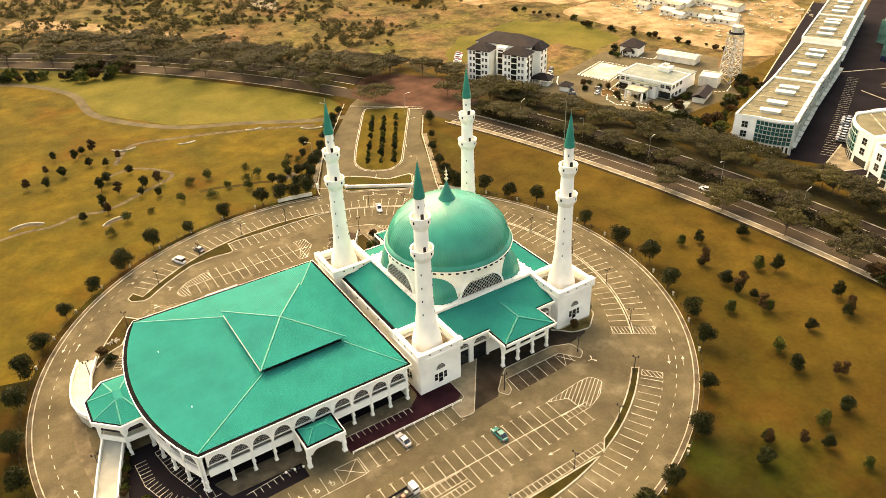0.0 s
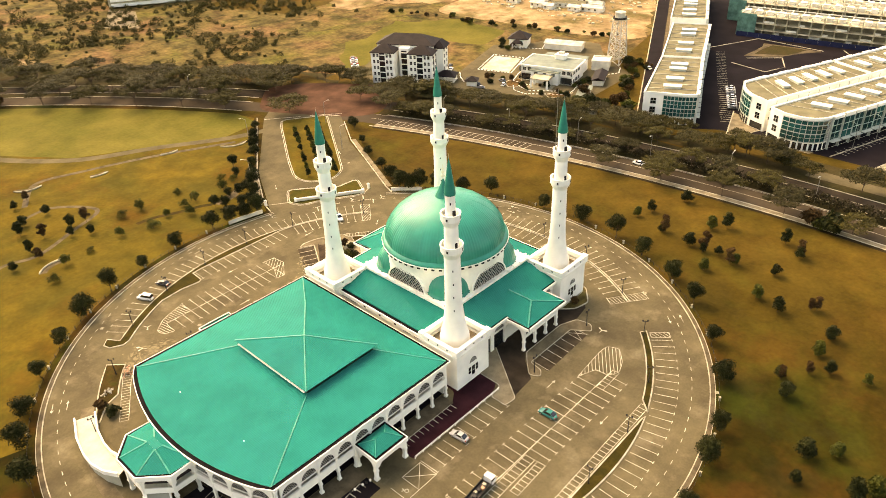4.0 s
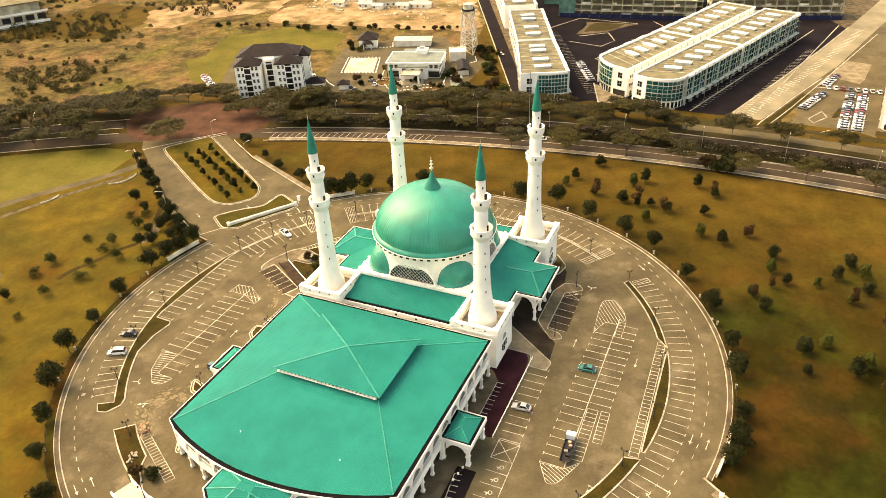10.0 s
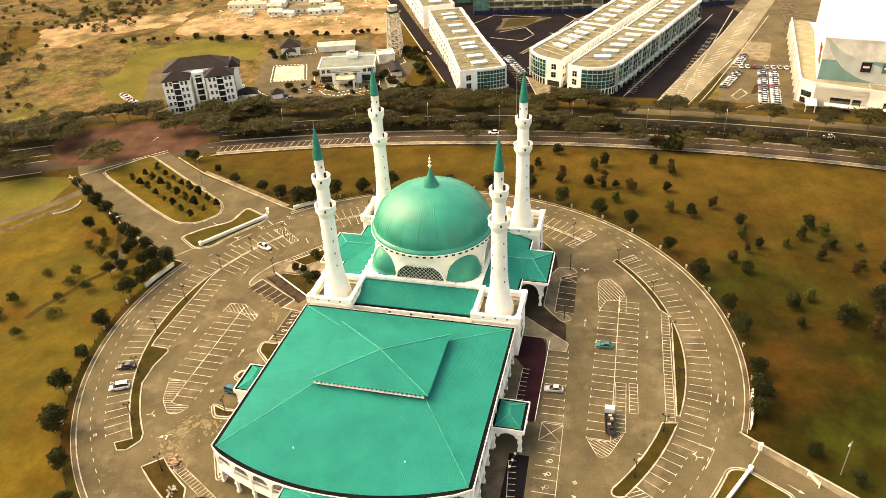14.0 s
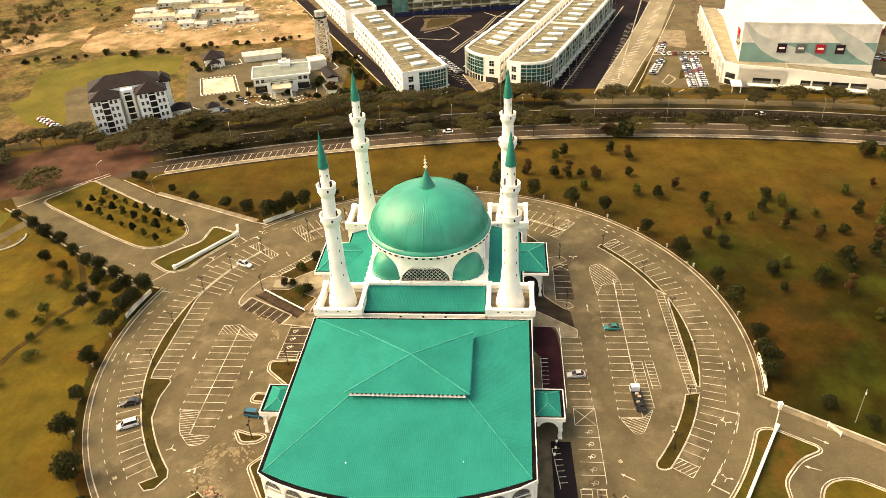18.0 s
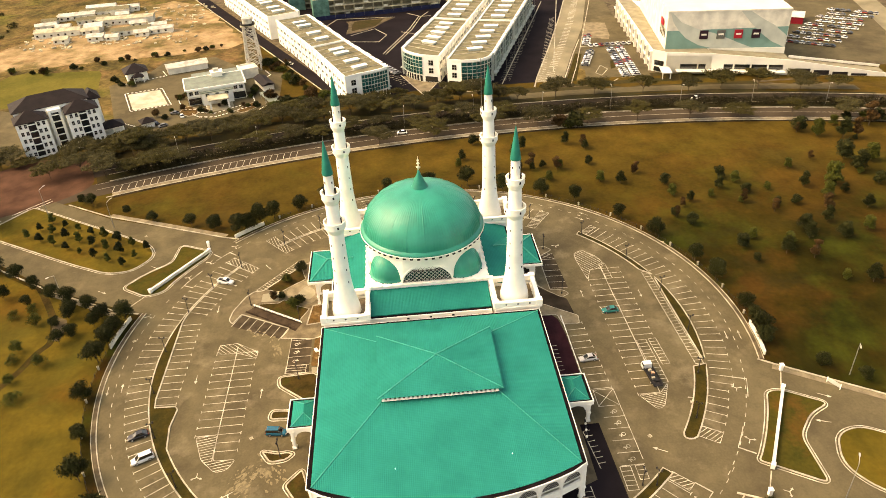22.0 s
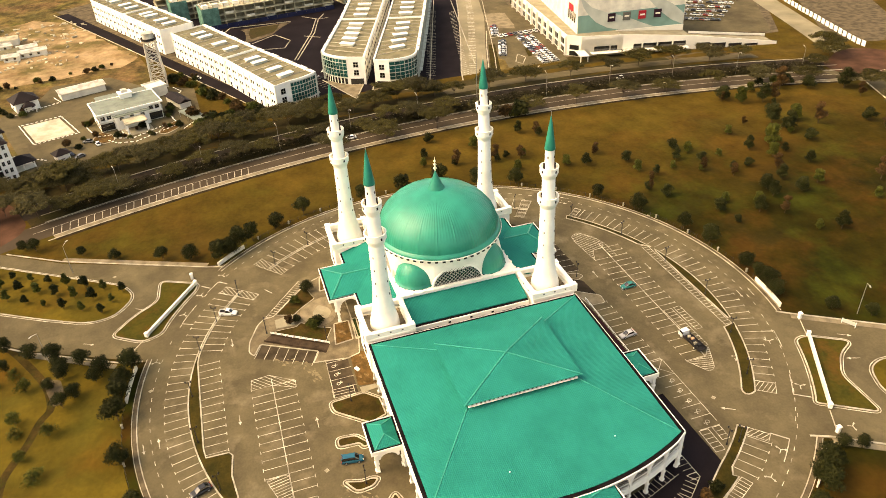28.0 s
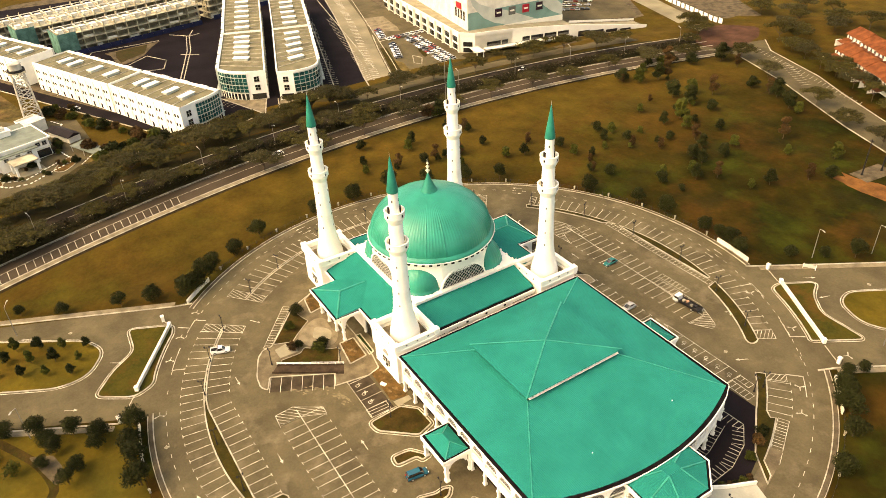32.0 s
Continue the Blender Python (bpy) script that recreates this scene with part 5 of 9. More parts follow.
# --- minarets ---
def minaret(x, y):
    th = thing("minaret", "tall white minaret with two balconies and a green spire", "minaret", x, y, 0, group="minarets of the mosque")
    H, hs = 10.9, 5.55
    part("base", Shape().box(-hs, hs, -hs, hs, 0, 9.0), WHITE, th)
    part("deck", Shape().box(-4.75, 4.75, -4.75, 4.75, 9.0, 9.05), DECK, th, "rain-stained roof deck")
    sq = lambda h: [(-h, -h), (h, -h), (h, h), (-h, h)]
    part("cornice", Shape().band(sq(hs), sq(hs - 0.75), 9.0, 9.6).band(sq(hs + 0.45), sq(hs - 0.2), 9.6, 10.05).band(sq(hs + 0.25), sq(hs - 0.2), 10.05, 10.25), WHITE, th)
    part("parapet", Shape().band(sq(hs + 0.3), sq(hs - 0.75), 10.25, 11.45), WHITE, th)
    for sx in (-1, 1):
        for sy in (-1, 1):
            part("corner_block", Shape().box(sx * 5.3 - 0.75, sx * 5.3 + 0.75, sy * 5.3 - 0.75, sy * 5.3 + 0.75, 10.25, 11.75), WHITE, th)
    for q in range(4):
        m = pose(0, 0, 0, 0, 0, 90 * q)
        for x_ in (-2.9, 0.0, 2.9):
            part("cornice_vent", Shape().box(x_ - 0.2, x_ + 0.2, -hs - 0.34, -hs + 0.1, 10.7, 11.05), DARK, th, place=m)
        w = part("window", arch_fill(Shape(), 0, 2.6, 5.4, 1.4, -hs - 0.03, 12), GLASS, th, "dark arched window", place=m)
        part("lattice", lattice(Shape(), 0, 2.6, 5.4, 1.35, -hs - 0.06, 0.45, 0.06), LATTICE, w)
        for a, b, z0, z1 in ((-0.55, 0.55, 1.6, 4.2), (-1.65, -0.85, 2.4, 4.2), (0.85, 1.65, 2.4, 4.2)):
            part("pane", Shape().box(a, b, -hs - 0.06, -hs + 0.02, z0, z1), GLASS, w)
            part("mullion", Shape().box(a, b, -hs - 0.1, -hs - 0.05, (z0 + z1) / 2 - 0.05, (z0 + z1) / 2 + 0.05), LATTICE, w)
        part("sill", Shape().box(-1.9, 1.9, -hs - 0.2, -hs, 5.1, 5.3), WHITE, w)
    part("shaft", Shape().lathe([(3.6, 9.04), (3.5, 10.4), (3.25, 11.6), (2.85, 13.2), (2.5, 15.2), (2.22, 17.6), (2.02, 20.5), (1.92, 24.0), (1.85, 29.0), (1.82, 32.4), (1.6, 36.0), (1.55, 40.2), (1.12, 42.8), (1.08, 47.4)], 24), WHITE, th, smooth=True)
    for z0, r0, r1 in ((32.2, 1.82, 2.55), (39.9, 1.55, 2.2)):
        bal = part("balcony", Shape().lathe([(r0, z0), (r0 + 0.25, z0 + 0.5), (r1 - 0.1, z0 + 1.35), (r1, z0 + 1.5), (r1, z0 + 2.9), (r1 + 0.08, z0 + 2.95), (r1 + 0.08, z0 + 3.1), (r1 - 0.2, z0 + 3.1), (r1 - 0.2, z0 + 1.7), (r0 - 0.3, z0 + 1.7)], 24), WHITE, th)
        for i in range(4):
            a = 90 * i + 20
            part("balcony_slot", Shape().at(0, 0, 0, a).box(r1 - 0.05, r1 + 0.04, -0.2, 0.2, z0 + 1.9, z0 + 2.5), DARK, bal)
        for i in range(2):
            part("balcony_door", Shape().at(0, 0, 0, 180 * i + 80).box(r0 - 0.62, r0 - 0.12 + 0.02, -0.3, 0.3, z0 + 1.75, z0 + 3.9), DARK, bal)
    for q in range(4):
        for z in (18.5, 22.0, 25.5, 29.0):
            rr = float(np.interp(z, [15.2, 17.6, 20.5, 24, 29], [2.5, 2.22, 2.02, 1.92, 1.85]))
            part("slit_window", Shape().at(0, 0, 0, 90 * q + 45).box(rr - 0.12, rr + 0.03, -0.12, 0.12, z, z + 0.5), DARK, th)
        part("slit_window", Shape().at(0, 0, 0, 90 * q + 45).box(1.0, 1.12, -0.14, 0.14, 45.2, 45.8), DARK, th)
    part("spire", Shape().lathe([(0.0, 47.3), (1.24, 47.3), (1.26, 47.5), (1.12, 48.6), (0.75, 51.2), (0.36, 53.8), (0.07, 55.4)], 20), SPIRE, th, "slender green metal cone", smooth=True)
    part("lightning_rod", Shape().tube((0, 0, 54.9), (0, 0, 56.4), 0.04, 6), GALV, th)
    return th


first = minaret(-20.7, 20.7)
for x, y in ((-20.4, -21.5), (20.5, 20.6), (20.7, -20.9)):
    copy_thing(first, pose(x, y, 0))


mast = thing("aerial_mast", "thin grey aerial mast fixed to a minaret balcony", "mast", 20.7, -19.0, 41.4)
part("pole", Shape().tube((0, 0, 0), (0, 0, 16.2), 0.07, 6), POLE_GREY, mast)
for z in (0.6, 1.4):
    part("bracket", Shape().beam((0, 0, z), (0, -0.35, z), 0.08, 0.06), POLE_GREY, mast)


# ---------- town beyond the main road ----------
TEAL_PAINT = material("teal_paint", (0.17, 0.30, 0.25), rough=0.7, vary=0.08, size=6.0, fine=0.04, grain=0.6, bump=0.03)
GREY_PAINT = material("pale_grey_paint", (0.48, 0.50, 0.42), rough=0.7, vary=0.08, size=6.0, fine=0.04, grain=0.6, bump=0.03)
SIGN_RED = material("sign_red", (0.36, 0.02, 0.03), rough=0.5, vary=0.06, size=1.0, fine=0.03, grain=0.3, bump=0.0)
SIGN_DARK = material("sign_dark", (0.03, 0.012, 0.02), rough=0.5, vary=0.06, size=1.0, fine=0.03, grain=0.3, bump=0.0)
SIGN_GREY = material("sign_grey", (0.12, 0.12, 0.10), rough=0.5, vary=0.06, size=1.0, fine=0.03, grain=0.3, bump=0.0)
NET = material("site_netting", (0.10, 0.22, 0.17), rough=0.9, vary=0.2, size=3.0, fine=0.2, grain=0.6, bump=0.1)

far = lambda name, pts, mat_, label, cat="pavement", z=0.012: sheet(name, pts, mat_, label, cat, z, LOW)
scr = Shape().arc(*MAIN, 545.0, 1100.0, main_angle(60, 545), 75.0, LOW - 0.2, LOW + 0.006, 60)
setting("scrub_field", scr, SCRUB, "rough brown-green scrub land beyond the main road", "scrub")
far("town_ground", [(146, 24), (142, -10), (138, -52), (136, -72), (152, -130), (150, -232), (250, -292), (420, -330), (430, 60), (380, 140)], PATH_SOIL, "dusty paved ground between the town buildings", "pavement", 0.010)
r8 = random.Random(71)
def ragged(pts, amp=5.0):
    """The outline with uneven edges."""
    out = []
    for i, p in enumerate(pts):
        a, b = Vector(p), Vector(pts[(i + 1) % len(pts)])
        n = max(1, int((b - a).length / 7))
        for j in range(n):
            q = a.lerp(b, j / n)
            out.append((q.x + r8.uniform(-amp, amp) * 0.5, q.y + r8.uniform(-amp, amp) * 0.5))
    return out
far("lawn", ragged([(163, 214), (149, 217), (127, 194), (116, 181), (150, 178), (178, 196), (209, 206), (202, 229)], 5), LAWN, "bright mown lawn behind the apartment block", "grass", 0.016)
far("lawn_two", ragged([(170, 196), (196, 150), (222, 160), (226, 205), (210, 214)], 6), LAWN, "mown lawn between the apartment block and the house", "grass", 0.014)
far("sand_ground", ragged([(231, 221), (237, 171), (240, 130), (247, 95), (258, 86), (300, 106), (345, 128), (365, 150), (352, 180), (312, 206), (276, 227), (256, 232)]), SAND, "bare orange sandy building ground", "ground", 0.022)
far("sand_ground_two", ragged([(256, 233), (226, 266), (202, 273), (199, 290), (236, 323), (258, 292), (282, 240)], 8), SAND, "patchy bare sand along the scrub", "ground", 0.021)
far("sand_ground_three", ragged([(-70, 424), (-26, 388), (-6, 352), (14, 328), (26, 334), (2, 366), (-20, 404), (-60, 442)], 7), SAND, "strip of bare sand behind the road trees", "ground", 0.021)
far("compound_yard", [(196, 146), (131, 124), (122, 108), (130, 88), (158, 58), (198, 60), (212, 84), (232, 100), (230, 126), (214, 130)], ASPHALT, "worn asphalt yard round the low civic building", "pavement", 0.020)
far("apartment_yard", [(126, 176), (114, 160), (118, 142), (140, 122), (152, 134), (150, 150), (176, 196), (166, 198)], ASPHALT, "asphalt yard round the apartment block", "pavement", 0.025)
far("pale_court", [(160.3, 124.9), (164.8, 110.1), (185.6, 118.6), (181.6, 133.0)], COURT, "pale bleached concrete games court", "pavement", 0.032)
far("shop_lot", [(150, 12), (160, -4), (152, -48), (140, -50), (150, -58), (300, -112), (400, -60), (420, 70), (420, 128), (300, 74), (240, 50), (160, 10)], ASPHALT_DARK, "dark fresh asphalt lot between the shop rows", "pavement", 0.020)
far("shop_lane", [(146, 27.5), (150, 22), (372, 132), (370, 139)], ASPHALT_DARK, "dark service lane behind the shop row", "road", 0.024)
far("mall_road", [(134, -51), (137, -55.5), (164.5, -63.2), (213.6, -79.8), (264.3, -95.9), (311, -109.7), (420, -140), (416, -155), (309.5, -123.2), (241.5, -104.1), (195.2, -87.1), (156.6, -73.7), (136, -68.4), (133, -75)], ROAD_PALE, "pale concrete road beside the shopping centre", "road", 0.028)
far("mall_lot", [(148, -74), (205, -91), (300, -121), (330, -126), (330, -134), (156, -116.0), (149, -118)], ASPHALT, "asphalt car park of the shopping centre", "pavement", 0.020)
far("mall_rear_lot", [(172, -186), (300, -140), (420, -150), (420, -312), (250, -284), (152, -229)], ASPHALT, "large asphalt car park behind the shopping centre", "pavement", 0.020)
lane = Shape()
for a, b in (((148.4, 28.6), (372, 140.5)), ((152.5, -6.5), (146, 8.5)), ((160, -46), (300, -92)), ((172, -72.8), (312, -104.5))):
    lane.bar(a, b, 0.5, LOW - 0.1, LOW + 0.18)
KERB_RUNS = [[(294, -6.7), (284, -15), (285, -21)], [(284, -15), (258.5, -8.3), (216, 7.7)], [(284.6, -13.6), (259, -6.6), (216.6, 9.2)], [(255, -2), (248.6, -9.8)], [(284, -15), (294, -20)], [(254, 27), (264.6, 13.2), (250.8, 6.5), (247, 8)], [(250.8, 6.5), (238.7, 11.2)], [(238.7, 11.2), (243, 30)],
             [(181.7, 0.9), (151.8, -9.1), (174.7, -18.7)], [(165, -20.3), (153.8, -16.4), (153.2, -37.8), (143.4, -37.3), (141.2, -52.9)], [(234, 62), (290, 36), (287, 1)], [(206, -40), (203, -46)], [(232, -49), (229, -55)], [(262, -60), (258, -67)]]
for run in KERB_RUNS:
    for a, b in zip(run, run[1:]):
        lane.bar(a, b, 0.5, LOW - 0.1, LOW + 0.17)
far("shop_apron", [(180.5, 0.4), (152.6, -9.1), (173.6, -18.0)], PAVING, "paved apron before the shop row", "pavement", 0.05)
far("shop_apron_two", [(165, -21), (154.4, -17.2), (153.8, -37.4), (160, -40)], PAVING, "paved apron before the curved glass front", "pavement", 0.05)
far("rough_island", ragged([(284, 30), (286, 2), (266, 13), (256, 29)], 2.5), PATH_SOIL, "rough soil island in the dark lot", "ground", 0.06)
far("rough_island_two", ragged([(282, 26), (283, 8), (270, 14), (262, 26)], 2.5), DARK_VERGE, "weeds on the rough island", "ground", 0.10)
ROAD_MID = [(150, -64.5), (176, -73.2), (204.5, -83.2), (252.8, -99.6), (310, -116.6)]
bars = Shape()
for a, b in zip(ROAD_MID, ROAD_MID[1:]):
    u, w = Vector(a), Vector(b)
    d = (w - u).normalized()
    nrm = Vector((-d.y, d.x))
    for i in range(int((w - u).length / 2.6)):
        q = u + d * (2.6 * i)
        bars.bar(tuple(q - nrm * 1.9), tuple(q + nrm * 1.9 + d * 0.8), 0.5, LOW - 0.1, LOW + 0.045)
setting("median_bars", bars, PAINT, "faded painted bars down the middle of the pale road", "road marking")
for a, b in zip([(140, -56.4), (164.5, -63.2), (213.6, -79.8), (264.3, -95.9)], [(164.5, -63.2), (213.6, -79.8), (264.3, -95.9), (311, -109.7)]):
    lane.bar(a, b, 0.6, LOW - 0.1, LOW + 0.2)
for a, b in (((138, -69.6), (156.6, -74.4)), ((156.6, -74.4), (195.2, -87.8)), ((195.2, -87.8), (218, -96.4))):
    lane.bar(a, b, 0.5, LOW - 0.1, LOW + 0.2)
far("lot_verge", [(139, -70.4), (156.6, -75.4), (196, -89.2), (195, -92.4), (158, -80.8), (147, -82), (140, -78)], BED_GRASS, "rough grass strip between the pale road and the car park", "grass", 0.06)
far("lot_island", rounded([(170, -100.5), (182, -103.6), (183, -107.2), (171, -102.8)], 0.9, 3), BED_GRASS, "narrow planted island in the car park", "grass", 0.12)
setting("lot_kerbs", lane, KERB, "pale kerbs of the shop lots", "kerb")
lines = Shape()
for i in range(40):
    p = Vector((168, 0.5)) + Vector((0.894, 0.447)) * (2.5 * i)
    q = p + Vector((0.447, -0.894)) * 4.6
    lines.bar(tuple(p), tuple(q), 0.2, LOW - 0.05, LOW + 0.03)
for i in range(44):
    p = Vector((166, -46.0)) + Vector((0.953, -0.302)) * (2.5 * i)
    lines.bar(tuple(p), tuple(p + Vector((-0.302, -0.953)) * 4.6), 0.2, LOW - 0.05, LOW + 0.03)
for i in range(46):
    p = Vector((150, -60)) + Vector((0.953, -0.25)) * (2.6 * i)
    lines.bar(tuple(p), tuple(p + Vector((0.9, -3.4))), 0.25, LOW - 0.05, LOW + 0.04)
for r in range(3):
    for i in range(26):
        p = Vector((300 - 3 * i, -170 - 18 * r - 2.2 * i * 0.3))
        lines.bar(tuple(p), tuple(p + Vector((0.6, -4.6))), 0.2, LOW - 0.05, LOW + 0.03)
setting("lot_lines", lines, PAINT, "white bay lines of the shop lots", "road marking")

stripes = Shape()
for run in ([(176, 108), (166, 105), (156, 100.6), (155.6, 90.4), (163, 92)], [(150.4, 96), (146, 92), (144.8, 85), (150.9, 76), (155.8, 68), (169, 71.6), (168, 78)], [(152, 94), (149, 86), (154, 79), (158, 73)], [(158.8, 125.6), (164.2, 108.4), (187.4, 118.0), (182.6, 134.6), (158.8, 125.6)], [(196, 140), (206, 120), (214, 124)], [(186, 72), (196, 66), (204, 70)], [(150, 130), (144, 124), (140, 118)], [(150, 66), (158, 60), (170, 66)]):
    for a, b in zip(run, run[1:]):
        n = max(1, int((Vector(b) - Vector(a)).length / 1.8))
        for i in range(n):
            u, w_ = Vector(a).lerp(Vector(b), i / n), Vector(a).lerp(Vector(b), (i + 0.55) / n)
            stripes.bar(tuple(u), tuple(w_), 0.45, LOW - 0.1, LOW + 0.2)
setting("striped_kerb", stripes, WHITE, "black and white striped kerbs of the civic yard", "kerb")
window_mesh = Shape().box(-0.75, 0.75, -0.06, 0.04, 0, 1.5).mesh("pane")
window_mesh.materials.append(GLASS)
frame_mesh = Shape().box(-0.85, 0.85, -0.09, 0.02, -0.12, 0.0).box(-0.04, 0.04, -0.09, -0.05, 0, 1.5).box(-0.75, 0.75, -0.09, -0.05, 0.72, 0.8).mesh("frame")
frame_mesh.materials.append(LATTICE)


def windows(th, x0, x1, n, y, levels, turn, wide=1.0, tall=1.0):
    """Rows of windows along a wall line from x0 to x1 in the frame turned by turn about the thing."""
    base = pose(0, 0, 0, 0, 0, turn)
    for z in levels:
        for i in range(n):
            x = x0 + (x1 - x0) * (i + 0.5) / n
            m = base @ pose(x, y, z) @ Matrix.Diagonal((wide, 1, tall, 1))
            w = part("window", window_mesh, GLASS, th, place=m)
            part("frame", frame_mesh, LATTICE, w)


def shop_block(label, inner_front, inner_back, outer_back, tip, split=None, bend=None, lights=4, first=0.12):
    """A three-storey shop row on a footprint of four corners; split and bend give the curved glass front between the white front panel and the tip."""
    o, e = Vector(inner_front), Vector(inner_back)
    ang = math.atan2(e.y - o.y, e.x - o.x)
    th = thing("shop_row", label, "shop building", o.x, o.y, LOW, math.degrees(ang), group="shop rows")
    def loc(p):
        d = Vector(p) - o
        return Vector((d.x * math.cos(ang) + d.y * math.sin(ang), -d.x * math.sin(ang) + d.y * math.cos(ang)))
    B, C, T = loc(inner_back), loc(outer_back), loc(tip)
    sg = 1 if T.y > 0 else -1
    H = 12.9
    bay = []
    if split:
        S, K = loc(split), loc(bend)
        bay = [(1 - t) ** 2 * S + 2 * t * (1 - t) * K + t * t * T for t in [i / 9 for i in range(10)]]
    front = [Vector((0, 0))] + (bay or [T])
    outline = [tuple(p) for p in front] + [tuple(C), tuple(B)]
    part("wall", Shape().prism(outline, 0, H - 0.6), WHITE, th)
    area = sum(outline[i - 1][0] * outline[i][1] - outline[i][0] * outline[i - 1][1] for i in range(len(outline)))
    ring = outline if area > 0 else outline[::-1]
    inner = inset(ring, 0.5)
    part("roof", Shape().prism(inner, H - 0.6, H - 0.35), ROOF_GREY, th, "flat grey-brown roof")
    part("parapet", Shape().band(inset(ring, -0.12), inner, H - 0.7, H + 0.25), WHITE, th)
    def across(f):                                    # a line over the roof, from the inner to the outer wall
        return Vector((0, 0)).lerp(B, f), T.lerp(C, f)
    n = max(4, int(B.length // 6.0))
    for i in range(1, n):
        a, b = across(i / n)
        part("roof_rib", Shape().bar(tuple(a.lerp(b, 0.05)), tuple(a.lerp(b, 0.95)), 0.34, H - 0.36, H - 0.1), KERB, th)
    for i in range(lights):
        a, b = across(first + (0.93 - first) * (i + (0.35 if i == 2 and lights == 4 else 0.0)) / lights + 0.04)
        m, d = (a + b) / 2, (b - a).normalized()
        # grey sides under a white lid: the box's side shade is painted on
        sk = part("skylight", Shape().bar(tuple(m - d * 3.3), tuple(m + d * 3.3), 2.5, H - 0.36, H + 0.55), GREY_PAINT, th, "skylight box with its shaded sides painted grey")
        part("lid", Shape().bar(tuple(m - d * 3.7), tuple(m + d * 3.7), 3.0, H + 0.55, H + 0.85), WHITE, sk, "white lid")
    # inner long wall: small windows in pairs, doors below
    m = int(B.length // 5.8)
    turn = math.degrees(math.atan2(B.y, B.x)) + (180 if sg < 0 else 0)
    nrm = Vector((0, 1 if sg < 0 else -1)) * 0.03
    for i in range(m):
        for k_ in (-0.9, 0.9):
            p = Vector((0, 0)).lerp(B, (i + 0.5 + k_ / 5.8) / m) + nrm
            for z in (4.7, 8.5):
                part("window", window_mesh, GLASS, th, place=pose(p.x, p.y, z, 0, 0, turn) @ Matrix.Diagonal((0.58, 1, 0.82, 1)))
        p = Vector((0, 0)).lerp(B, (i + 0.5) / m) + nrm
        part("back_door", window_mesh, GLASS, th, place=pose(p.x, p.y, 0.2, 0, 0, turn) @ Matrix.Diagonal((0.7, 1, 1.5, 1)))
        part("drainpipe", Shape().bar((p.x + 1.9, p.y), (p.x + 2.1, p.y), 0.2, 0, H - 0.8), GREY_PAINT, th)
    # outer long wall: teal glazing between white fins, awnings and shopfronts
    d = (C - T).normalized()
    out = Vector((-d.y, d.x)) * (1 if sg > 0 else -1)
    L_ = (C - T).length
    n = max(3, int(L_ // 5.8))
    for i in range(n):
        a, b = T + d * (L_ * i / n + 0.5), T + d * (L_ * (i + 1) / n - 0.5)
        step = 0.75 if i % 2 else 0.3
        g = part("glazed_panel", Shape().bar(tuple(a + out * step * 0.5), tuple(b + out * step * 0.5), step, 3.4, H - 0.9), TEAL_GLASS, th, "teal curtain glazing")
        for z in (3.4, 6.3, 9.2, 11.9):
            part("transom", Shape().bar(tuple(a + out * (step + 0.06)), tuple(b + out * (step + 0.06)), 0.12, z - 0.12, z + 0.12), GREY_PAINT, g)
        mid = (a + b) / 2 + out * (step + 0.06)
        part("mullion", Shape().bar(tuple(mid - d * 0.06), tuple(mid + d * 0.06), 0.12, 3.4, H - 0.9), GREY_PAINT, g)
        part("fin", Shape().bar(tuple(T + d * (L_ * i / n)), tuple(T + d * (L_ * i / n) + out * 0.85), 0.24, 0, H + (0.55 if i % 2 else 0.3)), GREY_PAINT, th)
        part("edge_block", Shape().bar(tuple(a + out * 0.45), tuple(b + out * 0.45), 0.9, H - 0.9, H + (0.5 if i % 2 else 0.26)), WHITE, th)
        part("awning", Shape().bar(tuple(a + out * 1.1), tuple(b + out * 1.1), 2.0, 3.0, 3.2), GREY_PAINT, th)
        part("shopfront", Shape().bar(tuple(a + out * 0.05), tuple(b + out * 0.05), 0.12, 0.2, 2.8), GLASS, th)
    if not split:
        return th
    # white front panel: one column of windows over a dark shopfront
    S = bay[0]
    f = S.normalized()
    fo = Vector((-f.y, f.x)) * (-1 if Vector((-f.y, f.x)).x > 0 else 1)
    tr = math.degrees(math.atan2(fo.y, fo.x)) + 90
    c = S * 0.5 + fo * 0.03
    for z in (4.5, 8.3):
        w = part("window", window_mesh, GLASS, th, place=pose(c.x, c.y, z, 0, 0, tr) @ Matrix.Diagonal((1.5, 1, 1.55, 1)))
        part("frame", frame_mesh, LATTICE, w)
    part("shopfront", Shape().bar(tuple(S * 0.12 + fo * 0.05), tuple(S * 0.86 + fo * 0.05), 0.12, 0.2, 2.8), GLASS, th)
    # curved glass front
    gb = part("glass_bay", Shape().prism([tuple(p) for p in bay] + [tuple(S + (T - S) * 0.5 - fo * 1.2)], 3.3, H - 0.62), TEAL_GLASS, th, "curved teal glass front")
    for a, b in zip(bay, bay[1:]):
        dd = (b - a).normalized()
        on = Vector((-dd.y, dd.x)) * (1 if Vector((-dd.y, dd.x)).dot(fo) > 0 else -1)
        for z0, z1 in ((3.5, 5.0), (5.2, 6.7), (6.9, 8.4), (8.6, 10.1), (10.3, 11.9)):
            part("pane", Shape().bar(tuple(a + dd * 0.09 + on * 0.1), tuple(b - dd * 0.09 + on * 0.1), 0.1, z0, z1), TEAL_GLASS, gb)
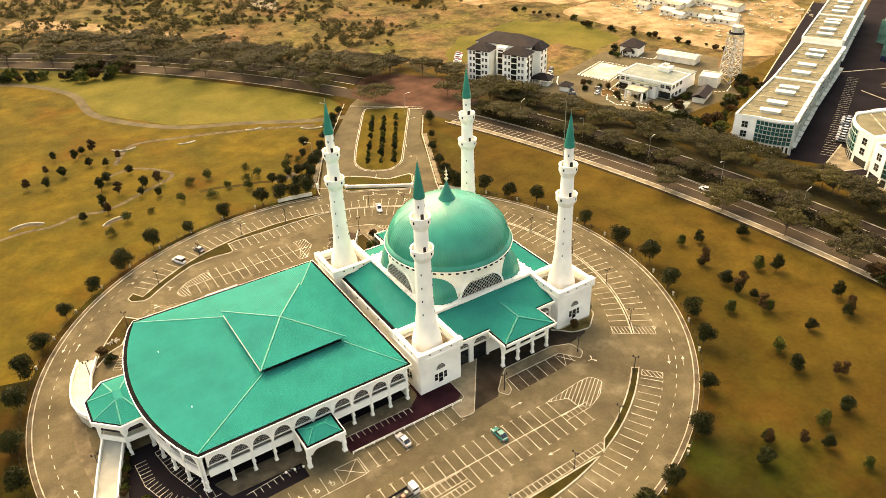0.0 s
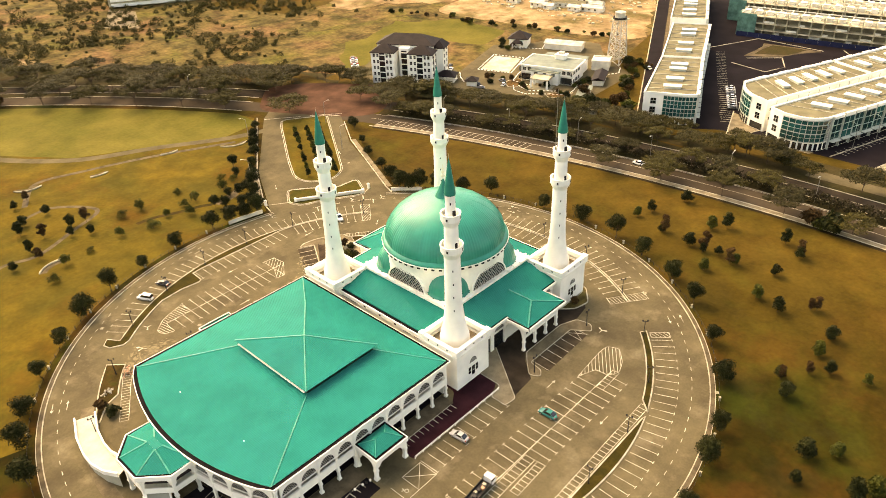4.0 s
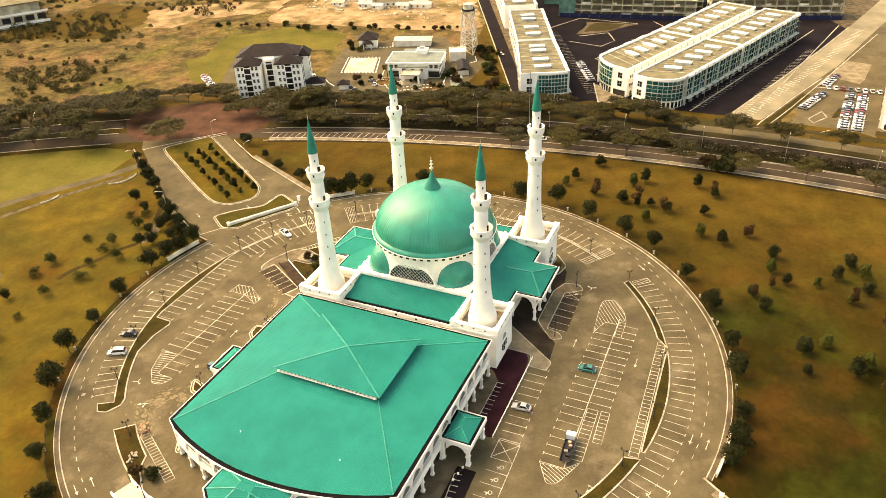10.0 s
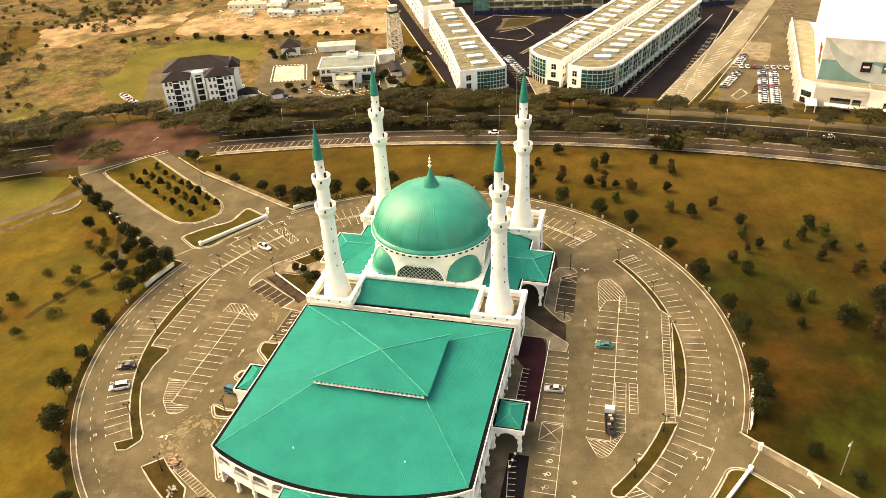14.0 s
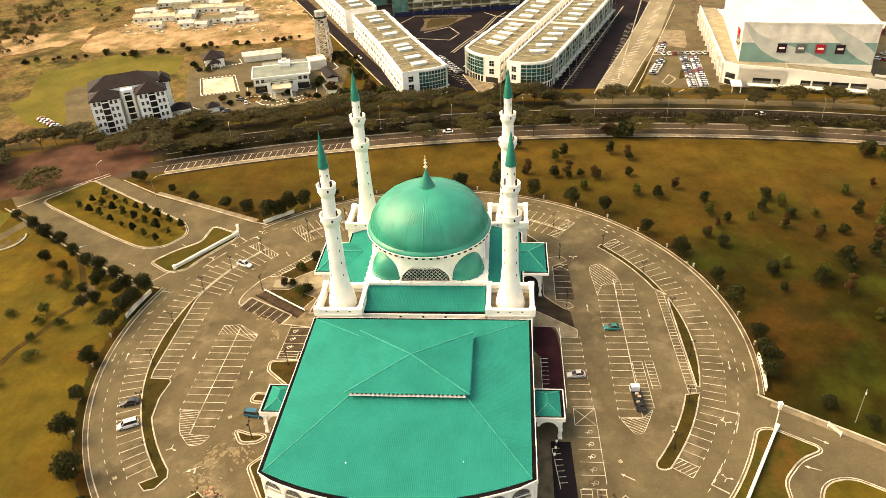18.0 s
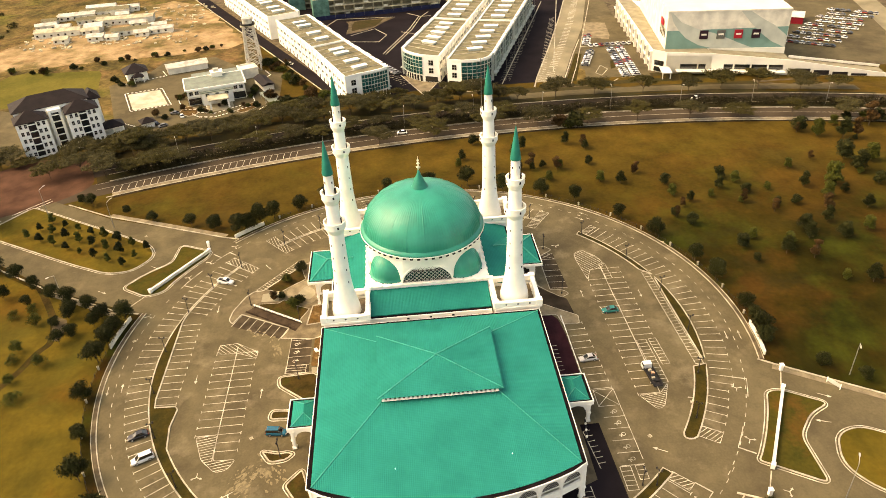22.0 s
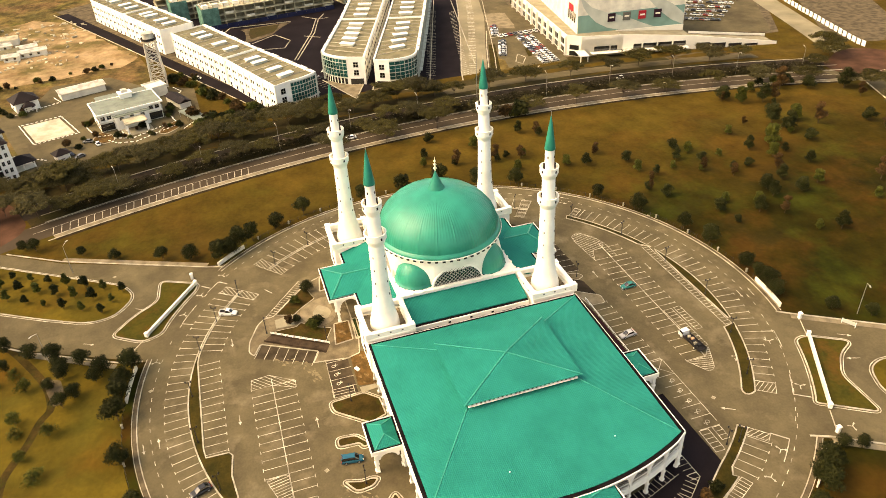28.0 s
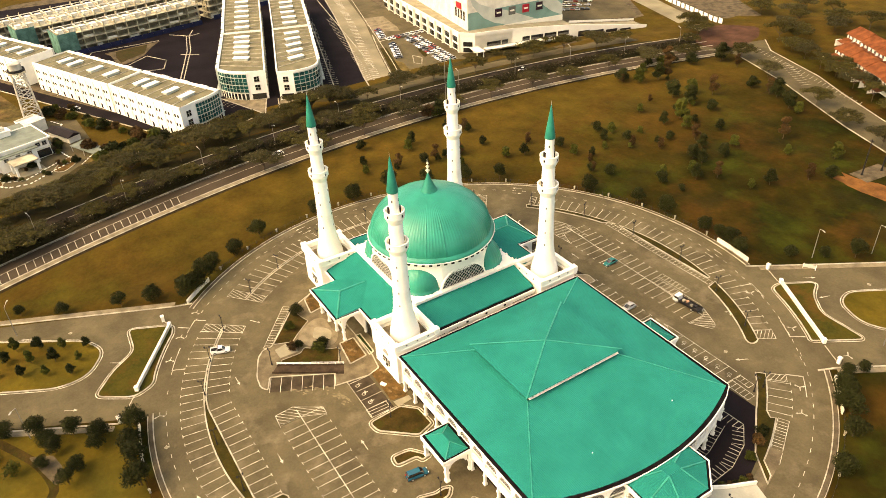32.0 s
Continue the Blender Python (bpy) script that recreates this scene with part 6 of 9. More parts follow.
        for z, h_ in ((3.4, 0.16), (6.8, 0.16), (10.2, 0.16), (12.05, 0.2)):
            part("bay_band", Shape().bar(tuple(a + on * 0.16), tuple(b + on * 0.16), 0.22, z - h_, z + h_), GREY_PAINT, gb)
        part("bay_mullion", Shape().bar(tuple(a + on * 0.02), tuple(a + on * 0.24), 0.14, 3.3, 12.2), GREY_PAINT, gb)
        part("shopfront", Shape().bar(tuple(a + dd * 0.35 + on * 0.06), tuple(b - dd * 0.35 + on * 0.06), 0.14, 0.2, 2.9), GLASS, th)
    return th


U2 = Vector((0.953, -0.302))
shop_block("white three-storey shop row with a curved teal glass corner", (148.1, 26.1), (194.5, 43.6), (202.2, 27.4), (157.6, 7.3), (151.7, 18.9), (153.2, 12.4))
shop_block("white three-storey shop row with teal glazing", (195.4, 44.0), (249.0, 67.0), (256.5, 50.2), (203.2, 27.8))
shop_block("white three-storey shop row beside the sandy ground", (256.8, 72.6), (300.0, 92.6), (307.6, 76.2), (264.6, 56.0))
shop_block("white three-storey shop row beside the sandy ground", (300.9, 93.0), (344.0, 113.0), (351.6, 96.6), (308.6, 76.6))
shop_block("white shop row with a curved teal glass corner tower", (167.8, -17.3), (224.5, -37.6), (231.9, -19.6), (183.5, -1.0), (170.9, -9.6), (176.6, -2.2), 5, 0.22)
shop_block("white shop row with teal glazing", (225.4, -38.0), (289.6, -60.6), (297.0, -42.4), (232.9, -20.0), lights=6, first=0.05)
shop_block("white shop row with a curved teal glass front", (162.5, -20.6), (222.8, -42.6), (217.0, -60.2), (166.2, -42.2), (159.2, -26.9), (156.4, -39.0), 5, 0.14)
shop_block("white shop row with long teal glazing", (223.7, -43.0), (288.0, -65.6), (282.2, -83.0), (217.9, -60.6), lights=6, first=0.05)

# --- shopping centre ---
MALL_WHITE = material("cream_white_cladding", (0.76, 0.72, 0.60), rough=0.6, vary=0.06, size=9.0, fine=0.04, grain=1.0, bump=0.02)
mall = thing("shopping_centre", "large white shopping centre with teal wave panels and signs", "shopping centre", 168.0, -125.2, LOW, -98.6)
FACE = 55.5
ROOF_PALE = material("pale_roof_sheet", (0.62, 0.59, 0.49), rough=0.6, vary=0.06, size=12.0, fine=0.05, grain=1.0, bump=0.05)
# local x runs along the sign face, local y points back from it
part("upper_hall", Shape().box(0, FACE, -0.5, 74, 5.0, 26.0), CREAM, mall)
part("roof", Shape().box(0.6, FACE - 0.6, 0.1, 73.4, 26.0, 26.3), ROOF_PALE, mall, "cream-white flat roof")
part("roof_edge", Shape().band([(-0.2, -0.7), (FACE + 0.2, -0.7), (FACE + 0.2, 74.2), (-0.2, 74.2)], [(0.4, -0.1), (FACE - 0.4, -0.1), (FACE - 0.4, 73.6), (0.4, 73.6)], 25.7, 26.5), CREAM, mall)
part("podium", Shape().prism([(-6.2, -5.0), (-0.5, -9.5), (20, -11.0), (20, -1), (FACE, -1), (FACE, 74), (-10.8, 92)], 0, 8.6), MALL_WHITE, mall)
part("podium_roof", Shape().prism([(-5.6, -4.8), (-0.2, -8.9), (19.8, -10.4), (19.8, -0.6), (-0.2, -0.6), (-0.2, 74), (-2.6, 91), (-10.2, 91)], 8.6, 8.75), PALE_PAVING, mall, "cream podium deck")
part("side_parapet", Shape().bar((-6.2, -5.0), (-10.8, 92), 0.4, 8.6, 9.9).bar((-6.2, -5.0), (-0.5, -9.5), 0.4, 8.6, 10.2), MALL_WHITE, mall)
RAMP = [(-0.5, -9.5, 10.2), (20, -11.0, 9.6), (38, -12.6, 8.2), (FACE, -14.3, 6.8), (70, -16.0, 4.8), (97, -19.0, 1.4)]
rw, rd = Shape(), Shape()
for (xa, ya, za), (xb, yb, zb) in zip(RAMP, RAMP[1:]):
    rw.add([(xa, ya, 0), (xb, yb, 0), (xb, yb, zb), (xa, ya, za), (xa, ya + 0.4, 0), (xb, yb + 0.4, 0), (xb, yb + 0.4, zb), (xa, ya + 0.4, za)], [(0, 1, 2, 3), (3, 2, 6, 7), (7, 6, 5, 4)])
    if xa >= 20:
        back = -1.0 if xb <= FACE else -7.5
        rd.add([(xa, ya + 0.4, za - 1.1), (xb, yb + 0.4, zb - 1.1), (xb, back, zb - 1.1), (xa, back, za - 1.1), (xa, back, 0), (xb, back, 0)], [(0, 1, 2, 3), (3, 2, 5, 4)])
part("ramp_wall", rw, MALL_WHITE, mall, "white ramp parapet wall sloping to the ground")
part("ramp_deck", rd, PALE_PAVING, mall, "cream ramp roadway")
part("ramp_kerb", Shape().beam((FACE, -7.4, 6.4), (97, -7.6, 1.2), 0.4, 1.0), MALL_WHITE, mall)
def wave(pts, mat_, y, label):
    """A flat painted shape on the sign face: pts in shares of its width and height."""
    v = [(FACE * a, 8.7 + 17.2 * b) for a, b in pts]
    n = len(v)
    s = Shape().add([(x, y, z) for x, z in v] + [(x, y + 0.1, z) for x, z in v], [tuple(range(n)), tuple(range(2 * n - 1, n - 1, -1))] + [(i, (i + 1) % n, n + (i + 1) % n, n + i) for i in range(n)])
    part("wave_panel", s, mat_, mall, label)
wave([(0.004, 0.0), (0.996, 0.0), (0.996, 0.56), (0.004, 0.50)], TEAL_PAINT, -0.62, "muted teal facade panel")
wave([(0.015, 1.0), (0.05, 0.72), (0.098, 0.515), (0.167, 0.29), (0.277, 0.10), (0.40, 0.0), (0.725, 0.0), (0.62, 0.13), (0.517, 0.27), (0.397, 0.42), (0.264, 0.535), (0.122, 0.72), (0.03, 1.0)], GREY_PAINT, -0.74, "pale grey-green wave panel")
wave([(0.592, 1.0), (0.674, 0.71), (0.77, 0.42), (0.876, 0.165), (0.99, 0.0), (0.996, 0.31), (0.882, 0.60), (0.773, 0.79), (0.669, 1.0)], GREY_PAINT, -0.80, "pale grey-green wave panel")
for x, mat_ in ((17.2, SIGN_DARK), (25.0, SIGN_GREY), (33.0, SIGN_RED), (41.0, SIGN_DARK)):
    sg = part("wall_sign", Shape().box(x - 1.9, x + 1.9, -1.3, -0.9, 13.4, 17.4), mat_, mall, "square wall sign")
    part("sign_bar", Shape().box(x - 1.2, x + 1.2, -1.38, -1.3, 15.1, 15.9), MALL_WHITE, sg)
part("wall_sign", Shape().box(-0.6, -0.3, 6.0, 12.0, 18.0, 21.0), SIGN_RED, mall, "red side sign")
for x0, x1 in ((6.0, 13.5), (14.2, 17.4), (25.5, 29.5), (30.3, 37.0), (37.8, 44.5), (45.3, 51.5)):
    ya, yb = (float(np.interp(x, [-0.5, 20, 38, FACE, 70], [-9.5, -11.0, -12.6, -14.3, -16.0])) for x in (x0, x1))
    part("strip_window", Shape().bar((x0, ya - 0.02), (x1, yb - 0.02), 0.2, 2.4, 4.6), GLASS, mall)
for i in range(4):
    x0, x1 = 57 + 8 * i, 63.5 + 8 * i
    ya, yb = (float(np.interp(x, [FACE, 70, 97], [-14.3, -16.0, -19.0])) for x in (x0, x1))
    part("ramp_opening", Shape().bar((x0, ya - 0.02), (x1, yb - 0.02), 0.2, 0.2, 3.0 - 0.6 * i), DARK, mall)
part("corner_loggia", Shape().bar((-5.2, -6.0), (-1.5, -8.9), 0.5, 0.4, 5.6), GLASS, mall, "dark two-storey corner opening")
part("loggia_beam", Shape().bar((-6.0, -5.4), (-0.8, -9.5), 0.6, 2.7, 3.3), MALL_WHITE, mall)
for i in range(4):
    part("side_window", Shape().box(-0.12, 0.05, 2.6 + 3.2 * i, 4.4 + 3.2 * i, 13.0, 17.5), GLASS, mall)
part("canopy", Shape().prism([(4, -13.4), (20, -14.6), (52, -17.6), (52, -14.2), (20, -11.2), (4, -10.0)], 1.9, 2.2), MALL_WHITE, mall)
part("entrance_canopy", Shape().box(-3.5, 1.0, -18.0, -9.8, 3.0, 3.35), MALL_WHITE, mall, "white entrance canopy slab")
for x in (-3.0, 0.5):
    part("canopy_post", Shape().box(x - 0.2, x + 0.2, -17.4, -17.0, 0, 3.0), MALL_WHITE, mall)
for i in range(11):
    y = -4.2 + 9 * i
    x = -6.3 - 0.0474 * (y + 5)
    part("side_column", Shape().box(x - 1.0, x + 0.3, y - 0.55, y + 0.55, 0, 9.4), MALL_WHITE, mall)
    part("side_opening", Shape().box(x - 0.3, x + 0.1, y + 0.9, y + 8.0, 0.6, 7.0), GLASS, mall)
    part("side_beam", Shape().box(x - 0.7, x + 0.1, y + 0.5, y + 8.5, 3.6, 4.3), MALL_WHITE, mall)

# --- apartment block ---
apt = thing("apartment_block", "white five-storey apartment block with dark brown hip roofs", "apartment building", 112.0, 153.4, LOW, -63)
apt.scale = (1.10, 0.95, 1.0)
def hip(s, x0, x1, y0, y1, z, rise):
    r = min(x1 - x0, y1 - y0) / 2
    if x1 - x0 >= y1 - y0:
        a, b = (x0 + r, (y0 + y1) / 2), (x1 - r, (y0 + y1) / 2)
        faces = [(0, 1, 5, 4), (1, 2, 5), (2, 3, 4, 5), (3, 0, 4)]
    else:
        a, b = ((x0 + x1) / 2, y0 + r), ((x0 + x1) / 2, y1 - r)
        faces = [(0, 1, 4), (1, 2, 5, 4), (2, 3, 5), (3, 0, 4, 5)]
    s.add([(x0, y0, z), (x1, y0, z), (x1, y1, z), (x0, y1, z), (*a, z + rise), (*b, z + rise)], faces)
    return s.box(x0 + 0.1, x1 - 0.1, y0 + 0.1, y1 - 0.1, z - 0.25, z)
part("main_wall", Shape().box(0.5, 26.0, 8.9, 22, 0, 17.2), WHITE, apt)
part("end_wing_wall", Shape().box(26.0, 30.0, 12.5, 21, 0, 15.4), WHITE, apt)
part("end_wing_roof", hip(Shape(), 24.9, 31.0, 11.6, 21.9, 15.4, 3.2), ROOF_BROWN, apt, "dark brown hipped tiles")
for x0, x1 in ((0, 10.5), (17, 28)):
    part("wing_wall", Shape().box(x0, x1, 0, 8.88, 0, 15.4), WHITE, apt)
    part("wing_roof", hip(Shape(), x0 - 0.5, x1 + 0.5, -0.5, 9.4, 15.4, 3.3), ROOF_BROWN, apt, "dark brown hipped tiles")
part("main_roof", hip(Shape(), -0.2, 26.8, 8.6, 23, 17.2, 3.9), ROOF_BROWN, apt, "dark brown hipped tiles")
part("stair_core", Shape().box(11.5, 16, 5.5, 9, 0, 16.4), WHITE, apt)
for x in (5.2, 13.8, 22.5):
    part("dark_panel", Shape().box(x - 1.25, x + 1.25, (5.35 if x == 13.8 else -0.15), (5.5 if x == 13.8 else 0.02), 1.0, 15.2), GLASS, apt, "dark stair glazing")
    for i in range(5):
        part("spandrel", Shape().box(x - 1.3, x + 1.3, (5.25 if x == 13.8 else -0.25), (5.4 if x == 13.8 else -0.1), 3.2 + 2.8 * i - 0.35, 3.2 + 2.8 * i + 0.1), WHITE, apt)
LV = [1.3 + 3.0 * i for i in range(5)]
for x0, x1 in ((0.6, 4.0), (6.6, 10.0), (17.6, 21.2), (24.0, 27.4)):
    windows(apt, x0, x1, 2, -0.02, LV, 0, 0.6)
for i, y in enumerate((2.2, 6, 14.5, 19)):
    for z in LV:
        w = part("window", window_mesh, GLASS, apt, place=pose(28.02 if y < 9 else 30.02, y, z, 0, 0, 90))
        part("frame", frame_mesh, LATTICE, w)
        w = part("window", window_mesh, GLASS, apt, place=pose(-0.02 if y < 9 else 0.48, y, z, 0, 0, -90))
        part("frame", frame_mesh, LATTICE, w)

for y in (3.2, 7.4):
    part("side_strip", Shape().box(27.98, 28.12, y - 0.5, y + 0.5, 1.0, 14.0), GLASS, apt, "dark stair glazing")
pav = thing("pavilion", "small dark-roofed pavilion beside the apartment block", "pavilion", 137.4, 127.0, LOW, -63)
part("floor", Shape().box(-4.4, 4.4, -3.4, 3.4, -0.2, 0.15), CREAM, pav)
part("roof", hip(Shape(), -5, 5, -4, 4, 3.0, 2.2), ROOF_BROWN, pav)
for x in (-4, 0, 4):
    for y in (-3, 3):
        part("post", Shape().box(x - 0.2, x + 0.2, y - 0.2, y + 0.2, 0.1, 3.0), WHITE, pav)

# --- civic building with its porch ---
civ = thing("civic_building", "white two-storey civic building with a grey flat roof", "building", 169.5, 88.0, LOW, -75)
part("wall", Shape().box(-13, 13, -6, 10, 0, 7.2), WHITE, civ)
part("eaves", Shape().box(-13.9, 13.9, -7, 10.9, 7.2, 7.45), WHITE, civ)
part("parapet", Shape().band([(-13.9, -7), (13.9, -7), (13.9, 10.9), (-13.9, 10.9)], [(-13.4, -6.5), (13.4, -6.5), (13.4, 10.4), (-13.4, 10.4)], 7.45, 7.85), WHITE, civ)
part("roof", Shape().box(-13.4, 13.4, -6.5, 10.4, 7.45, 7.55), BLUE_SHEET, civ, "grey-green roof")
part("front_bay", Shape().box(-7, 7, -8.6, -5.9, 0, 6.0), WHITE, civ)
part("bay_roof", Shape().box(-7.6, 7.6, -9.3, -7.02, 6.0, 6.3), BLUE_SHEET, civ, "grey-green roof")
part("rear_wall", Shape().box(-9, 12, 10.9, 20, 0, 6.0), WHITE, civ)
part("rear_roof", Shape().box(-9.5, 12.5, 10.95, 20.6, 6.0, 6.3), BLUE_SHEET, civ)
part("roof_room", Shape().box(-0.5, 4.5, 7, 11, 7.5, 9.6), WHITE, civ)
part("roof_room_slab", Shape().box(-0.9, 4.9, 6.6, 11.4, 9.6, 9.8), WHITE, civ)
part("tank", Shape().box(0.8, 3.2, 8, 10.4, 9.8, 10.9), SHEET, civ)
part("porch_roof", Shape().box(-4.5, 4.5, -16, -8.4, 4.2, 4.7), CONCRETE, civ)
part("porch_floor", Shape().box(-6, 6, -17.5, -8.4, -0.2, 0.15), PALE_PAVING, civ)
for x in (-4, 4):
    for y in (-15.4, -11):
        part("porch_column", Shape().box(x - 0.4, x + 0.4, y - 0.4, y + 0.4, 0.1, 4.2), WHITE, civ)
# dark panels on the wall face stand for the shade of ground-floor recesses
for x0, x1 in ((-12.8, -7.3), (7.3, 12.8)):
    part("shaded_recess", Shape().box(x0, x1, -6.12, -5.9, 0.3, 3.3), GLASS, civ, "dark panel standing for the shaded ground-floor recess")
part("band", Shape().box(-13.2, 13.2, -6.25, -6.0, 3.4, 4.0), CREAM, civ)
windows(civ, -12.5, -7.5, 2, -6.03, (4.9,), 0, 1.1, 1.0)
windows(civ, 7.5, 12.5, 2, -6.03, (4.9,), 0, 1.1, 1.0)
windows(civ, -6.5, 6.5, 3, -8.63, (4.2,), 0, 1.1, 0.8)
windows(civ, -5.0, 9.0, 4, -13.03, (1.0, 4.9), -90, 1.3, 1.0)
windows(civ, -9.0, 5.0, 4, -13.03, (1.0, 4.9), 90, 1.3, 1.0)
annex = thing("lean_to", "dark-roofed lean-to beside the pump hut", "shed", 180.5, 67.2, LOW, 25)
part("wall", Shape().box(-7, 7, -2.6, 2.6, 0, 2.6), CREAM, annex)
part("roof", Shape().add([(-7.6, -3.2, 2.6), (7.6, -3.2, 2.6), (7.6, 3.2, 2.6), (-7.6, 3.2, 2.6), (-7.6, 0, 4.0), (7.6, 0, 4.0)], [(0, 1, 5, 4), (2, 3, 4, 5), (1, 2, 5), (3, 0, 4)]), ROOF_BROWN, annex)
low_hut = thing("low_hut", "low cream hut with a flat weathered roof", "hut", 142.2, 48.4, LOW, -57)
part("wall", Shape().box(-3.8, 3.8, -2.8, 2.8, 0, 2.6), CREAM, low_hut)
part("roof", Shape().box(-4.3, 4.3, -3.3, 3.3, 2.6, 2.85), CONCRETE, low_hut)
guard = thing("guard_hut", "small white hut with a dark brown roof in the yard", "hut", 139.6, 112.6, LOW, -60)
part("wall", Shape().box(-2.4, 2.4, -2, 2, 0, 2.7), WHITE, guard)
part("roof", hip(Shape(), -3.2, 3.2, -2.8, 2.8, 2.7, 1.7), ROOF_BROWN, guard)
for sx in (-1, 1):
    island("planting_island", rounded([(150, 85 + sx * 8), (157, 84 + sx * 11), (161, 84 + sx * 16), (153, 85 + sx * 18), (147, 85 + sx * 12)], 2.5, 3), "kerbed planting bed before the civic building", top=SOIL, double=False).location.z = LOW
shed1 = thing("long_shed", "long pale shed with metal roofing beside the civic building", "shed", 214, 111, LOW, -71)
part("wall", Shape().box(-10, 10, -4, 4, 0, 3.2), CREAM, shed1)
part("roof", Shape().add([(-10.6, -4.6, 3.2), (10.6, -4.6, 3.2), (10.6, 4.6, 3.2), (-10.6, 4.6, 3.2), (-10.6, 0, 4.4), (10.6, 0, 4.4)], [(0, 1, 5, 4), (2, 3, 4, 5), (1, 2, 5), (3, 0, 4)]), SHEET, shed1)
shed2 = thing("carport", "open carport with a grey-green metal roof", "carport", 158.6, 61.4, LOW, 25)
part("roof", Shape().box(-8, 8, -3, 3, 2.5, 2.7), BLUE_SHEET, shed2)
for x in (-7.5, 0, 7.5):
    for y in (-2.6, 2.6):
        part("post", Shape().box(x - 0.1, x + 0.1, y - 0.1, y + 0.1, 0, 2.5), GALV, shed2)
hut = thing("pump_hut", "square cream hut under the water tower", "hut", 197.4, 77.2, LOW, 25)
part("wall", Shape().box(-4.2, 4.2, -4.2, 4.2, 0, 4.4), CREAM, hut)
part("parapet", Shape().band([(-4.4, -4.4), (4.4, -4.4), (4.4, 4.4), (-4.4, 4.4)], [(-4, -4), (4, -4), (4, 4), (-4, 4)], 4.4, 5.0), CREAM, hut)
bung = thing("bungalow", "small white house with a dark brown hip roof", "house", 205, 134.6, LOW, -66)
part("wall", Shape().box(-5, 5, -4.5, 4.5, 0, 4.6), WHITE, bung)
part("roof", hip(Shape(), -5.9, 5.9, -5.4, 5.4, 4.6, 3.4), ROOF_BROWN, bung)
part("porch_roof", hip(Shape(), -2.6, 2.6, -8.6, -4.6, 3.2, 1.6), ROOF_BROWN, bung)
for x in (-2.2, 2.2):
    part("post", Shape().box(x - 0.2, x + 0.2, -8.3, -7.9, 0, 3.2), WHITE, bung)
windows(bung, -4.5, 4.5, 2, -4.53, (1.2,), 0)

# --- water tower ---
wt = thing("water_tower", "pale lattice water tower with a square tank", "water tower", 208.5, 75.2, LOW)
lat = lambda z: 3.6 - 1.3 * z / 23
for sx, sy in ((-1, -1), (1, -1), (1, 1), (-1, 1)):
    part("leg", Shape().beam((sx * lat(0), sy * lat(0), 0), (sx * lat(22), sy * lat(22), 22), 0.5, 0.5), GALV, wt)
for i in range(6):
    z0, z1 = 3.7 * i, 3.7 * (i + 1)
    a, b = lat(z0), lat(z1)
    for p, q in (((-1, -1), (1, -1)), ((1, -1), (1, 1)), ((1, 1), (-1, 1)), ((-1, 1), (-1, -1))):
        part("brace", Shape().beam((p[0] * a, p[1] * a, z0), (q[0] * b, q[1] * b, z1), 0.26, 0.26), GALV, wt)
        part("brace", Shape().beam((q[0] * a, q[1] * a, z0), (p[0] * b, p[1] * b, z1), 0.26, 0.26), GALV, wt)
        part("ring_beam", Shape().beam((p[0] * b, p[1] * b, z1), (q[0] * b, q[1] * b, z1), 0.3, 0.3), GALV, wt)
part("platform", Shape().box(-3.4, 3.4, -3.4, 3.4, 22.0, 22.4), CONCRETE, wt)
part("tank", Shape().lathe([(2.5, 22.4), (2.5, 25.4), (2.7, 25.45), (2.7, 25.7), (0, 26.3)], 20), SHEET, wt)
for i in range(12):
    part("platform_rail", Shape().at(0, 0, 0, 30 * i).box(3.1, 3.4, -0.86, 0.86, 22.4, 23.4), STEEL, wt)

# --- sheds of the works camp ---
random.seed(5)
for x, y, w, d, h in ((296, 205, 26, 8, 3.4), (303, 186, 10, 12, 3.2), (316, 170, 34, 8, 3.6), (290, 160, 22, 7, 3.2), (289, 142, 14, 6, 2.8), (281, 178, 9, 7, 2.8), (322, 192, 20, 7, 3.0), (340, 190, 30, 9, 3.4), (280, 198, 8, 6, 2.6), (334, 206, 22, 8, 3.0), (312, 218, 12, 6, 3.0), (324, 220, 9, 5, 2.6), (308, 206, 8, 5, 2.6), (296, 186, 10, 6, 2.6), (279, 168, 7, 5, 2.4), (284, 152, 8, 5, 2.6), (298, 146, 10, 6, 2.8), (346, 178, 16, 7, 3.0), (352, 196, 18, 7, 3.0), (300, 216, 7, 4, 2.4), (330, 176, 8, 6, 2.6), (306, 160, 9, 5, 2.6)):
    roof_m = random.choice([SHEET, SHEET, GALV, ROOF_GREY, CONCRETE])
    sh = thing("works_shed", "low works shed with pale sheet-metal roofing", "shed", x, y, LOW, -80 + random.uniform(-6, 6), group="works camp sheds")
    part("wall", Shape().box(-w / 2, w / 2, -d / 2, d / 2, 0, h), CREAM, sh)
    part("roof", Shape().add([(-w / 2 - .5, -d / 2 - .5, h), (w / 2 + .5, -d / 2 - .5, h), (w / 2 + .5, d / 2 + .5, h), (-w / 2 - .5, d / 2 + .5, h), (-w / 2 - .5, 0, h + 1.2), (w / 2 + .5, 0, h + 1.2)], [(0, 1, 5, 4), (2, 3, 4, 5), (1, 2, 5), (3, 0, 4)]), roof_m, sh)
    for i in range(int(w // 4)):
        part("window", Shape().box(-w / 2 + 4 * i + 1, -w / 2 + 4 * i + 2.2, -d / 2 - 0.06, -d / 2 + 0.02, 1.0, 2.0), GLASS, sh)

# --- unfinished buildings ---
HOARD_BLUE = material("blue_hoarding", (0.016, 0.020, 0.055), rough=0.7, vary=0.15, size=4.0, fine=0.08, grain=0.6, bump=0.0)


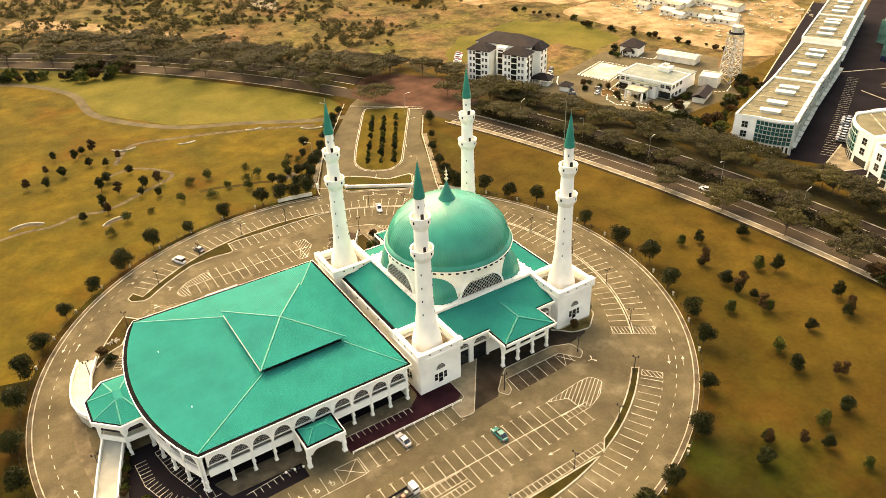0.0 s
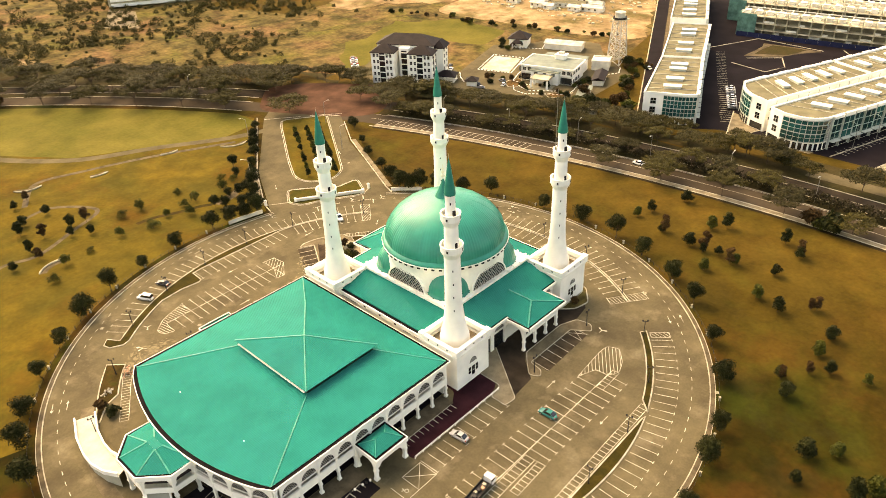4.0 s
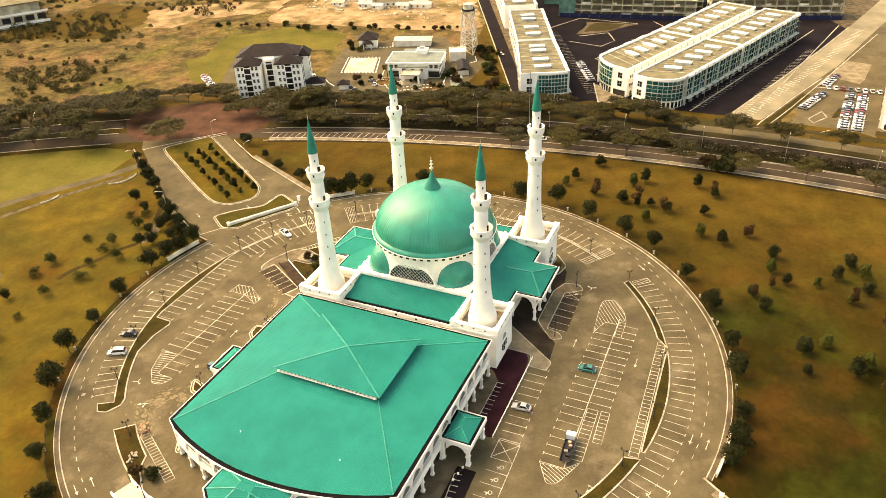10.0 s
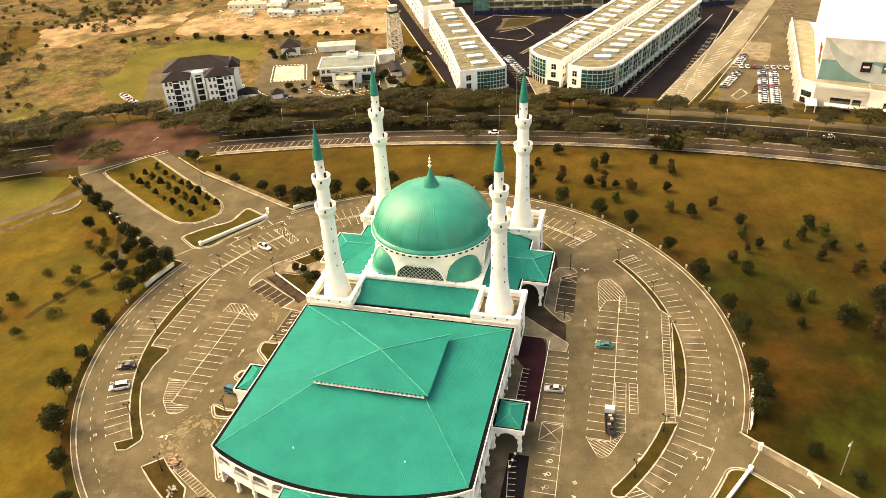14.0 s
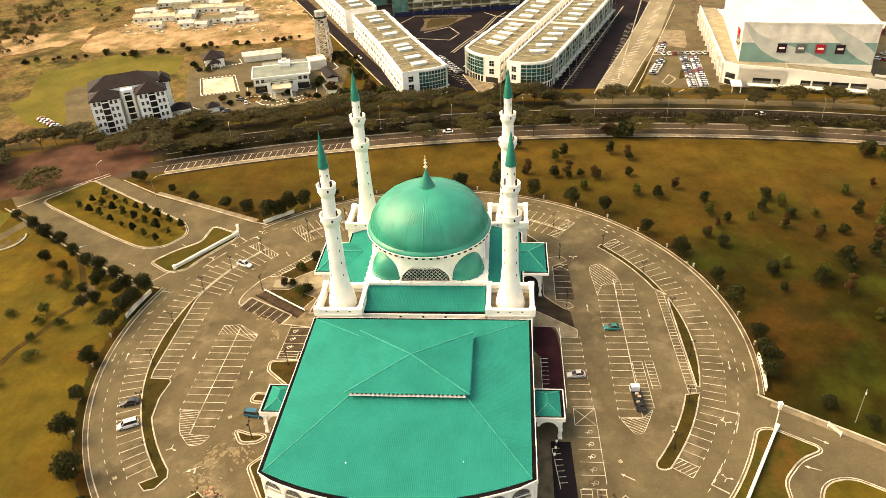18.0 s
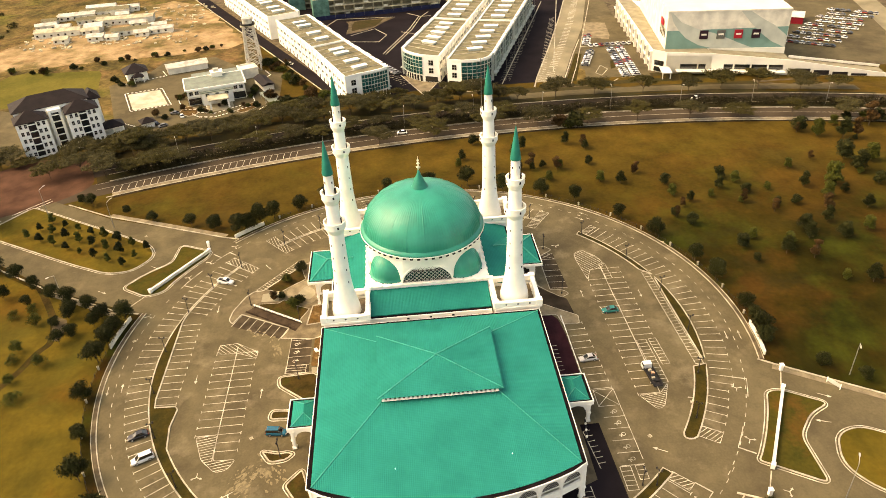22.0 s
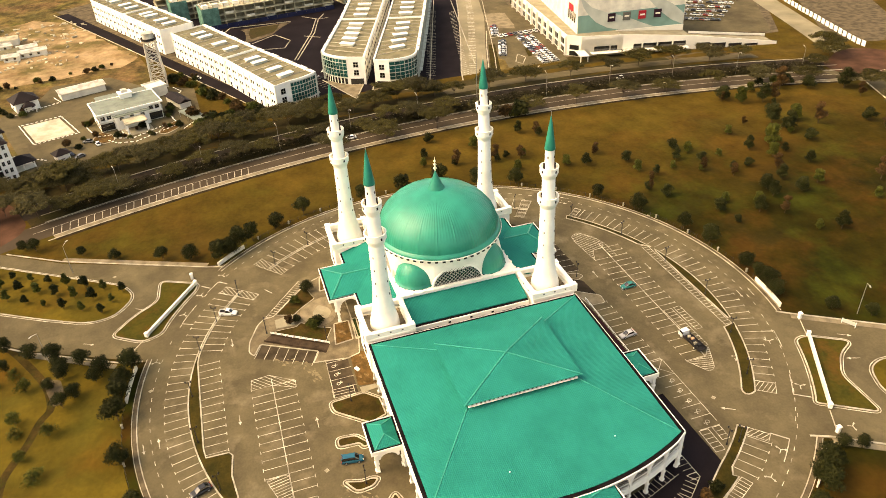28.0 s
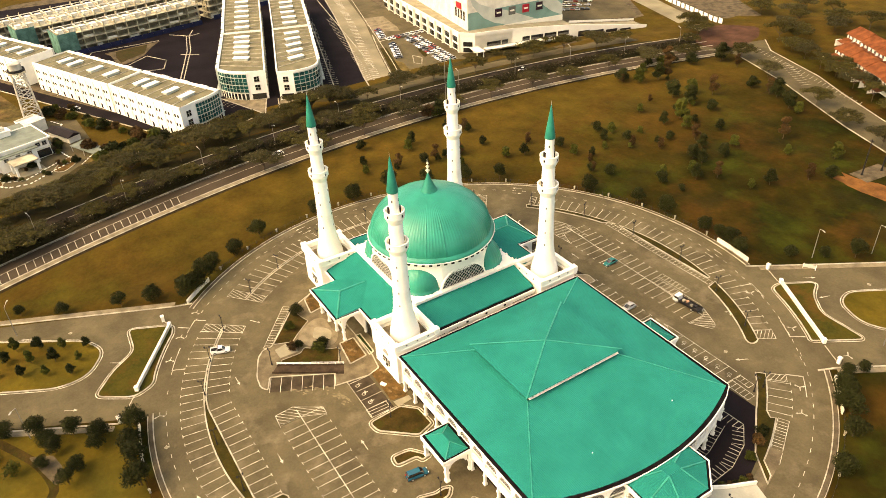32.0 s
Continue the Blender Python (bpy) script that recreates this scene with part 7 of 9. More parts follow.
def frame_block(x, y, turn, n, m, storeys, label, net=False, hoarding=False):
    th = thing("unfinished_building", label, "construction site", x, y, LOW, turn, group="unfinished buildings")
    px, py, h = 6.0, 6.5, 3.6
    top = h * storeys
    for k_ in range(storeys + 1):
        part("slab", Shape().box(-0.6, n * px + 0.6, -1.4 if k_ else -0.6, m * py + 0.6, h * k_ - 0.35 if k_ else -0.2, h * k_ + 0.05 if k_ else 0.1), CONCRETE, th)
    for i in range(n + 1):
        for j in range(m + 1):
            if 0 < j < m and 0 < i < n:
                continue
            part("pillar", Shape().box(i * px - 0.28, i * px + 0.28, j * py - 0.28, j * py + 0.28, 0, top + (2.6 if (i + j) % 3 else 1.2)), CONCRETE, th)
        part("roof_beam", Shape().box(i * px - 0.2, i * px + 0.2, -0.2, m * py + 0.2, top + 0.9, top + 1.3), CREAM, th)
    part("edge_beam", Shape().box(-0.4, n * px + 0.4, -0.3, 0.1, top + 2.2, top + 2.6).box(-0.4, n * px + 0.4, m * py - 0.1, m * py + 0.3, top + 1.0, top + 1.4), CREAM, th)
    for i in range(n):
        for k_ in range(storeys):
            part("infill_wall", Shape().box(i * px + 0.4, i * px + 5.6, py * 0.45, py * 0.5, h * k_, h * k_ + 2.9), SHADE_WALL, th)
            if (i + 2 * k_) % 3 == 0:
                part("brick_wall", Shape().box(i * px + 0.4, i * px + (3.0 if i % 2 else 5.4), -0.1, 0.1, h * k_, h * k_ + (1.1 if k_ else 2.6)), CREAM, th)
        part("roof_wall", Shape().box(i * px + 0.6, i * px + 3.6, 2.0, 6.4, top, top + 1.8), CREAM if i % 3 else WHITE, th)
    if net:
        part("safety_net", Shape().box(-1.3, -1.15, -1.6, m * py + 0.6, 0, top + 1.0).box(-1.3, 8.5, -1.75, -1.6, 0, top + 1.0), NET, th, "pale green safety netting")
    if hoarding:
        for i in range(n):
            part("hoarding_panel", Shape().box(i * px - 0.4, i * px + 5.5, -4.2, -4.05, 0, 2.6), HOARD_BLUE, th, "dark blue site hoarding")
    return th


frame_block(293.5, 49, -81, 13, 2, 3, "unfinished concrete terrace with open storeys and pillars", True, True)
frame_block(319, 66, -81, 16, 2, 3, "second unfinished concrete terrace with open storeys", True)
frame_block(348, 76, -80, 16, 2, 2, "third unfinished concrete terrace, two storeys high")
frame_block(310, -36, -75, 12, 2, 3, "unfinished concrete terrace beyond the shop lot", False, True)
frame_block(342, -34, -75, 12, 2, 2, "low unfinished concrete terrace beyond the shop lot")

# --- terrace houses with terracotta roofs ---
def terrace(x, y, turn, n):
    th = thing("terrace_houses", "terrace of white houses with terracotta tiled roofs", "houses", x, y, 0, turn, group="terraces by the field road")
    part("wall", Shape().box(0, n * 6.5, 0, 10, 0, 6.2), WHITE, th)
    for i in range(n):
        x0 = 6.5 * i
        part("roof", Shape().add([(x0 - .1, -1.2, 5.7 + 0.3 * (i % 2)), (x0 + 6.4, -1.2, 5.7 + 0.3 * (i % 2)), (x0 + 6.4, 11.2, 5.7), (x0 - .1, 11.2, 5.7), (x0 - .1, 5, 8.6 + 0.3 * (i % 2)), (x0 + 6.4, 5, 8.6 + 0.3 * (i % 2))], [(0, 1, 5, 4), (2, 3, 4, 5), (1, 2, 5), (3, 0, 4)]), ROOF_RED, th)
        part("porch_roof", Shape().add([(x0 + 0.6, -5.0, 2.8), (x0 + 5.8, -5.0, 2.8), (x0 + 5.8, 0, 3.8), (x0 + 0.6, 0, 3.8), (x0 + 0.6, -5.0, 2.6), (x0 + 5.8, -5.0, 2.6), (x0 + 5.8, 0, 3.6), (x0 + 0.6, 0, 3.6)], [(0, 1, 2, 3), (7, 6, 5, 4), (0, 4, 5, 1)]), ROOF_RED, th)
        part("party_wall", Shape().box(x0 - 0.12, x0 + 0.12, -5.2, 0, 0, 3.0), WHITE, th)
    windows(th, 0, n * 6.5, 2 * n, -0.03, (4.0,), 0, 0.8, 0.8)
    return th


terrace(41, -240, 150, 7)
terrace(50, -263, 150, 8)
drape("far_road", [(98, -232), (130, -243), (165, -253), (250, -276), (340, -300)], 13, ROAD_PALE, "pale road past the rear car park")
drape("far_soil", [(118, -262), (170, -290), (250, -330)], 40, PATH_SOIL, "bare reddish ground behind the hoarding", "ground", 0.02)
hoard = thing("site_hoarding", "row of white hoarding panels beside the far road", "hoarding", 0, 0, 0)
for i in range(24):
    t = i / 24
    x, y = 112 + 100 * t, -250.5 - 25 * t
    z = fall(x, y)
    part("panel", Shape().bar((x, y), (x + 2.9, y - 0.72), 0.25, z - 0.2, z + 2.6), WHITE, hoard)
# far white building and lawns on the left-hand horizon
far("sports_lawn", [(150, 372), (240, 372), (240, 300), (170, 300)], GRASS, "bright lawn before the far grey building", "grass", 0.016)
big = thing("far_hall", "long pale hall with tiers of white bands and dark bays", "building", 157, 406, LOW, -32)
part("wall", Shape().box(-52, 46, -14, 20, 0, 14.0), CONCRETE, big)
part("roof", Shape().box(-53, 47, -15, 21, 14.0, 14.5), ROOF_GREY, big)
for i in range(8):
    part("bay_opening", Shape().box(-6 + 7.0 * i, -1 + 7.0 * i, -14.15, -13.9, 3.2, 6.6), DARK, big)
for i in range(4):
    part("tier", Shape().box(-50, -12, -17.5 + 0.8 * i, -13.9, 1.2 + 3.2 * i, 2.8 + 3.2 * i), WHITE, big)
part("podium_band", Shape().box(-12, 50, -14.6, -13.9, 1.0, 2.4).box(-12, 50, -14.6, -13.9, 7.4, 8.6), WHITE, big)
far("hall_forecourt", [(78, 372), (92, 352), (112, 396), (104, 420)], PAVING, "pale striped paved lot beside the far hall", "pavement", 0.03)

bays = Shape()
for i in range(17):
    for y0, y1 in ((-102.2, -107.0), (-107.6, -112.4)):
        bays.bar((157.7 + 2.7 * i, y0 - 0.25 * i), (157.7 + 2.7 * i, y1 - 0.25 * i), 0.18, LOW - 0.05, LOW + 0.035)
for run in ([(150, -76), (176, -85), (205, -94), (300, -123)], [(150, -76), (152, -96), (156, -100)], [(166, -92), (176, -97), (170, -99), (162, -94), (166, -92)], [(206, -94.5), (208, -122)]):
    for a, b in zip(run, run[1:]):
        bays.bar(a, b, 0.4, LOW - 0.05, LOW + 0.14)
setting("mall_lines", bays, KERB, "pale kerbs and bay lines of the shopping centre lot", "kerb")
far("mall_green", [(151, -77), (176, -86), (170, -88), (152, -84)], SCRUB, "narrow grass strip beside the lot", "grass", 0.05)
far("mall_plaza", ragged([(222, -99), (250, -107), (246, -118), (216, -113)], 2), PAVING, "paved plaza beside the shopping centre", "pavement", 0.04)

# building scraps strewn over the works ground
r9 = random.Random(19)
scrap = Shape()
for i in range(260):
    x, y = r9.uniform(262, 352), r9.uniform(118, 224)
    w, d, h = r9.uniform(0.3, 1.6), r9.uniform(0.2, 0.8), r9.uniform(0.2, 0.9)
    scrap.at(x, y, LOW, r9.uniform(0, 180)).box(-w, w, -d, d, 0, h)
tagged(part("building_scraps", scrap, CONCRETE), "scattered planks, blocks and scrap over the works ground", "scrap", kind="stuff")


# ---------- paved places round the mosque ----------
sheet("maroon_drive", rounded([(-18.0, -22.5), (-17.2, -31.2), (-19.8, -33.2), (-27, -33.9), (-47.3, -33.9), (-47.3, -29.0), (-30, -29.0), (-26.6, -26.5), (-26.4, -21.5)], [1, 2, 2, 1, 1, 1, 1, 1, 1], 4), MAROON, "dark maroon paved drive beside the hall", "pavement", 0.024)
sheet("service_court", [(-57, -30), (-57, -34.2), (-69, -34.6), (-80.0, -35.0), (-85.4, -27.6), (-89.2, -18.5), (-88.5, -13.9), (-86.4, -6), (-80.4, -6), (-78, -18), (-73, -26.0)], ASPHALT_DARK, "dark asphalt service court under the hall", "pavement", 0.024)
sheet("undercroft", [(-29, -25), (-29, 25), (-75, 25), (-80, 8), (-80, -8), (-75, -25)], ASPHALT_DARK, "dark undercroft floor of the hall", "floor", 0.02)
sheet("side_strip", [(-29.5, -25.2), (-29.5, -29.0), (-47.2, -29.0), (-47.2, -25.2)], PATH_SOIL, "grey paved strip beside the hall", "pavement", 0.03)
sheet("side_strip_two", [(-56.6, -25.2), (-56.6, -30.0), (-72, -30.0), (-74, -25.2)], PATH_SOIL, "grey paved strip beside the hall", "pavement", 0.03)
sheet("portico_drive", [(-7, -22.6), (-18.6, -38.0), (-11.6, -37.4), (-7.4, -32.4), (-5, -30.4), (9.6, -30.4), (14.5, -32.4), (20, -31.5), (23, -29), (16, -24), (9.4, -22)], ASPHALT_MID, "dark asphalt drive under the portico", "road", 0.022)
sheet("corner_pavement", rounded([(-18, -22.5), (-7.3, -22.8), (-19.2, -38.8), (-22.6, -38.4), (-22.4, -34.0), (-18.2, -33.2)], 0.8, 3), PAVING, "brick-paved corner between drives", "pavement", 0.10)
sheet("portico_island", rounded([(-7.4, -32.8), (-11.0, -36.2), (-9.6, -38.8), (-7.6, -37.4), (-6.9, -33.9), (9.5, -33.9), (12.6, -38.4), (15.0, -36.6), (14.4, -32.6), (9.6, -30.6), (-4.6, -30.6)], [1, 1, 1, .8, .4, .4, .8, 1, 1, .6, .6], 4), FORECOURT, "brick-paved strip before the portico", "pavement", 0.08)
island("tower_bed", rounded([(13.5, -25.0), (17.8, -29.8), (22.6, -30.8), (28.0, -26.5), (28.6, -20), (26.4, -20), (26.4, -26.6), (15.2, -26.6)], 1.2, 4), "kerbed bed with dark shrubs beside the minaret base", top=SCRUB, double=False)
# forecourt on the other flank
LEFT = rounded([(15.6, 35.8), (4.0, 46.2), (3.9, 48.6), (1.9, 50.6), (-4.6, 53.4), (-8.6, 53.9), (-10.6, 52.6), (-6.6, 50.6), (-14.4, 37.2), (-18.2, 39.2), (-19.6, 30.7), (-18.6, 27.4), (-13, 26.4), (20, 26.6)], [1, .5, .5, 1, 1, 1, 1, 0.4, .4, .4, .4, .4, 1, 1], 4)
sheet("forecourt", LEFT, FORECOURT, "brick-paved forecourt", "pavement", 0.06)
part("kerb", Shape().band(LEFT, inset(LEFT, 0.3), -0.1, 0.14), KERB, bpy.data.objects["forecourt"])
island("forecourt_bed", rounded([(15.0, 36.1), (9.9, 34.9), (8.0, 34.2), (4.8, 38.4), (2.4, 41.0), (4.3, 45.6)], [.6, .4, .6, .6, .4, .6], 3), "kerbed bed of dark soil and sparse grass in the forecourt", top=BED, double=False, kerb_w=0.16)
sheet("round_plaza", rounded([(6.2, 36.6), (8.4, 31.4), (1.8, 28.4), (-4.0, 31.6), (-4.6, 35.0), (-0.9, 38.9), (3.6, 39.4)], [2.5, 2.5, 2.5, 2, 2, 2.5, 2], 5), PAVING, "rounded plaza before the portico", "pavement", 0.10)
# pale kerb lines round the brick pavements
for pts in (rounded([(-18, -22.5), (-7.3, -22.8), (-19.2, -38.8), (-22.6, -38.4), (-22.4, -34.0), (-18.2, -33.2)], 0.8, 3),
            rounded([(-7.4, -32.8), (-11.0, -36.2), (-9.6, -38.8), (-7.6, -37.4), (-6.9, -33.9), (9.5, -33.9), (12.6, -38.4), (15.0, -36.6), (14.4, -32.6), (9.6, -30.6), (-4.6, -30.6)], [1, 1, 1, .8, .4, .4, .8, 1, 1, .6, .6], 4)):
    setting("pavement_kerb", Shape().band(pts, inset(pts, 0.2), -0.1, 0.13), KERB, "thin pale kerb round the brick pavement", "kerb")
sheet("sandy_floor", rounded([(4.6, 34.0), (2.6, 31.6), (0.4, 31.0), (-2.3, 32.6), (-1.4, 34.6), (1.2, 36.2)], 0.8, 3), PALE_PAVING, "pale sandy patch on the plaza", "pavement", 0.115)
sheet("pale_landing", [(2.1, 46.0), (3.1, 41.2), (-1.8, 41.2), (-1.5, 46.0)], PALE_PAVING, "pale landing beside the ramp", "pavement", 0.14)
sheet("plaza_steps", [(4.6, 30.6), (0.4, 30.4), (0.8, 27.0), (5.2, 27.0)], FORECOURT, "steps before the portico", "pavement", 0.20)
island("forecourt_bed", rounded([(-2.4, 46.4), (-2.6, 41.0), (-1.2, 39.6), (-4.8, 35.4), (-6.4, 32.2), (-11.6, 34.8), (-4.4, 46.2)], [.5, .5, .6, .6, .4, .4, .4], 3), "kerbed bed of dark soil with a small tree beside the ramp", top=BED, double=False, kerb_w=0.16)
sheet("ramp_floor", [(-3.6, 47.6), (-12.8, 34.0), (-15.6, 35.4), (-5.6, 49.8)], BRICK_FLOOR, "dark brick floor of the forecourt ramp", "pavement", 0.12)
for nm, pts in (("portico_bays", [(-6.5, -34.1), (11.1, -33.5), (10.9, -38.2), (-6.9, -38.9)]), ("ramp_bays", [(-6.7, 50.6), (-14.4, 37.3), (-18.2, 39.2), (-11.2, 52.6)]), ("accessible_bays", [(-18.9, 36.0), (-18.9, 30.8), (-31.9, 30.8), (-31.9, 36.3)])):
    sheet(nm, pts, BAY_DARK, "dark stained asphalt of the parking bays by the portico", "pavement", 0.0185)
rw = Shape()
for a, b in (((-3.6, 47.6), (-12.8, 34.0)), ((-5.4, 49.6), (-14.4, 36.4))):
    rw.bar(a, b, 0.2, 0, 0.42)
setting("ramp_walls", rw, BRICK_FLOOR, "low dark brick walls of the forecourt ramp", "wall")
for a, b in (((-3.6, 47.6), (-12.8, 34.0)),):
    hr = thing("ramp_railing", "white two-bar handrail along the forecourt ramp", "railing", a[0], a[1], 0.42, math.degrees(math.atan2(b[1] - a[1], b[0] - a[0])), group="ramp railings")
    run = math.dist(a, b)
    for z in (0.28, 0.62):
        part("rail", Shape().beam((0, 0, z), (run, 0, z), 0.11, 0.09), WHITE, hr)
    for i in range(9):
        part("post", Shape().box(run * i / 8 - 0.06, run * i / 8 + 0.06, -0.06, 0.06, 0, 0.66), WHITE, hr)
for pts in ([(-4.9, 31.6), (-13.6, 32.8), (-13.0, 27.8), (-4.9, 27.4)], [(10.4, 32.6), (17.0, 31.6), (19.6, 28.0), (11.2, 28.2)]):
    island("portico_bed", rounded(pts, 0.5, 3), "raised planter of bare brown soil beside the portico", top=SOIL, double=False, kerb_w=0.35)
island("shrub_bed", rounded([(-4.4, 26.9), (-4.6, 25.3), (-12.6, 25.6), (-13.3, 27.3)], 0.3, 3), "narrow bed of low green shrubs", top=SHRUBS, double=False)
sheet("bare_strip", rounded([(-17.2, 29.9), (-18.2, 26.4), (-30.6, 26.2), (-29.8, 30.4), (-24.5, 30.2)], 0.5, 3), SOIL, "bare soil strip beside the minaret base", "ground", 0.05)
slab = thing("stone_slab", "white stone slab lying on the bare soil", "slab", -24.2, 29.4, 0.05, 24)
part("slab", Shape().box(-0.7, 0.7, -0.4, 0.4, 0, 0.3), WHITE, slab)
sheet("hall_walk", [(-30.4, 30.2), (-30.6, 26.2), (-32.0, 26.2), (-32.4, 30.0)], PALE_PAVING, "pale paved walk to the hall", "pavement", 0.07)
island("hall_bed", rounded([(-33.0, 37.8), (-36.2, 37.4), (-42.4, 30.4), (-41.0, 26.3), (-35.5, 26.5), (-32.4, 29.6)], [1.2, 1, 1, .5, .6, .8], 4), "kerbed bed of dry soil with a lamp beside the hall", top=BED)
island("hall_bed", rounded([(-44.2, 38.3), (-46.9, 38.6), (-47.2, 34.0), (-48.6, 33.4), (-48.4, 31.4), (-44.6, 34.2)], [1, 1, .5, .5, .5, 1], 4), "small kerbed soil island beside the parked blue car", top=BED)
island("hall_bed", rounded([(-56.0, 39.4), (-59.6, 37.2), (-59.2, 33.6), (-57.6, 32.2), (-57.0, 33.6), (-57.2, 35.6)], [1, 1.2, .8, .5, .4, .6], 4), "small kerbed soil island by the side porch", top=BED)
island("hall_bed", rounded([(-62.0, 30.0), (-66.0, 33.5), (-76.0, 27.4), (-72, 26.9)], 1.0, 4), "kerbed soil bed along the hall", top=BED)
# ramps up to the front pavilion, curved between low walls
def ramp(name, pts, z0, z1, label):
    th = tagged(new(name), label, "ramp", kind="structure")
    left, right = inset_line(pts, 2.1), inset_line(pts, -2.1)
    n = len(pts)
    h = [z0 + (z1 - z0) * i / (n - 1) for i in range(n)]
    s = Shape().add([(*p, z) for p, z in zip(left, h)] + [(*p, z) for p, z in zip(right, h)] + [(*p, -0.1) for p in left] + [(*p, -0.1) for p in right],
                    [(i, i + 1, n + i + 1, n + i) for i in range(n - 1)] + [(2 * n + i, 2 * n + i + 1, i + 1, i) for i in range(n - 1)] + [(n + i, n + i + 1, 3 * n + i + 1, 3 * n + i) for i in range(n - 1)])
    part("deck", s, RAMP_PALE, th)
    for line in (inset_line(pts, 2.2), inset_line(pts, -2.2)):
        w = Shape()
        for i in range(n - 1):
            w.beam((*line[i], h[i] + 0.3), (*line[i + 1], h[i + 1] + 0.3), 0.34, 1.1)
        part("parapet", w, WHITE, th)


def inset_line(pts, d):
    out = []
    for i, p in enumerate(pts):
        t = (Vector(pts[min(i + 1, len(pts) - 1)]) - Vector(pts[max(i - 1, 0)])).normalized()
        out.append((p[0] - d * t.y, p[1] + d * t.x))
    return out


ramp("ramp", [(-89.6, 6.6), (-91.0, 10), (-91.6, 14), (-91.3, 18.5), (-90.2, 24.5), (-87.8, 31.4)], 3.4, 0.1, "pale curved ramp up to the front pavilion")
ramp("ramp", [(-87.6, -2.2), (-89.2, -6), (-91, -10.6), (-93.2, -17.2)], 3.4, 0.1, "pale curved ramp up to the front pavilion")
sheet("ramp_pavement", arc_line(RING, 71.5, 152, 205, 20) + arc_line(RING, 68.6, 205, 152, 20), FORECOURT, "brick-paved path along the ramp", "pavement", 0.09)
court = Shape()
def comb(path, depth, gap=1.25, side=1):
    """Short bay lines along a path, with a line along their heads."""
    for a, b in zip(path, path[1:]):
        u, w = Vector(a), Vector(b)
        d = (w - u).normalized()
        nrm = Vector((-d.y, d.x)) * side * depth
        n = max(1, round((w - u).length / gap))
        court.bar(a, b, 0.14, -0.05, 0.045)
        for i in range(n):
            q = u.lerp(w, i / n)
            court.bar(tuple(q), tuple(q + nrm), 0.14, -0.05, 0.045)
comb([(-86.2, -10.6), (-85.8, -17.5), (-83.4, -24.0), (-79.6, -28.6), (-73.4, -28.2)], 2.3)
comb([(-81.8, -9.4), (-80.4, -17.0), (-77.6, -25.0)], 2.2, 1.2)
comb([(-30.4, -28.9), (-46.8, -28.9)], 1.7, 1.45)
comb([(-59.0, -30.2), (-69.5, -31.4)], 1.6, 1.5)
setting("court_lines", court, PAINT, "white motorcycle bay lines in the dark court", "road marking")
# low railing along the maroon drive
rail = thing("drive_railing", "low white rail on posts along the maroon drive", "railing", -33.0, -34.05, 0)
part("rail", Shape().box(-14, 13.5, -0.05, 0.05, 0.75, 0.85).box(-14, 13.5, -0.04, 0.04, 0.4, 0.46), WHITE, rail)
for i in range(12):
    part("post", Shape().box(-14 + 2.5 * i - 0.06, -14 + 2.5 * i + 0.06, -0.06, 0.06, 0, 0.85), WHITE, rail)
# plain round pots stand in for the bike rack on the court
bench = thing("bollard_row", "row of small round pots standing in for a bike rack", "planters", -56.2, -31.4, 0)
for i in range(7):
    part("planter", Shape().at(-0.9 * i, 0.15 * i, 0).lathe([(0.2, 0), (0.26, 0.4), (0.22, 0.4), (0.2, 0.3), (0, 0.3)], 10), WHITE if i % 2 else STEEL, bench)

# ---------- gates and fences ----------
def gate_wall(p, q, label):
    """A long pale sign wall with a sloping top and end piers."""
    d = Vector(q) - Vector(p)
    th = thing("gate_wall", label, "wall", p[0], p[1], 0.1, math.degrees(math.atan2(d.y, d.x)), group="gate walls")
    L_ = d.length
    part("wall", Shape().box(0, L_, -0.24, 0.24, 0, 0.95), CREAM, th)
    part("coping", Shape().box(-0.1, L_ + 0.1, -0.3, 0.3, 0.95, 1.05), CREAM, th)
    for x in (0.3, L_ - 0.3):
        part("pier", Shape().box(x - 0.4, x + 0.4, -0.4, 0.4, 0, 1.2).box(x - 0.45, x + 0.45, -0.45, 0.45, 1.2, 1.3), WHITE, th)
    n = int(L_ // 1.2)
    for i in range(n):
        x = 1.5 + (L_ - 3) * i / (n - 1)
        part("panel", Shape().box(x - 0.3, x + 0.3, -0.29, -0.24, 0.2, 0.8), CREAM, th)
    return th


gate_wall((7.4, 78.6), (27.4, 65.2), "long low white gate wall with piers")
gate_wall((-51.9, -78.0), (-73.6, -65.4), "long low white gate wall with piers")


def screen_wall(r, a0, a1, label):
    th = thing("boundary_wall", label, "wall", RING[0], RING[1], 0, group="boundary walls")
    n = 10
    for i in range(n):
        a, b = a0 + (a1 - a0) * i / n, a0 + (a1 - a0) * (i + 0.96) / n
        p, q = circle_pt((0, 0), r, a), circle_pt((0, 0), r, b)
        w = part("wall_panel", Shape().bar(p, q, 0.3, 0, 1.15), CREAM, th)
        part("coping", Shape().bar(p, q, 0.42, 1.15, 1.25), CREAM, w)
    return th


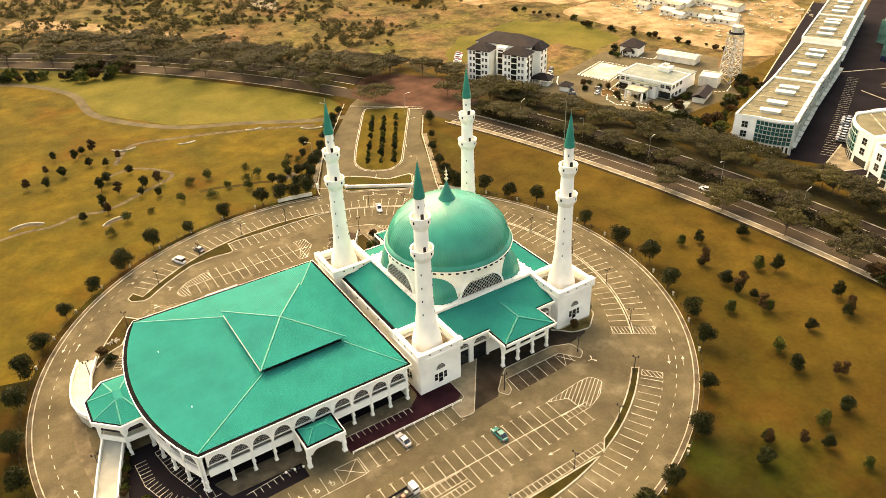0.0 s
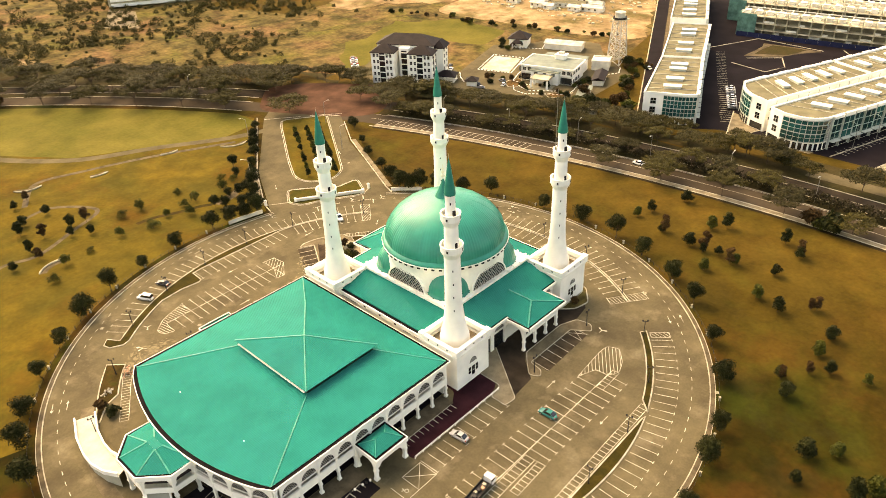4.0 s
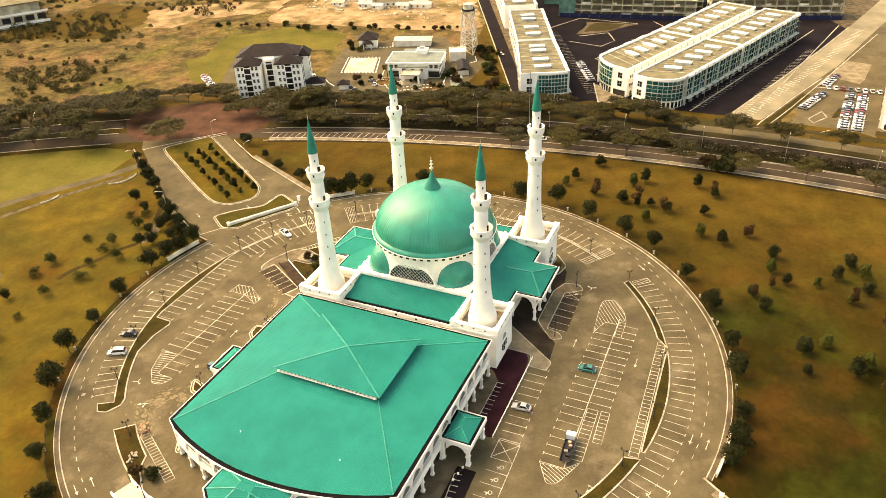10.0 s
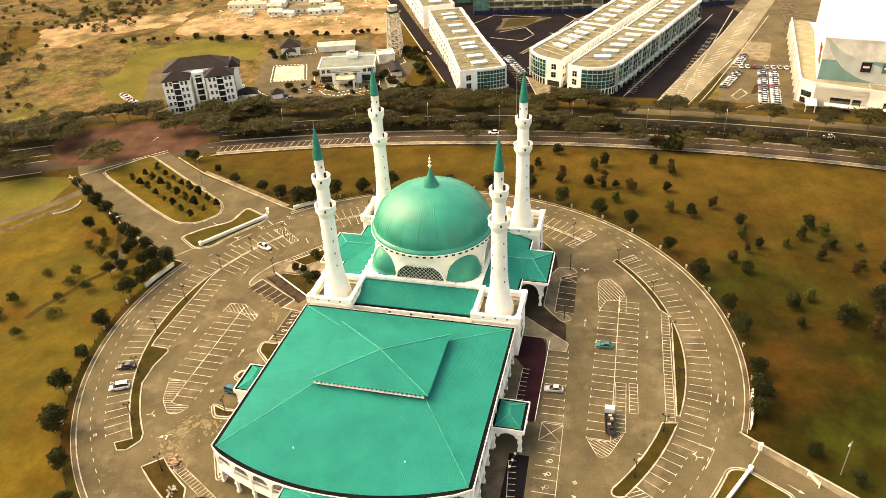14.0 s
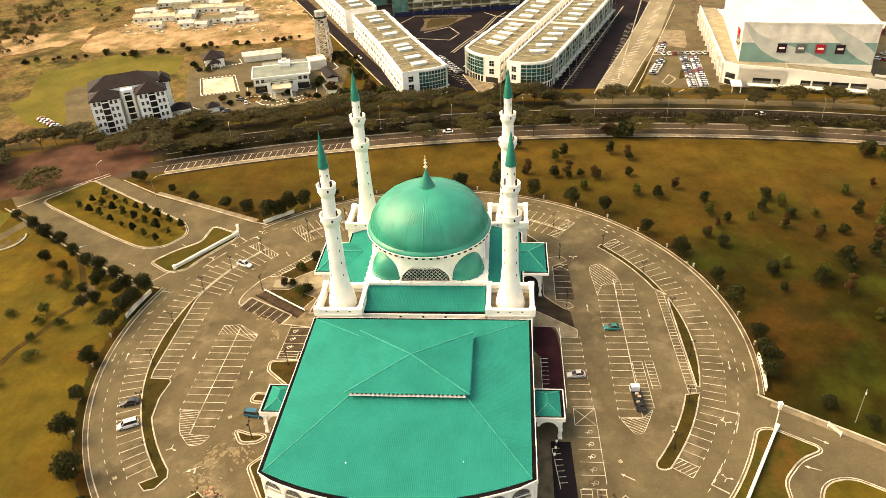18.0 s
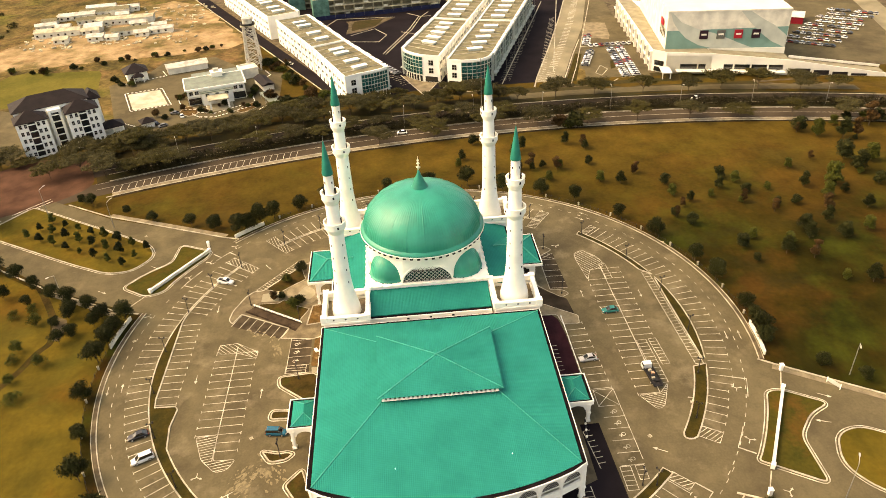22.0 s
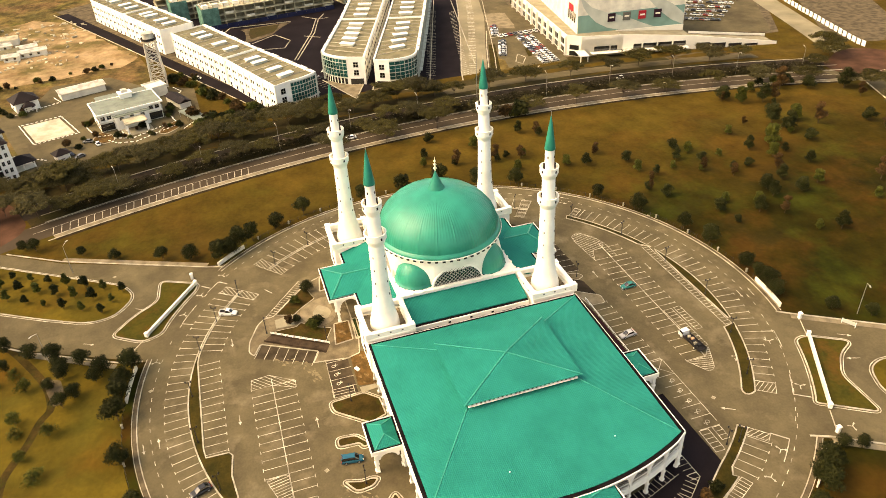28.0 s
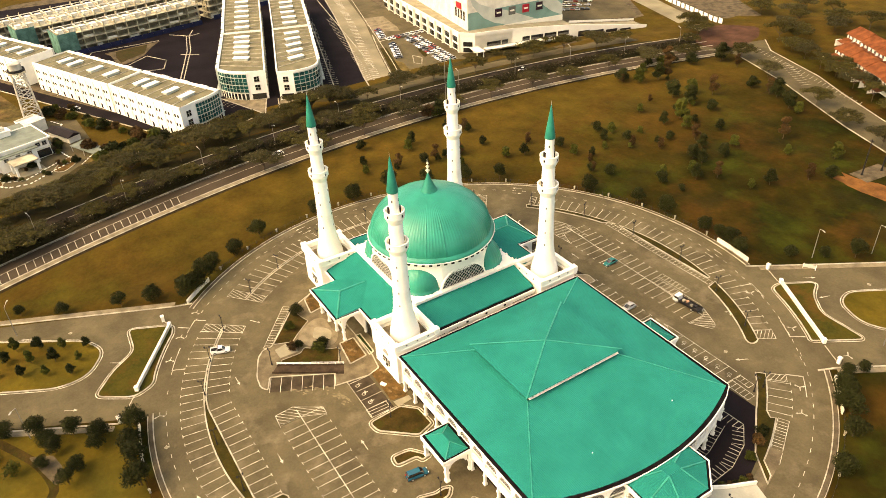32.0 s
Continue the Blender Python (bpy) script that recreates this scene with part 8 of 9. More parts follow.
screen_wall(81.9, 36.8, 44.5, "short white boundary wall beside the gate")
screen_wall(81.9, 76.0, 84.5, "short white boundary wall beside the gate")
screen_wall(81.9, -93.0, -101.5, "short white boundary wall beside the gate")
screen_wall(81.9, -135.0, -143.0, "short white boundary wall beside the gate")
post_first = thing("boundary_post", "short white post along the boundary rail", "post", *circle_pt(RING, 82.2, -90), 0, group="boundary posts")
part("shaft", Shape().box(-0.2, 0.2, -0.2, 0.2, 0, 1.0), KERB, post_first)
part("cap", Shape().box(-0.26, 0.26, -0.26, 0.26, 1.0, 1.1), KERB, post_first)
for i in range(44):
    a = -90 + 360 * i / 44
    if i == 0 or 44 < a < 76 or 225 < a < 258:
        continue
    copy_thing(post_first, pose(*circle_pt(RING, 82.2, a), 0, 0, 0, a))
fence = Shape()
for i in range(180):
    a = -88 + 360 * i / 180
    if 44 < a < 76 or 222 < a < 262:
        continue
    for z in (0.55, 1.0):
        fence.beam((*circle_pt(RING, 82.2, a), z), (*circle_pt(RING, 82.2, a + 2), z), 0.03, 0.03)
rail_ob = tagged(part("boundary_rail", fence, STEEL), "thin dark wire rail along the boundary", "railing", kind="structure")
for i in range(180):
    a = -88 + 360 * i / 180
    if not (44 < a < 76 or 222 < a < 262):
        x, y = circle_pt(RING, 82.2, a)
        part("post", Shape().box(x - 0.06, x + 0.06, y - 0.06, y + 0.06, 0, 1.15), STEEL, rail_ob)
for x, y in ((30.5, 66.2), (-0.6, 84.2), (-46.0, -80.4), (-79.6, -62.0)):
    pier = thing("gate_pier", "white gate pier with a stepped cap", "pier", x, y, 0, group="gate piers")
    part("shaft", Shape().box(-0.35, 0.35, -0.35, 0.35, 0, 1.7), WHITE, pier)
    part("cap", Shape().box(-0.45, 0.45, -0.45, 0.45, 1.7, 1.85).box(-0.25, 0.25, -0.25, 0.25, 1.85, 2.05), WHITE, pier)
for p, q in (((-52, -77.6), (-46, -80.4)), ((-74.0, -65.0), (-79.6, -62.0)), ((7.2, 78.8), (-0.6, 84.2)), ((27.6, 65.0), (30.5, 66.2))):
    gt = Shape().bar(p, q, 0.25, -0.05, 0.045)
    setting("gate_track", gt, KERB, "pale sliding-gate track across the road", "track")
# notice frame by the side gate
nf = thing("notice_frame", "low white notice frame on two posts", "sign", -52.5, -89.5, 0, 30)
part("board", Shape().box(-1.6, 1.6, -0.05, 0.05, 0.5, 1.5), GREY_PAINT, nf)
for x in (-1.6, 1.6):
    part("post", Shape().box(x - 0.08, x + 0.08, -0.08, 0.08, 0, 1.6), WHITE, nf)

# ---------- lamps ----------
def lamp_post():
    th = thing("street_lamp", "black double-headed lamp post with lantern heads", "street lamp", 17.2, 54.1, 0, group="car park lamps")
    part("pole", Shape().lathe([(0.2, 0), (0.2, 0.45), (0.11, 0.6), (0.075, 4.7), (0, 4.7)], 8), STEEL, th)
    part("arm", Shape().beam((-0.6, 0, 4.45), (0.6, 0, 4.45), 0.07, 0.07), STEEL, th)
    for x, y in ((-0.6, 0), (0.6, 0)):
        part("lantern", Shape().at(x, y, 0).lathe([(0, 4.4), (0.13, 4.44), (0.22, 4.8), (0.1, 5.0), (0, 5.08)], 8), STEEL, th)
    return th


lamp = lamp_post()
for a, r in ((-140, 66), (-121, 66.2), (-108, 65.6), (-94, 66), (-79, 65.6), (-64, 66.6), (-49, 66.6), (-33, 67), (-17, 67), (-2, 67), (13, 67), (27, 67), (38, 67), (62, 67.4), (72, 67.6), (86, 66.9), (99, 66.9), (112, 67.2), (126, 67.4), (143, 65)):
    copy_thing(lamp, pose(*circle_pt(RING, r, a), 0, 0, 0, a))
for x, y in ((-9.3, -36.6), (13.6, -36.0), (-34.2, 33.0), (-12.0, 34.4), (-58.2, 35.0), (-92.5, -8), (-88.4, 24.5), (-2.6, 48.6), (-74.5, -38.4)):
    copy_thing(lamp, pose(x, y, 0.1))
tall = thing("tall_street_lamp", "tall pale street lamp with a single curved arm", "street lamp", 64, -96, 0, group="road lamps")
part("pole", Shape().lathe([(0.12, 0), (0.08, 7), (0.05, 9.6), (0, 9.6)], 8), POLE_GREY, tall)
part("arm", Shape().beam((0, 0, 9.5), (1.8, 0, 10.1), 0.09, 0.09), GALV, tall)
part("head", Shape().box(1.6, 2.5, -0.14, 0.14, 10.0, 10.14), GALV, tall)
tall.matrix_basis = pose(-49.6, -95.0, 0, 0, 0, 150)
for x, y, t in ((-58, -110, 150), (-82, -76, 330), (-110, -120, 330), (-92, -166, 150), (47, 100, 330), (60, 126, 330), (6, 102, 150), (28, 136, 150)):
    copy_thing(tall, pose(x, y, 0, 0, 0, t))
for i in range(15):
    y = -196 + 28 * i
    a = main_angle(y)
    if 104 < y < 176:
        continue
    copy_thing(tall, pose(*circle_pt(MAIN, 503.6, a), 0.1, 0, 0, a + (180 if i % 2 else 0)))
for i in range(9):
    p = Vector((172, -50)) + U2 * (14 * i)
    copy_thing(tall, pose(p.x, p.y, LOW, 0, 0, 72))

# ---------- vehicles ----------
def paint(name, colour):
    m = material(name, colour, rough=0.25, vary=0.04, size=2.0, fine=0.02, grain=0.2, bump=0.0)
    m.node_tree.nodes["Principled BSDF"].inputs["Coat Weight"].default_value = 0.6
    return m


PAINTS = {k_: paint("car_" + k_, c) for k_, c in {"white": (0.75, 0.74, 0.68), "silver": (0.42, 0.41, 0.38), "black": (0.02, 0.02, 0.02), "teal": (0.01, 0.16, 0.13), "blue": (0.006, 0.085, 0.125), "grey": (0.13, 0.13, 0.12), "red": (0.25, 0.03, 0.02)}.items()}
LAMP_LENS = material("lamp_lens", (0.7, 0.68, 0.6), rough=0.15, vary=0.05, size=0.5, fine=0.02, grain=0.1, bump=0.0)
TAIL = material("tail_lens", (0.30, 0.015, 0.01), rough=0.2, vary=0.05, size=0.5, fine=0.02, grain=0.1, bump=0.0)


def car_body(s, prof, w, taper=0.88):
    """A body from a side profile (x, low z, high z, half-width scale), rounded across."""
    rings = []
    for x, z0, z1, k_ in prof:
        h = w / 2 * k_
        rings.append([(x, -h * 0.92, z0), (x, -h, z0 + (z1 - z0) * 0.35), (x, -h * 0.97, z0 + (z1 - z0) * 0.75), (x, -h * taper, z1 - 0.03), (x, -h * 0.5, z1), (x, h * 0.5, z1), (x, h * taper, z1 - 0.03), (x, h * 0.97, z0 + (z1 - z0) * 0.75), (x, h, z0 + (z1 - z0) * 0.35), (x, h * 0.92, z0)])
    n = 10
    v = [p for r in rings for p in r]
    f = [(j * n + i, (j + 1) * n + i, (j + 1) * n + (i + 1) % n, j * n + (i + 1) % n) for j in range(len(rings) - 1) for i in range(n)]
    return s.add(v, f + [tuple(range(n)), tuple(range((len(rings) - 1) * n, len(rings) * n))[::-1]])


def wheel(th, x, y, r=0.32):
    w = part("wheel", Shape().at(x, y, r).add(*cyl_y(r, 0.11, 14)), RUBBER, th)
    part("rim", Shape().at(x, y, r).add(*cyl_y(r * 0.6, 0.125, 10)), GALV, w)


def cyl_y(r, h, n):
    v = [(r * math.cos(2 * math.pi * i / n), s * h, r * math.sin(2 * math.pi * i / n)) for s in (-1, 1) for i in range(n)]
    return v, [(i, (i + 1) % n, n + (i + 1) % n, n + i) for i in range(n)] + [tuple(range(n)), tuple(range(n, 2 * n))[::-1]]


def car(colour, x, y, turn, kind="saloon", label="", base=0.02, group=""):
    th = thing(kind if kind != "saloon" else "car", label, "car", x, y, base, turn, group=group)
    P = PAINTS[colour]
    tall_ = {"saloon": 0.0, "van": 0.35, "four_by_four": 0.3, "pickup": 0.25}[kind]
    top = 0.82 + tall_ * 0.45
    L_ = 2.2 if kind == "saloon" else 2.35
    part("body", car_body(Shape(), [(-L_, 0.35, 0.62 + tall_ * .4, 0.82), (-L_ + 0.15, 0.25, top, 0.95), (-1.2, 0.22, top + 0.03, 1), (0.9, 0.22, top + 0.03, 1), (L_ - 0.35, 0.25, top - 0.1, 0.96), (L_, 0.35, 0.55 + tall_ * .4, 0.82)], 1.76), P, th, smooth=False)
    roof = 1.42 + tall_
    if kind == "saloon":
        cab = [(-1.75, top - .02, top + 0.02, 0.8), (-1.05, top, roof, 0.8), (0.15, top, roof, 0.8), (1.05, top - .02, top + 0.02, 0.84)]
    elif kind == "pickup":
        cab = [(-0.55, top - .02, roof - 0.05, 0.86), (-0.4, top, roof, 0.84), (0.55, top, roof, 0.84), (1.25, top - .02, top + 0.02, 0.88)]
    else:
        cab = [(-2.2, top - .02, roof - 0.1, 0.88), (-2.0, top, roof, 0.86), (0.55, top, roof, 0.86), (1.4, top - .02, top + 0.02, 0.9)]
    gl = part("cabin_glass", car_body(Shape(), cab, 1.72, 0.9), GLASS, th)
    part("roof", Shape().box(cab[1][0] + 0.05, cab[2][0] + 0.05, -0.62, 0.62, roof - 0.01, roof + 0.045), P, th)
    for a, b, sx in ((0, 1, 1), (2, 3, 1)):
        for sy in (-1, 1):
            part("pillar", Shape().beam((cab[a][0], sy * 0.70, cab[a][2]), (cab[b][0], sy * 0.70, cab[b][2]), 0.08, 0.08), P, th)
    if kind == "pickup":
        part("cargo_bed", Shape().box(-2.2, -0.65, -0.72, 0.72, top + 0.02, top + 0.05), RUBBER, th)
        part("bed_side", Shape().band([(-2.3, -0.82), (-0.6, -0.82), (-0.6, 0.82), (-2.3, 0.82)], [(-2.2, -0.74), (-0.7, -0.74), (-0.7, 0.74), (-2.2, 0.74)], top, top + 0.35), P, th)
    for wx in (-1.35, 1.35):
        for wy in (-0.8, 0.8):
            wheel(th, wx, wy, 0.32 + tall_ * 0.12)
    for sy in (-0.6, 0.6):
        part("headlight", Shape().box(L_ - 0.12, L_ + 0.0, sy - 0.16, sy + 0.16, 0.55 + tall_ * .3, 0.7 + tall_ * .3), LAMP_LENS, th)
        part("tail_light", Shape().box(-L_ - 0.0, -L_ + 0.14, sy - 0.15, sy + 0.15, 0.6 + tall_ * .3, 0.78 + tall_ * .3), TAIL, th)
    part("bumper", Shape().box(L_ - 0.25, L_ + 0.04, -0.7, 0.7, 0.3, 0.45), P, th)
    return th


car("silver", -36.5, -37.0, 95, "saloon", "silver saloon parked nose-in beside the hall", group="parked cars")
car("teal", -18.7, -47.4, 92, "saloon", "dark teal saloon parked in the double row", group="parked cars")
car("white", *circle_pt(RING, 70.6, 116.3), 116.3, "van", "white van parked on the ring with its door open", group="parked cars")
car("black", *circle_pt(RING, 70.4, 110.2), 110.2, "saloon", "black saloon parked on the ring", group="parked cars")
car("blue", -51.4, 36.4, 262, "four_by_four", "teal-blue hatchback parked beside the side porch", group="parked cars")
car("white", 9.5, 57.5, 250, "pickup", "white pickup with an open dark bed on the lane", group="parked cars")


def truck(x, y, turn):
    th = thing("flatbed_truck", "white-cabbed flatbed truck parked across the bays", "truck", x, y, 0.02, turn)
    part("chassis", Shape().box(-3.6, 2.2, -0.45, 0.45, 0.55, 0.8), STEEL, th)
    part("bed", Shape().box(-4.6, 1.5, -1.1, 1.1, 0.85, 1.0).box(-4.6, 1.5, -1.12, -1.02, 1.0, 1.5).box(-4.6, 1.5, 1.02, 1.12, 1.0, 1.5), STEEL, th)
    cab = part("cab", Shape().box(1.7, 3.2, -1.05, 1.05, 0.6, 1.5).prism([(1.7, -1.03), (2.95, -1.0), (2.95, 1.0), (1.7, 1.03)], 1.5, 2.15), PAINTS["white"], th)
    part("windscreen", Shape().add([(3.16, -0.95, 1.52), (3.16, 0.95, 1.52), (2.97, 0.9, 2.1), (2.97, -0.9, 2.1), (3.0, -0.9, 1.5), (3.0, 0.9, 1.5), (2.9, 0.9, 2.2), (2.9, -0.9, 2.2)], [(0, 1, 2, 3), (1, 5, 6, 2), (0, 3, 7, 4)]), GLASS, cab)
    for sy in (-1, 1):
        part("side_window", Shape().box(1.5, 2.85, sy * 1.02 - 0.03, sy * 1.02 + 0.03, 1.5, 2.08), GLASS, cab)
    for a, b, c, d, m_ in ((-3.4, -2.7, -0.6, 0.2, STEEL), (-2.4, -1.8, -0.1, 0.6, KERB), (-1.6, -1.0, -0.3, 0.5, STEEL), (-0.8, -0.1, -0.7, 0.0, RUBBLE), (0.2, 0.8, -0.4, 0.3, KERB)):
        part("crate", Shape().box(a, b, c, d, 1.0, 1.5), m_, th)
    for wx in (-2.6, 2.3):
        for wy in (-0.85, 0.85):
            wheel(th, wx, wy, 0.42)
    return th


truck(-43.9, -49.9, 5)
# far cars share two plain builds
kinds = {}
random.seed(9)
def lot_car(x, y, turn, base, group):
    col = random.choice(["white", "white", "silver", "grey", "black", "silver", "red", "white"])
    if col not in kinds:
        th = thing("parked_car", f"{col} car parked in a row of the car park", "car", x, y, base, turn, group=group)
        part("body", car_body(Shape(), [(-2.1, 0.35, 0.7, 0.85), (-1.9, 0.25, 0.85, 1), (1.8, 0.25, 0.82, 1), (2.15, 0.35, 0.6, 0.85)], 1.75), PAINTS[col], th)
        part("cabin_glass", car_body(Shape(), [(-1.7, 0.8, 0.9, 0.85), (-1.1, 0.82, 1.4, 0.82), (0.3, 0.82, 1.4, 0.82), (1.1, 0.8, 0.85, 0.86)], 1.7, 0.9), GLASS, th)
        part("roof", Shape().box(-1.05, 0.3, -0.62, 0.62, 1.39, 1.44), PAINTS[col], th)
        for wx in (-1.3, 1.3):
            for wy in (-0.78, 0.78):
                part("wheel", Shape().at(wx, wy, 0.32).add(*cyl_y(0.32, 0.11, 10)), RUBBER, th)
        kinds[col] = th
    else:
        copy_thing(kinds[col], pose(x, y, base, 0, 0, turn))


lot = lambda x, y, t: lot_car(x, y, t, LOW + 0.02, "cars parked in the town lots")
for i in range(16):
    for yo in (0, 5.0):
        if random.random() < 0.93:
            lot(159 + 2.7 * i, -104.6 - yo - 0.25 * i, 88)
for i in range(9):
    lot(177 + 2.5 * i, -89.6 - 0.95 * i, 70)
for i in range(8):
    lot(206, -99.5 - 2.9 * i, 5)
for i in range(6):
    lot(209 + 2.8 * i, -98 - 0.9 * i, 75)
for i in range(6):
    lot(122 + 2.0 * i, 178 + 2.6 * i, -35)
for x, y, t in ((148, 100, 20), (152, 104, 80), (138, 106, 120), (150, 136, 30), (154, 140, 30), (146, 131, 30), (215, 120, 10), (141, 110, 60), (158, 57, 20), (210, 58, 75)):
    lot(x, y, t)
for r in range(9):
    for i in range(9):
        if random.random() < 0.8:
            lot(192 + 6.0 * r - 1.6 * i, -197 - 6.4 * r - 2.3 * i, 40)
for r in range(4):
    for i in range(14):
        if random.random() < 0.65:
            lot(225 + 9.0 * r + 2.8 * i, -168 - 14 * r - 1.0 * i, 95)
for i in range(10):
    lot(178 + 2.6 * i + 6, 2.6 + 1.3 * i, 116)
for x, y, t_ in ((236, -215, -30), (224.5, -220.5, -30), (246, -206, -30)):
    bx = thing("red_kiosk", "low kiosk with dull red walls and a pale roof", "kiosk", x, y, LOW, t_, group="kiosks in the rear car park")
    part("wall", Shape().box(-6, 6, -3, 3, 0, 3.6), SIGN_RED, bx)
    part("roof", Shape().box(-6.3, 6.3, -3.3, 3.3, 3.6, 3.9), CREAM, bx)
lot_car(*circle_pt(MAIN, 498, main_angle(2)), 95, 0.03, "cars parked in the town lots")
lot_car(*circle_pt(MAIN, 511, main_angle(-120)), 100, 0.03, "cars parked in the town lots")


# ---------- trees ----------
rng = np.random.default_rng(11)


def leaf_mesh(name, blobs, leaf, mat_, level=0.0, thick=0.72):
    """Many small leaf blades, gathered round branch ends. blobs: rows of x, y, z, radius, count."""
    v, f = [], []
    for x, y, z, r, n in blobs:
        d = rng.normal(size=(n, 3))
        d /= np.linalg.norm(d, axis=1)[:, None]
        c = np.array([x, y, z]) + d * (r * rng.uniform(0.45, 1.0, (n, 1))) * (1, 1, thick)
        a = rng.normal(size=(n, 3))
        a[:, 2] *= 1.0 / (1.0 + level)
        a /= np.linalg.norm(a, axis=1)[:, None]
        b = np.cross(a, d + rng.normal(scale=0.4, size=(n, 3)) + (0, 0, level))
        b /= np.linalg.norm(b, axis=1)[:, None] + 1e-9
        s = leaf * rng.uniform(0.6, 1.3, (n, 1))
        quad = np.stack([c - a * s, c + b * s * 0.45, c + a * s, c - b * s * 0.45], 1)
        k_ = len(v)
        v += quad.reshape(-1, 3).tolist()
        f += [(k_ + 4 * i, k_ + 4 * i + 1, k_ + 4 * i + 2, k_ + 4 * i + 3) for i in range(n)]
    me = bpy.data.meshes.new(name)
    me.from_pydata(v, [], f)
    me.materials.append(mat_)
    me.update()
    return me


def tree(kind, seed, height, spread, mat_, label, flat=False, dense=1.0, leaf=0.22):
    """Trunk, limbs and a leafy crown, standing at the origin."""
    r = random.Random(seed)
    th = thing(kind, label, "tree")
    s = Shape()
    fork = height * (0.40 if flat else 0.22)
    s.tube((0, 0, -0.2), (0.05, 0, fork), 0.035 * height * (0.55 if flat else 0.5), 7, 0.022 * height * 0.6)
    blobs = []
    n = 11 if flat else 9
    for i in range(n):
        a = 2 * math.pi * i / n + r.uniform(-0.4, 0.4)
        rad = spread * r.uniform(0.3, 0.95)
        if flat:
            z = height * r.uniform(0.84, 0.96) - 0.13 * height * (rad / spread) ** 2
            br = spread * r.uniform(0.26, 0.42)
        else:
            t = r.uniform(0.0, 1.0)
            z = height * (0.30 + 0.56 * t)
            rad = spread * r.uniform(0.25, 0.72) * math.sin(math.pi * (0.22 + 0.66 * t))
            br = spread * r.uniform(0.34, 0.52)
        p = (rad * math.cos(a), rad * math.sin(a), z)
        knee = (p[0] * 0.45, p[1] * 0.45, fork + (z - fork) * 0.62)
        s.tube((0.03, 0, fork * r.uniform(0.8, 1.0)), knee, 0.012 * height * 0.9, 5, 0.012 * height * 0.6)
        s.tube(knee, p, 0.012 * height * 0.6, 5, 0.03)
        blobs.append((*p, br, int((120 if not flat else 190) * dense)))
        if flat:
            for k_ in range(2):
                b_ = a + r.uniform(-0.6, 0.6)
                q = (rad * r.uniform(0.5, 1.15) * math.cos(b_), rad * r.uniform(0.5, 1.15) * math.sin(b_), z + height * r.uniform(-0.05, 0.05))
                s.tube(knee, q, 0.05, 4, 0.02)
                blobs.append((*q, spread * r.uniform(0.16, 0.28), int(90 * dense)))
    if not flat:
        blobs.append((0, 0, height * 0.84, spread * 0.5, int(150 * dense)))
        blobs.append((0, 0, height * 0.50, spread * 0.66, int(170 * dense)))
    else:
        for i in range(4):
            a = r.uniform(0, 6.28)
            blobs.append((spread * 0.35 * math.cos(a), spread * 0.35 * math.sin(a), height * 0.95, spread * 0.3, int(150 * dense)))
    part("trunk", s, WOOD, th)
    part("crown", leaf_mesh("crown", blobs, leaf, mat_, *((1.2, 0.34) if flat else (0.0, 0.72))), mat_, th)
    return th


def plant(protos, places, size=1.0, jitter=0.25, base=0.0, seed=1):
    """Stands copies of the protos at the places; each proto itself takes one of the first ones."""
    r = random.Random(seed)
    for i, (x, y) in enumerate(places):
        k_ = size * (1 + r.uniform(-jitter, jitter))
        z = base if base else (fall(x, y) if math.hypot(x - MAIN[0], y - MAIN[1]) > 515 else 0.0)
        m = pose(x, y, z, 0, 0, r.uniform(0, 360)) @ Matrix.Diagonal((k_, k_, k_ * r.uniform(0.9, 1.1), 1))
        p = protos[i % len(protos)]
        if p not in used:
            p.matrix_basis = m
            used.append(p)
        else:
            c = copy_thing(p, m)
            c.matrix_basis = m


used = []
def kind(name, mats, labels, height, spread, group, **kw):
    out = []
    for i, (m_, lb) in enumerate(zip(mats, labels)):
        t = tree(name, 31 * i + int(height * 10), height * (1 + 0.12 * (i - 1)), spread * (1 - 0.08 * (i - 1)), m_, lb, **kw)
        out.append(tagged(t, group=group))
    return out


STREET = kind("street_tree", [LEAF, LEAF, LEAF], ["young dark-leaved tree on the verge of the ring road", "round dark green tree on the verge", "bushy dark tree on the verge of the ring road"], 4.7, 3.0, "trees round the ring road", dense=1.8, leaf=0.21)
FIELD = kind("field_tree", [LEAF, LEAF_LIGHT, LEAF, LEAF_RUST], ["small dark tree on the grass field", "small light green tree on the grass field", "bushy dark tree on the grass field", "small rust-tinged tree on the grass field"], 4.4, 2.1, "trees on the field", dense=1.2, leaf=0.24)
PARK = kind("park_tree", [LEAF, LEAF, LEAF_RUST], ["small dark tree in the park", "slim dark-crowned tree in the park", "small rust-leaved tree in the park"], 4.2, 1.8, "trees in the park", dense=1.0, leaf=0.22)
PARK_LIGHT = kind("park_sapling", [LEAF_LIGHT, LEAF_LIGHT], ["sparse light green young tree in the park", "thin-crowned light green young tree in the park"], 3.0, 2.2, "young trees in the park", dense=0.4, leaf=0.22)
RAIN = kind("rain_tree", [LEAF_BROWN, LEAF_OLIVE, LEAF_BROWN], ["wide umbrella-crowned rain tree beside the main road", "broad olive-green rain tree beside the main road", "broad brown-green spreading rain tree beside the road"], 8.4, 7.4, "trees along the main road", flat=True, dense=0.8, leaf=0.42)
SAPLING = kind("sapling", [LEAF, LEAF_LIGHT], ["slim dark sapling on the median", "slim light green sapling on the median"], 2.9, 0.9, "saplings on the median", dense=0.5, leaf=0.2)
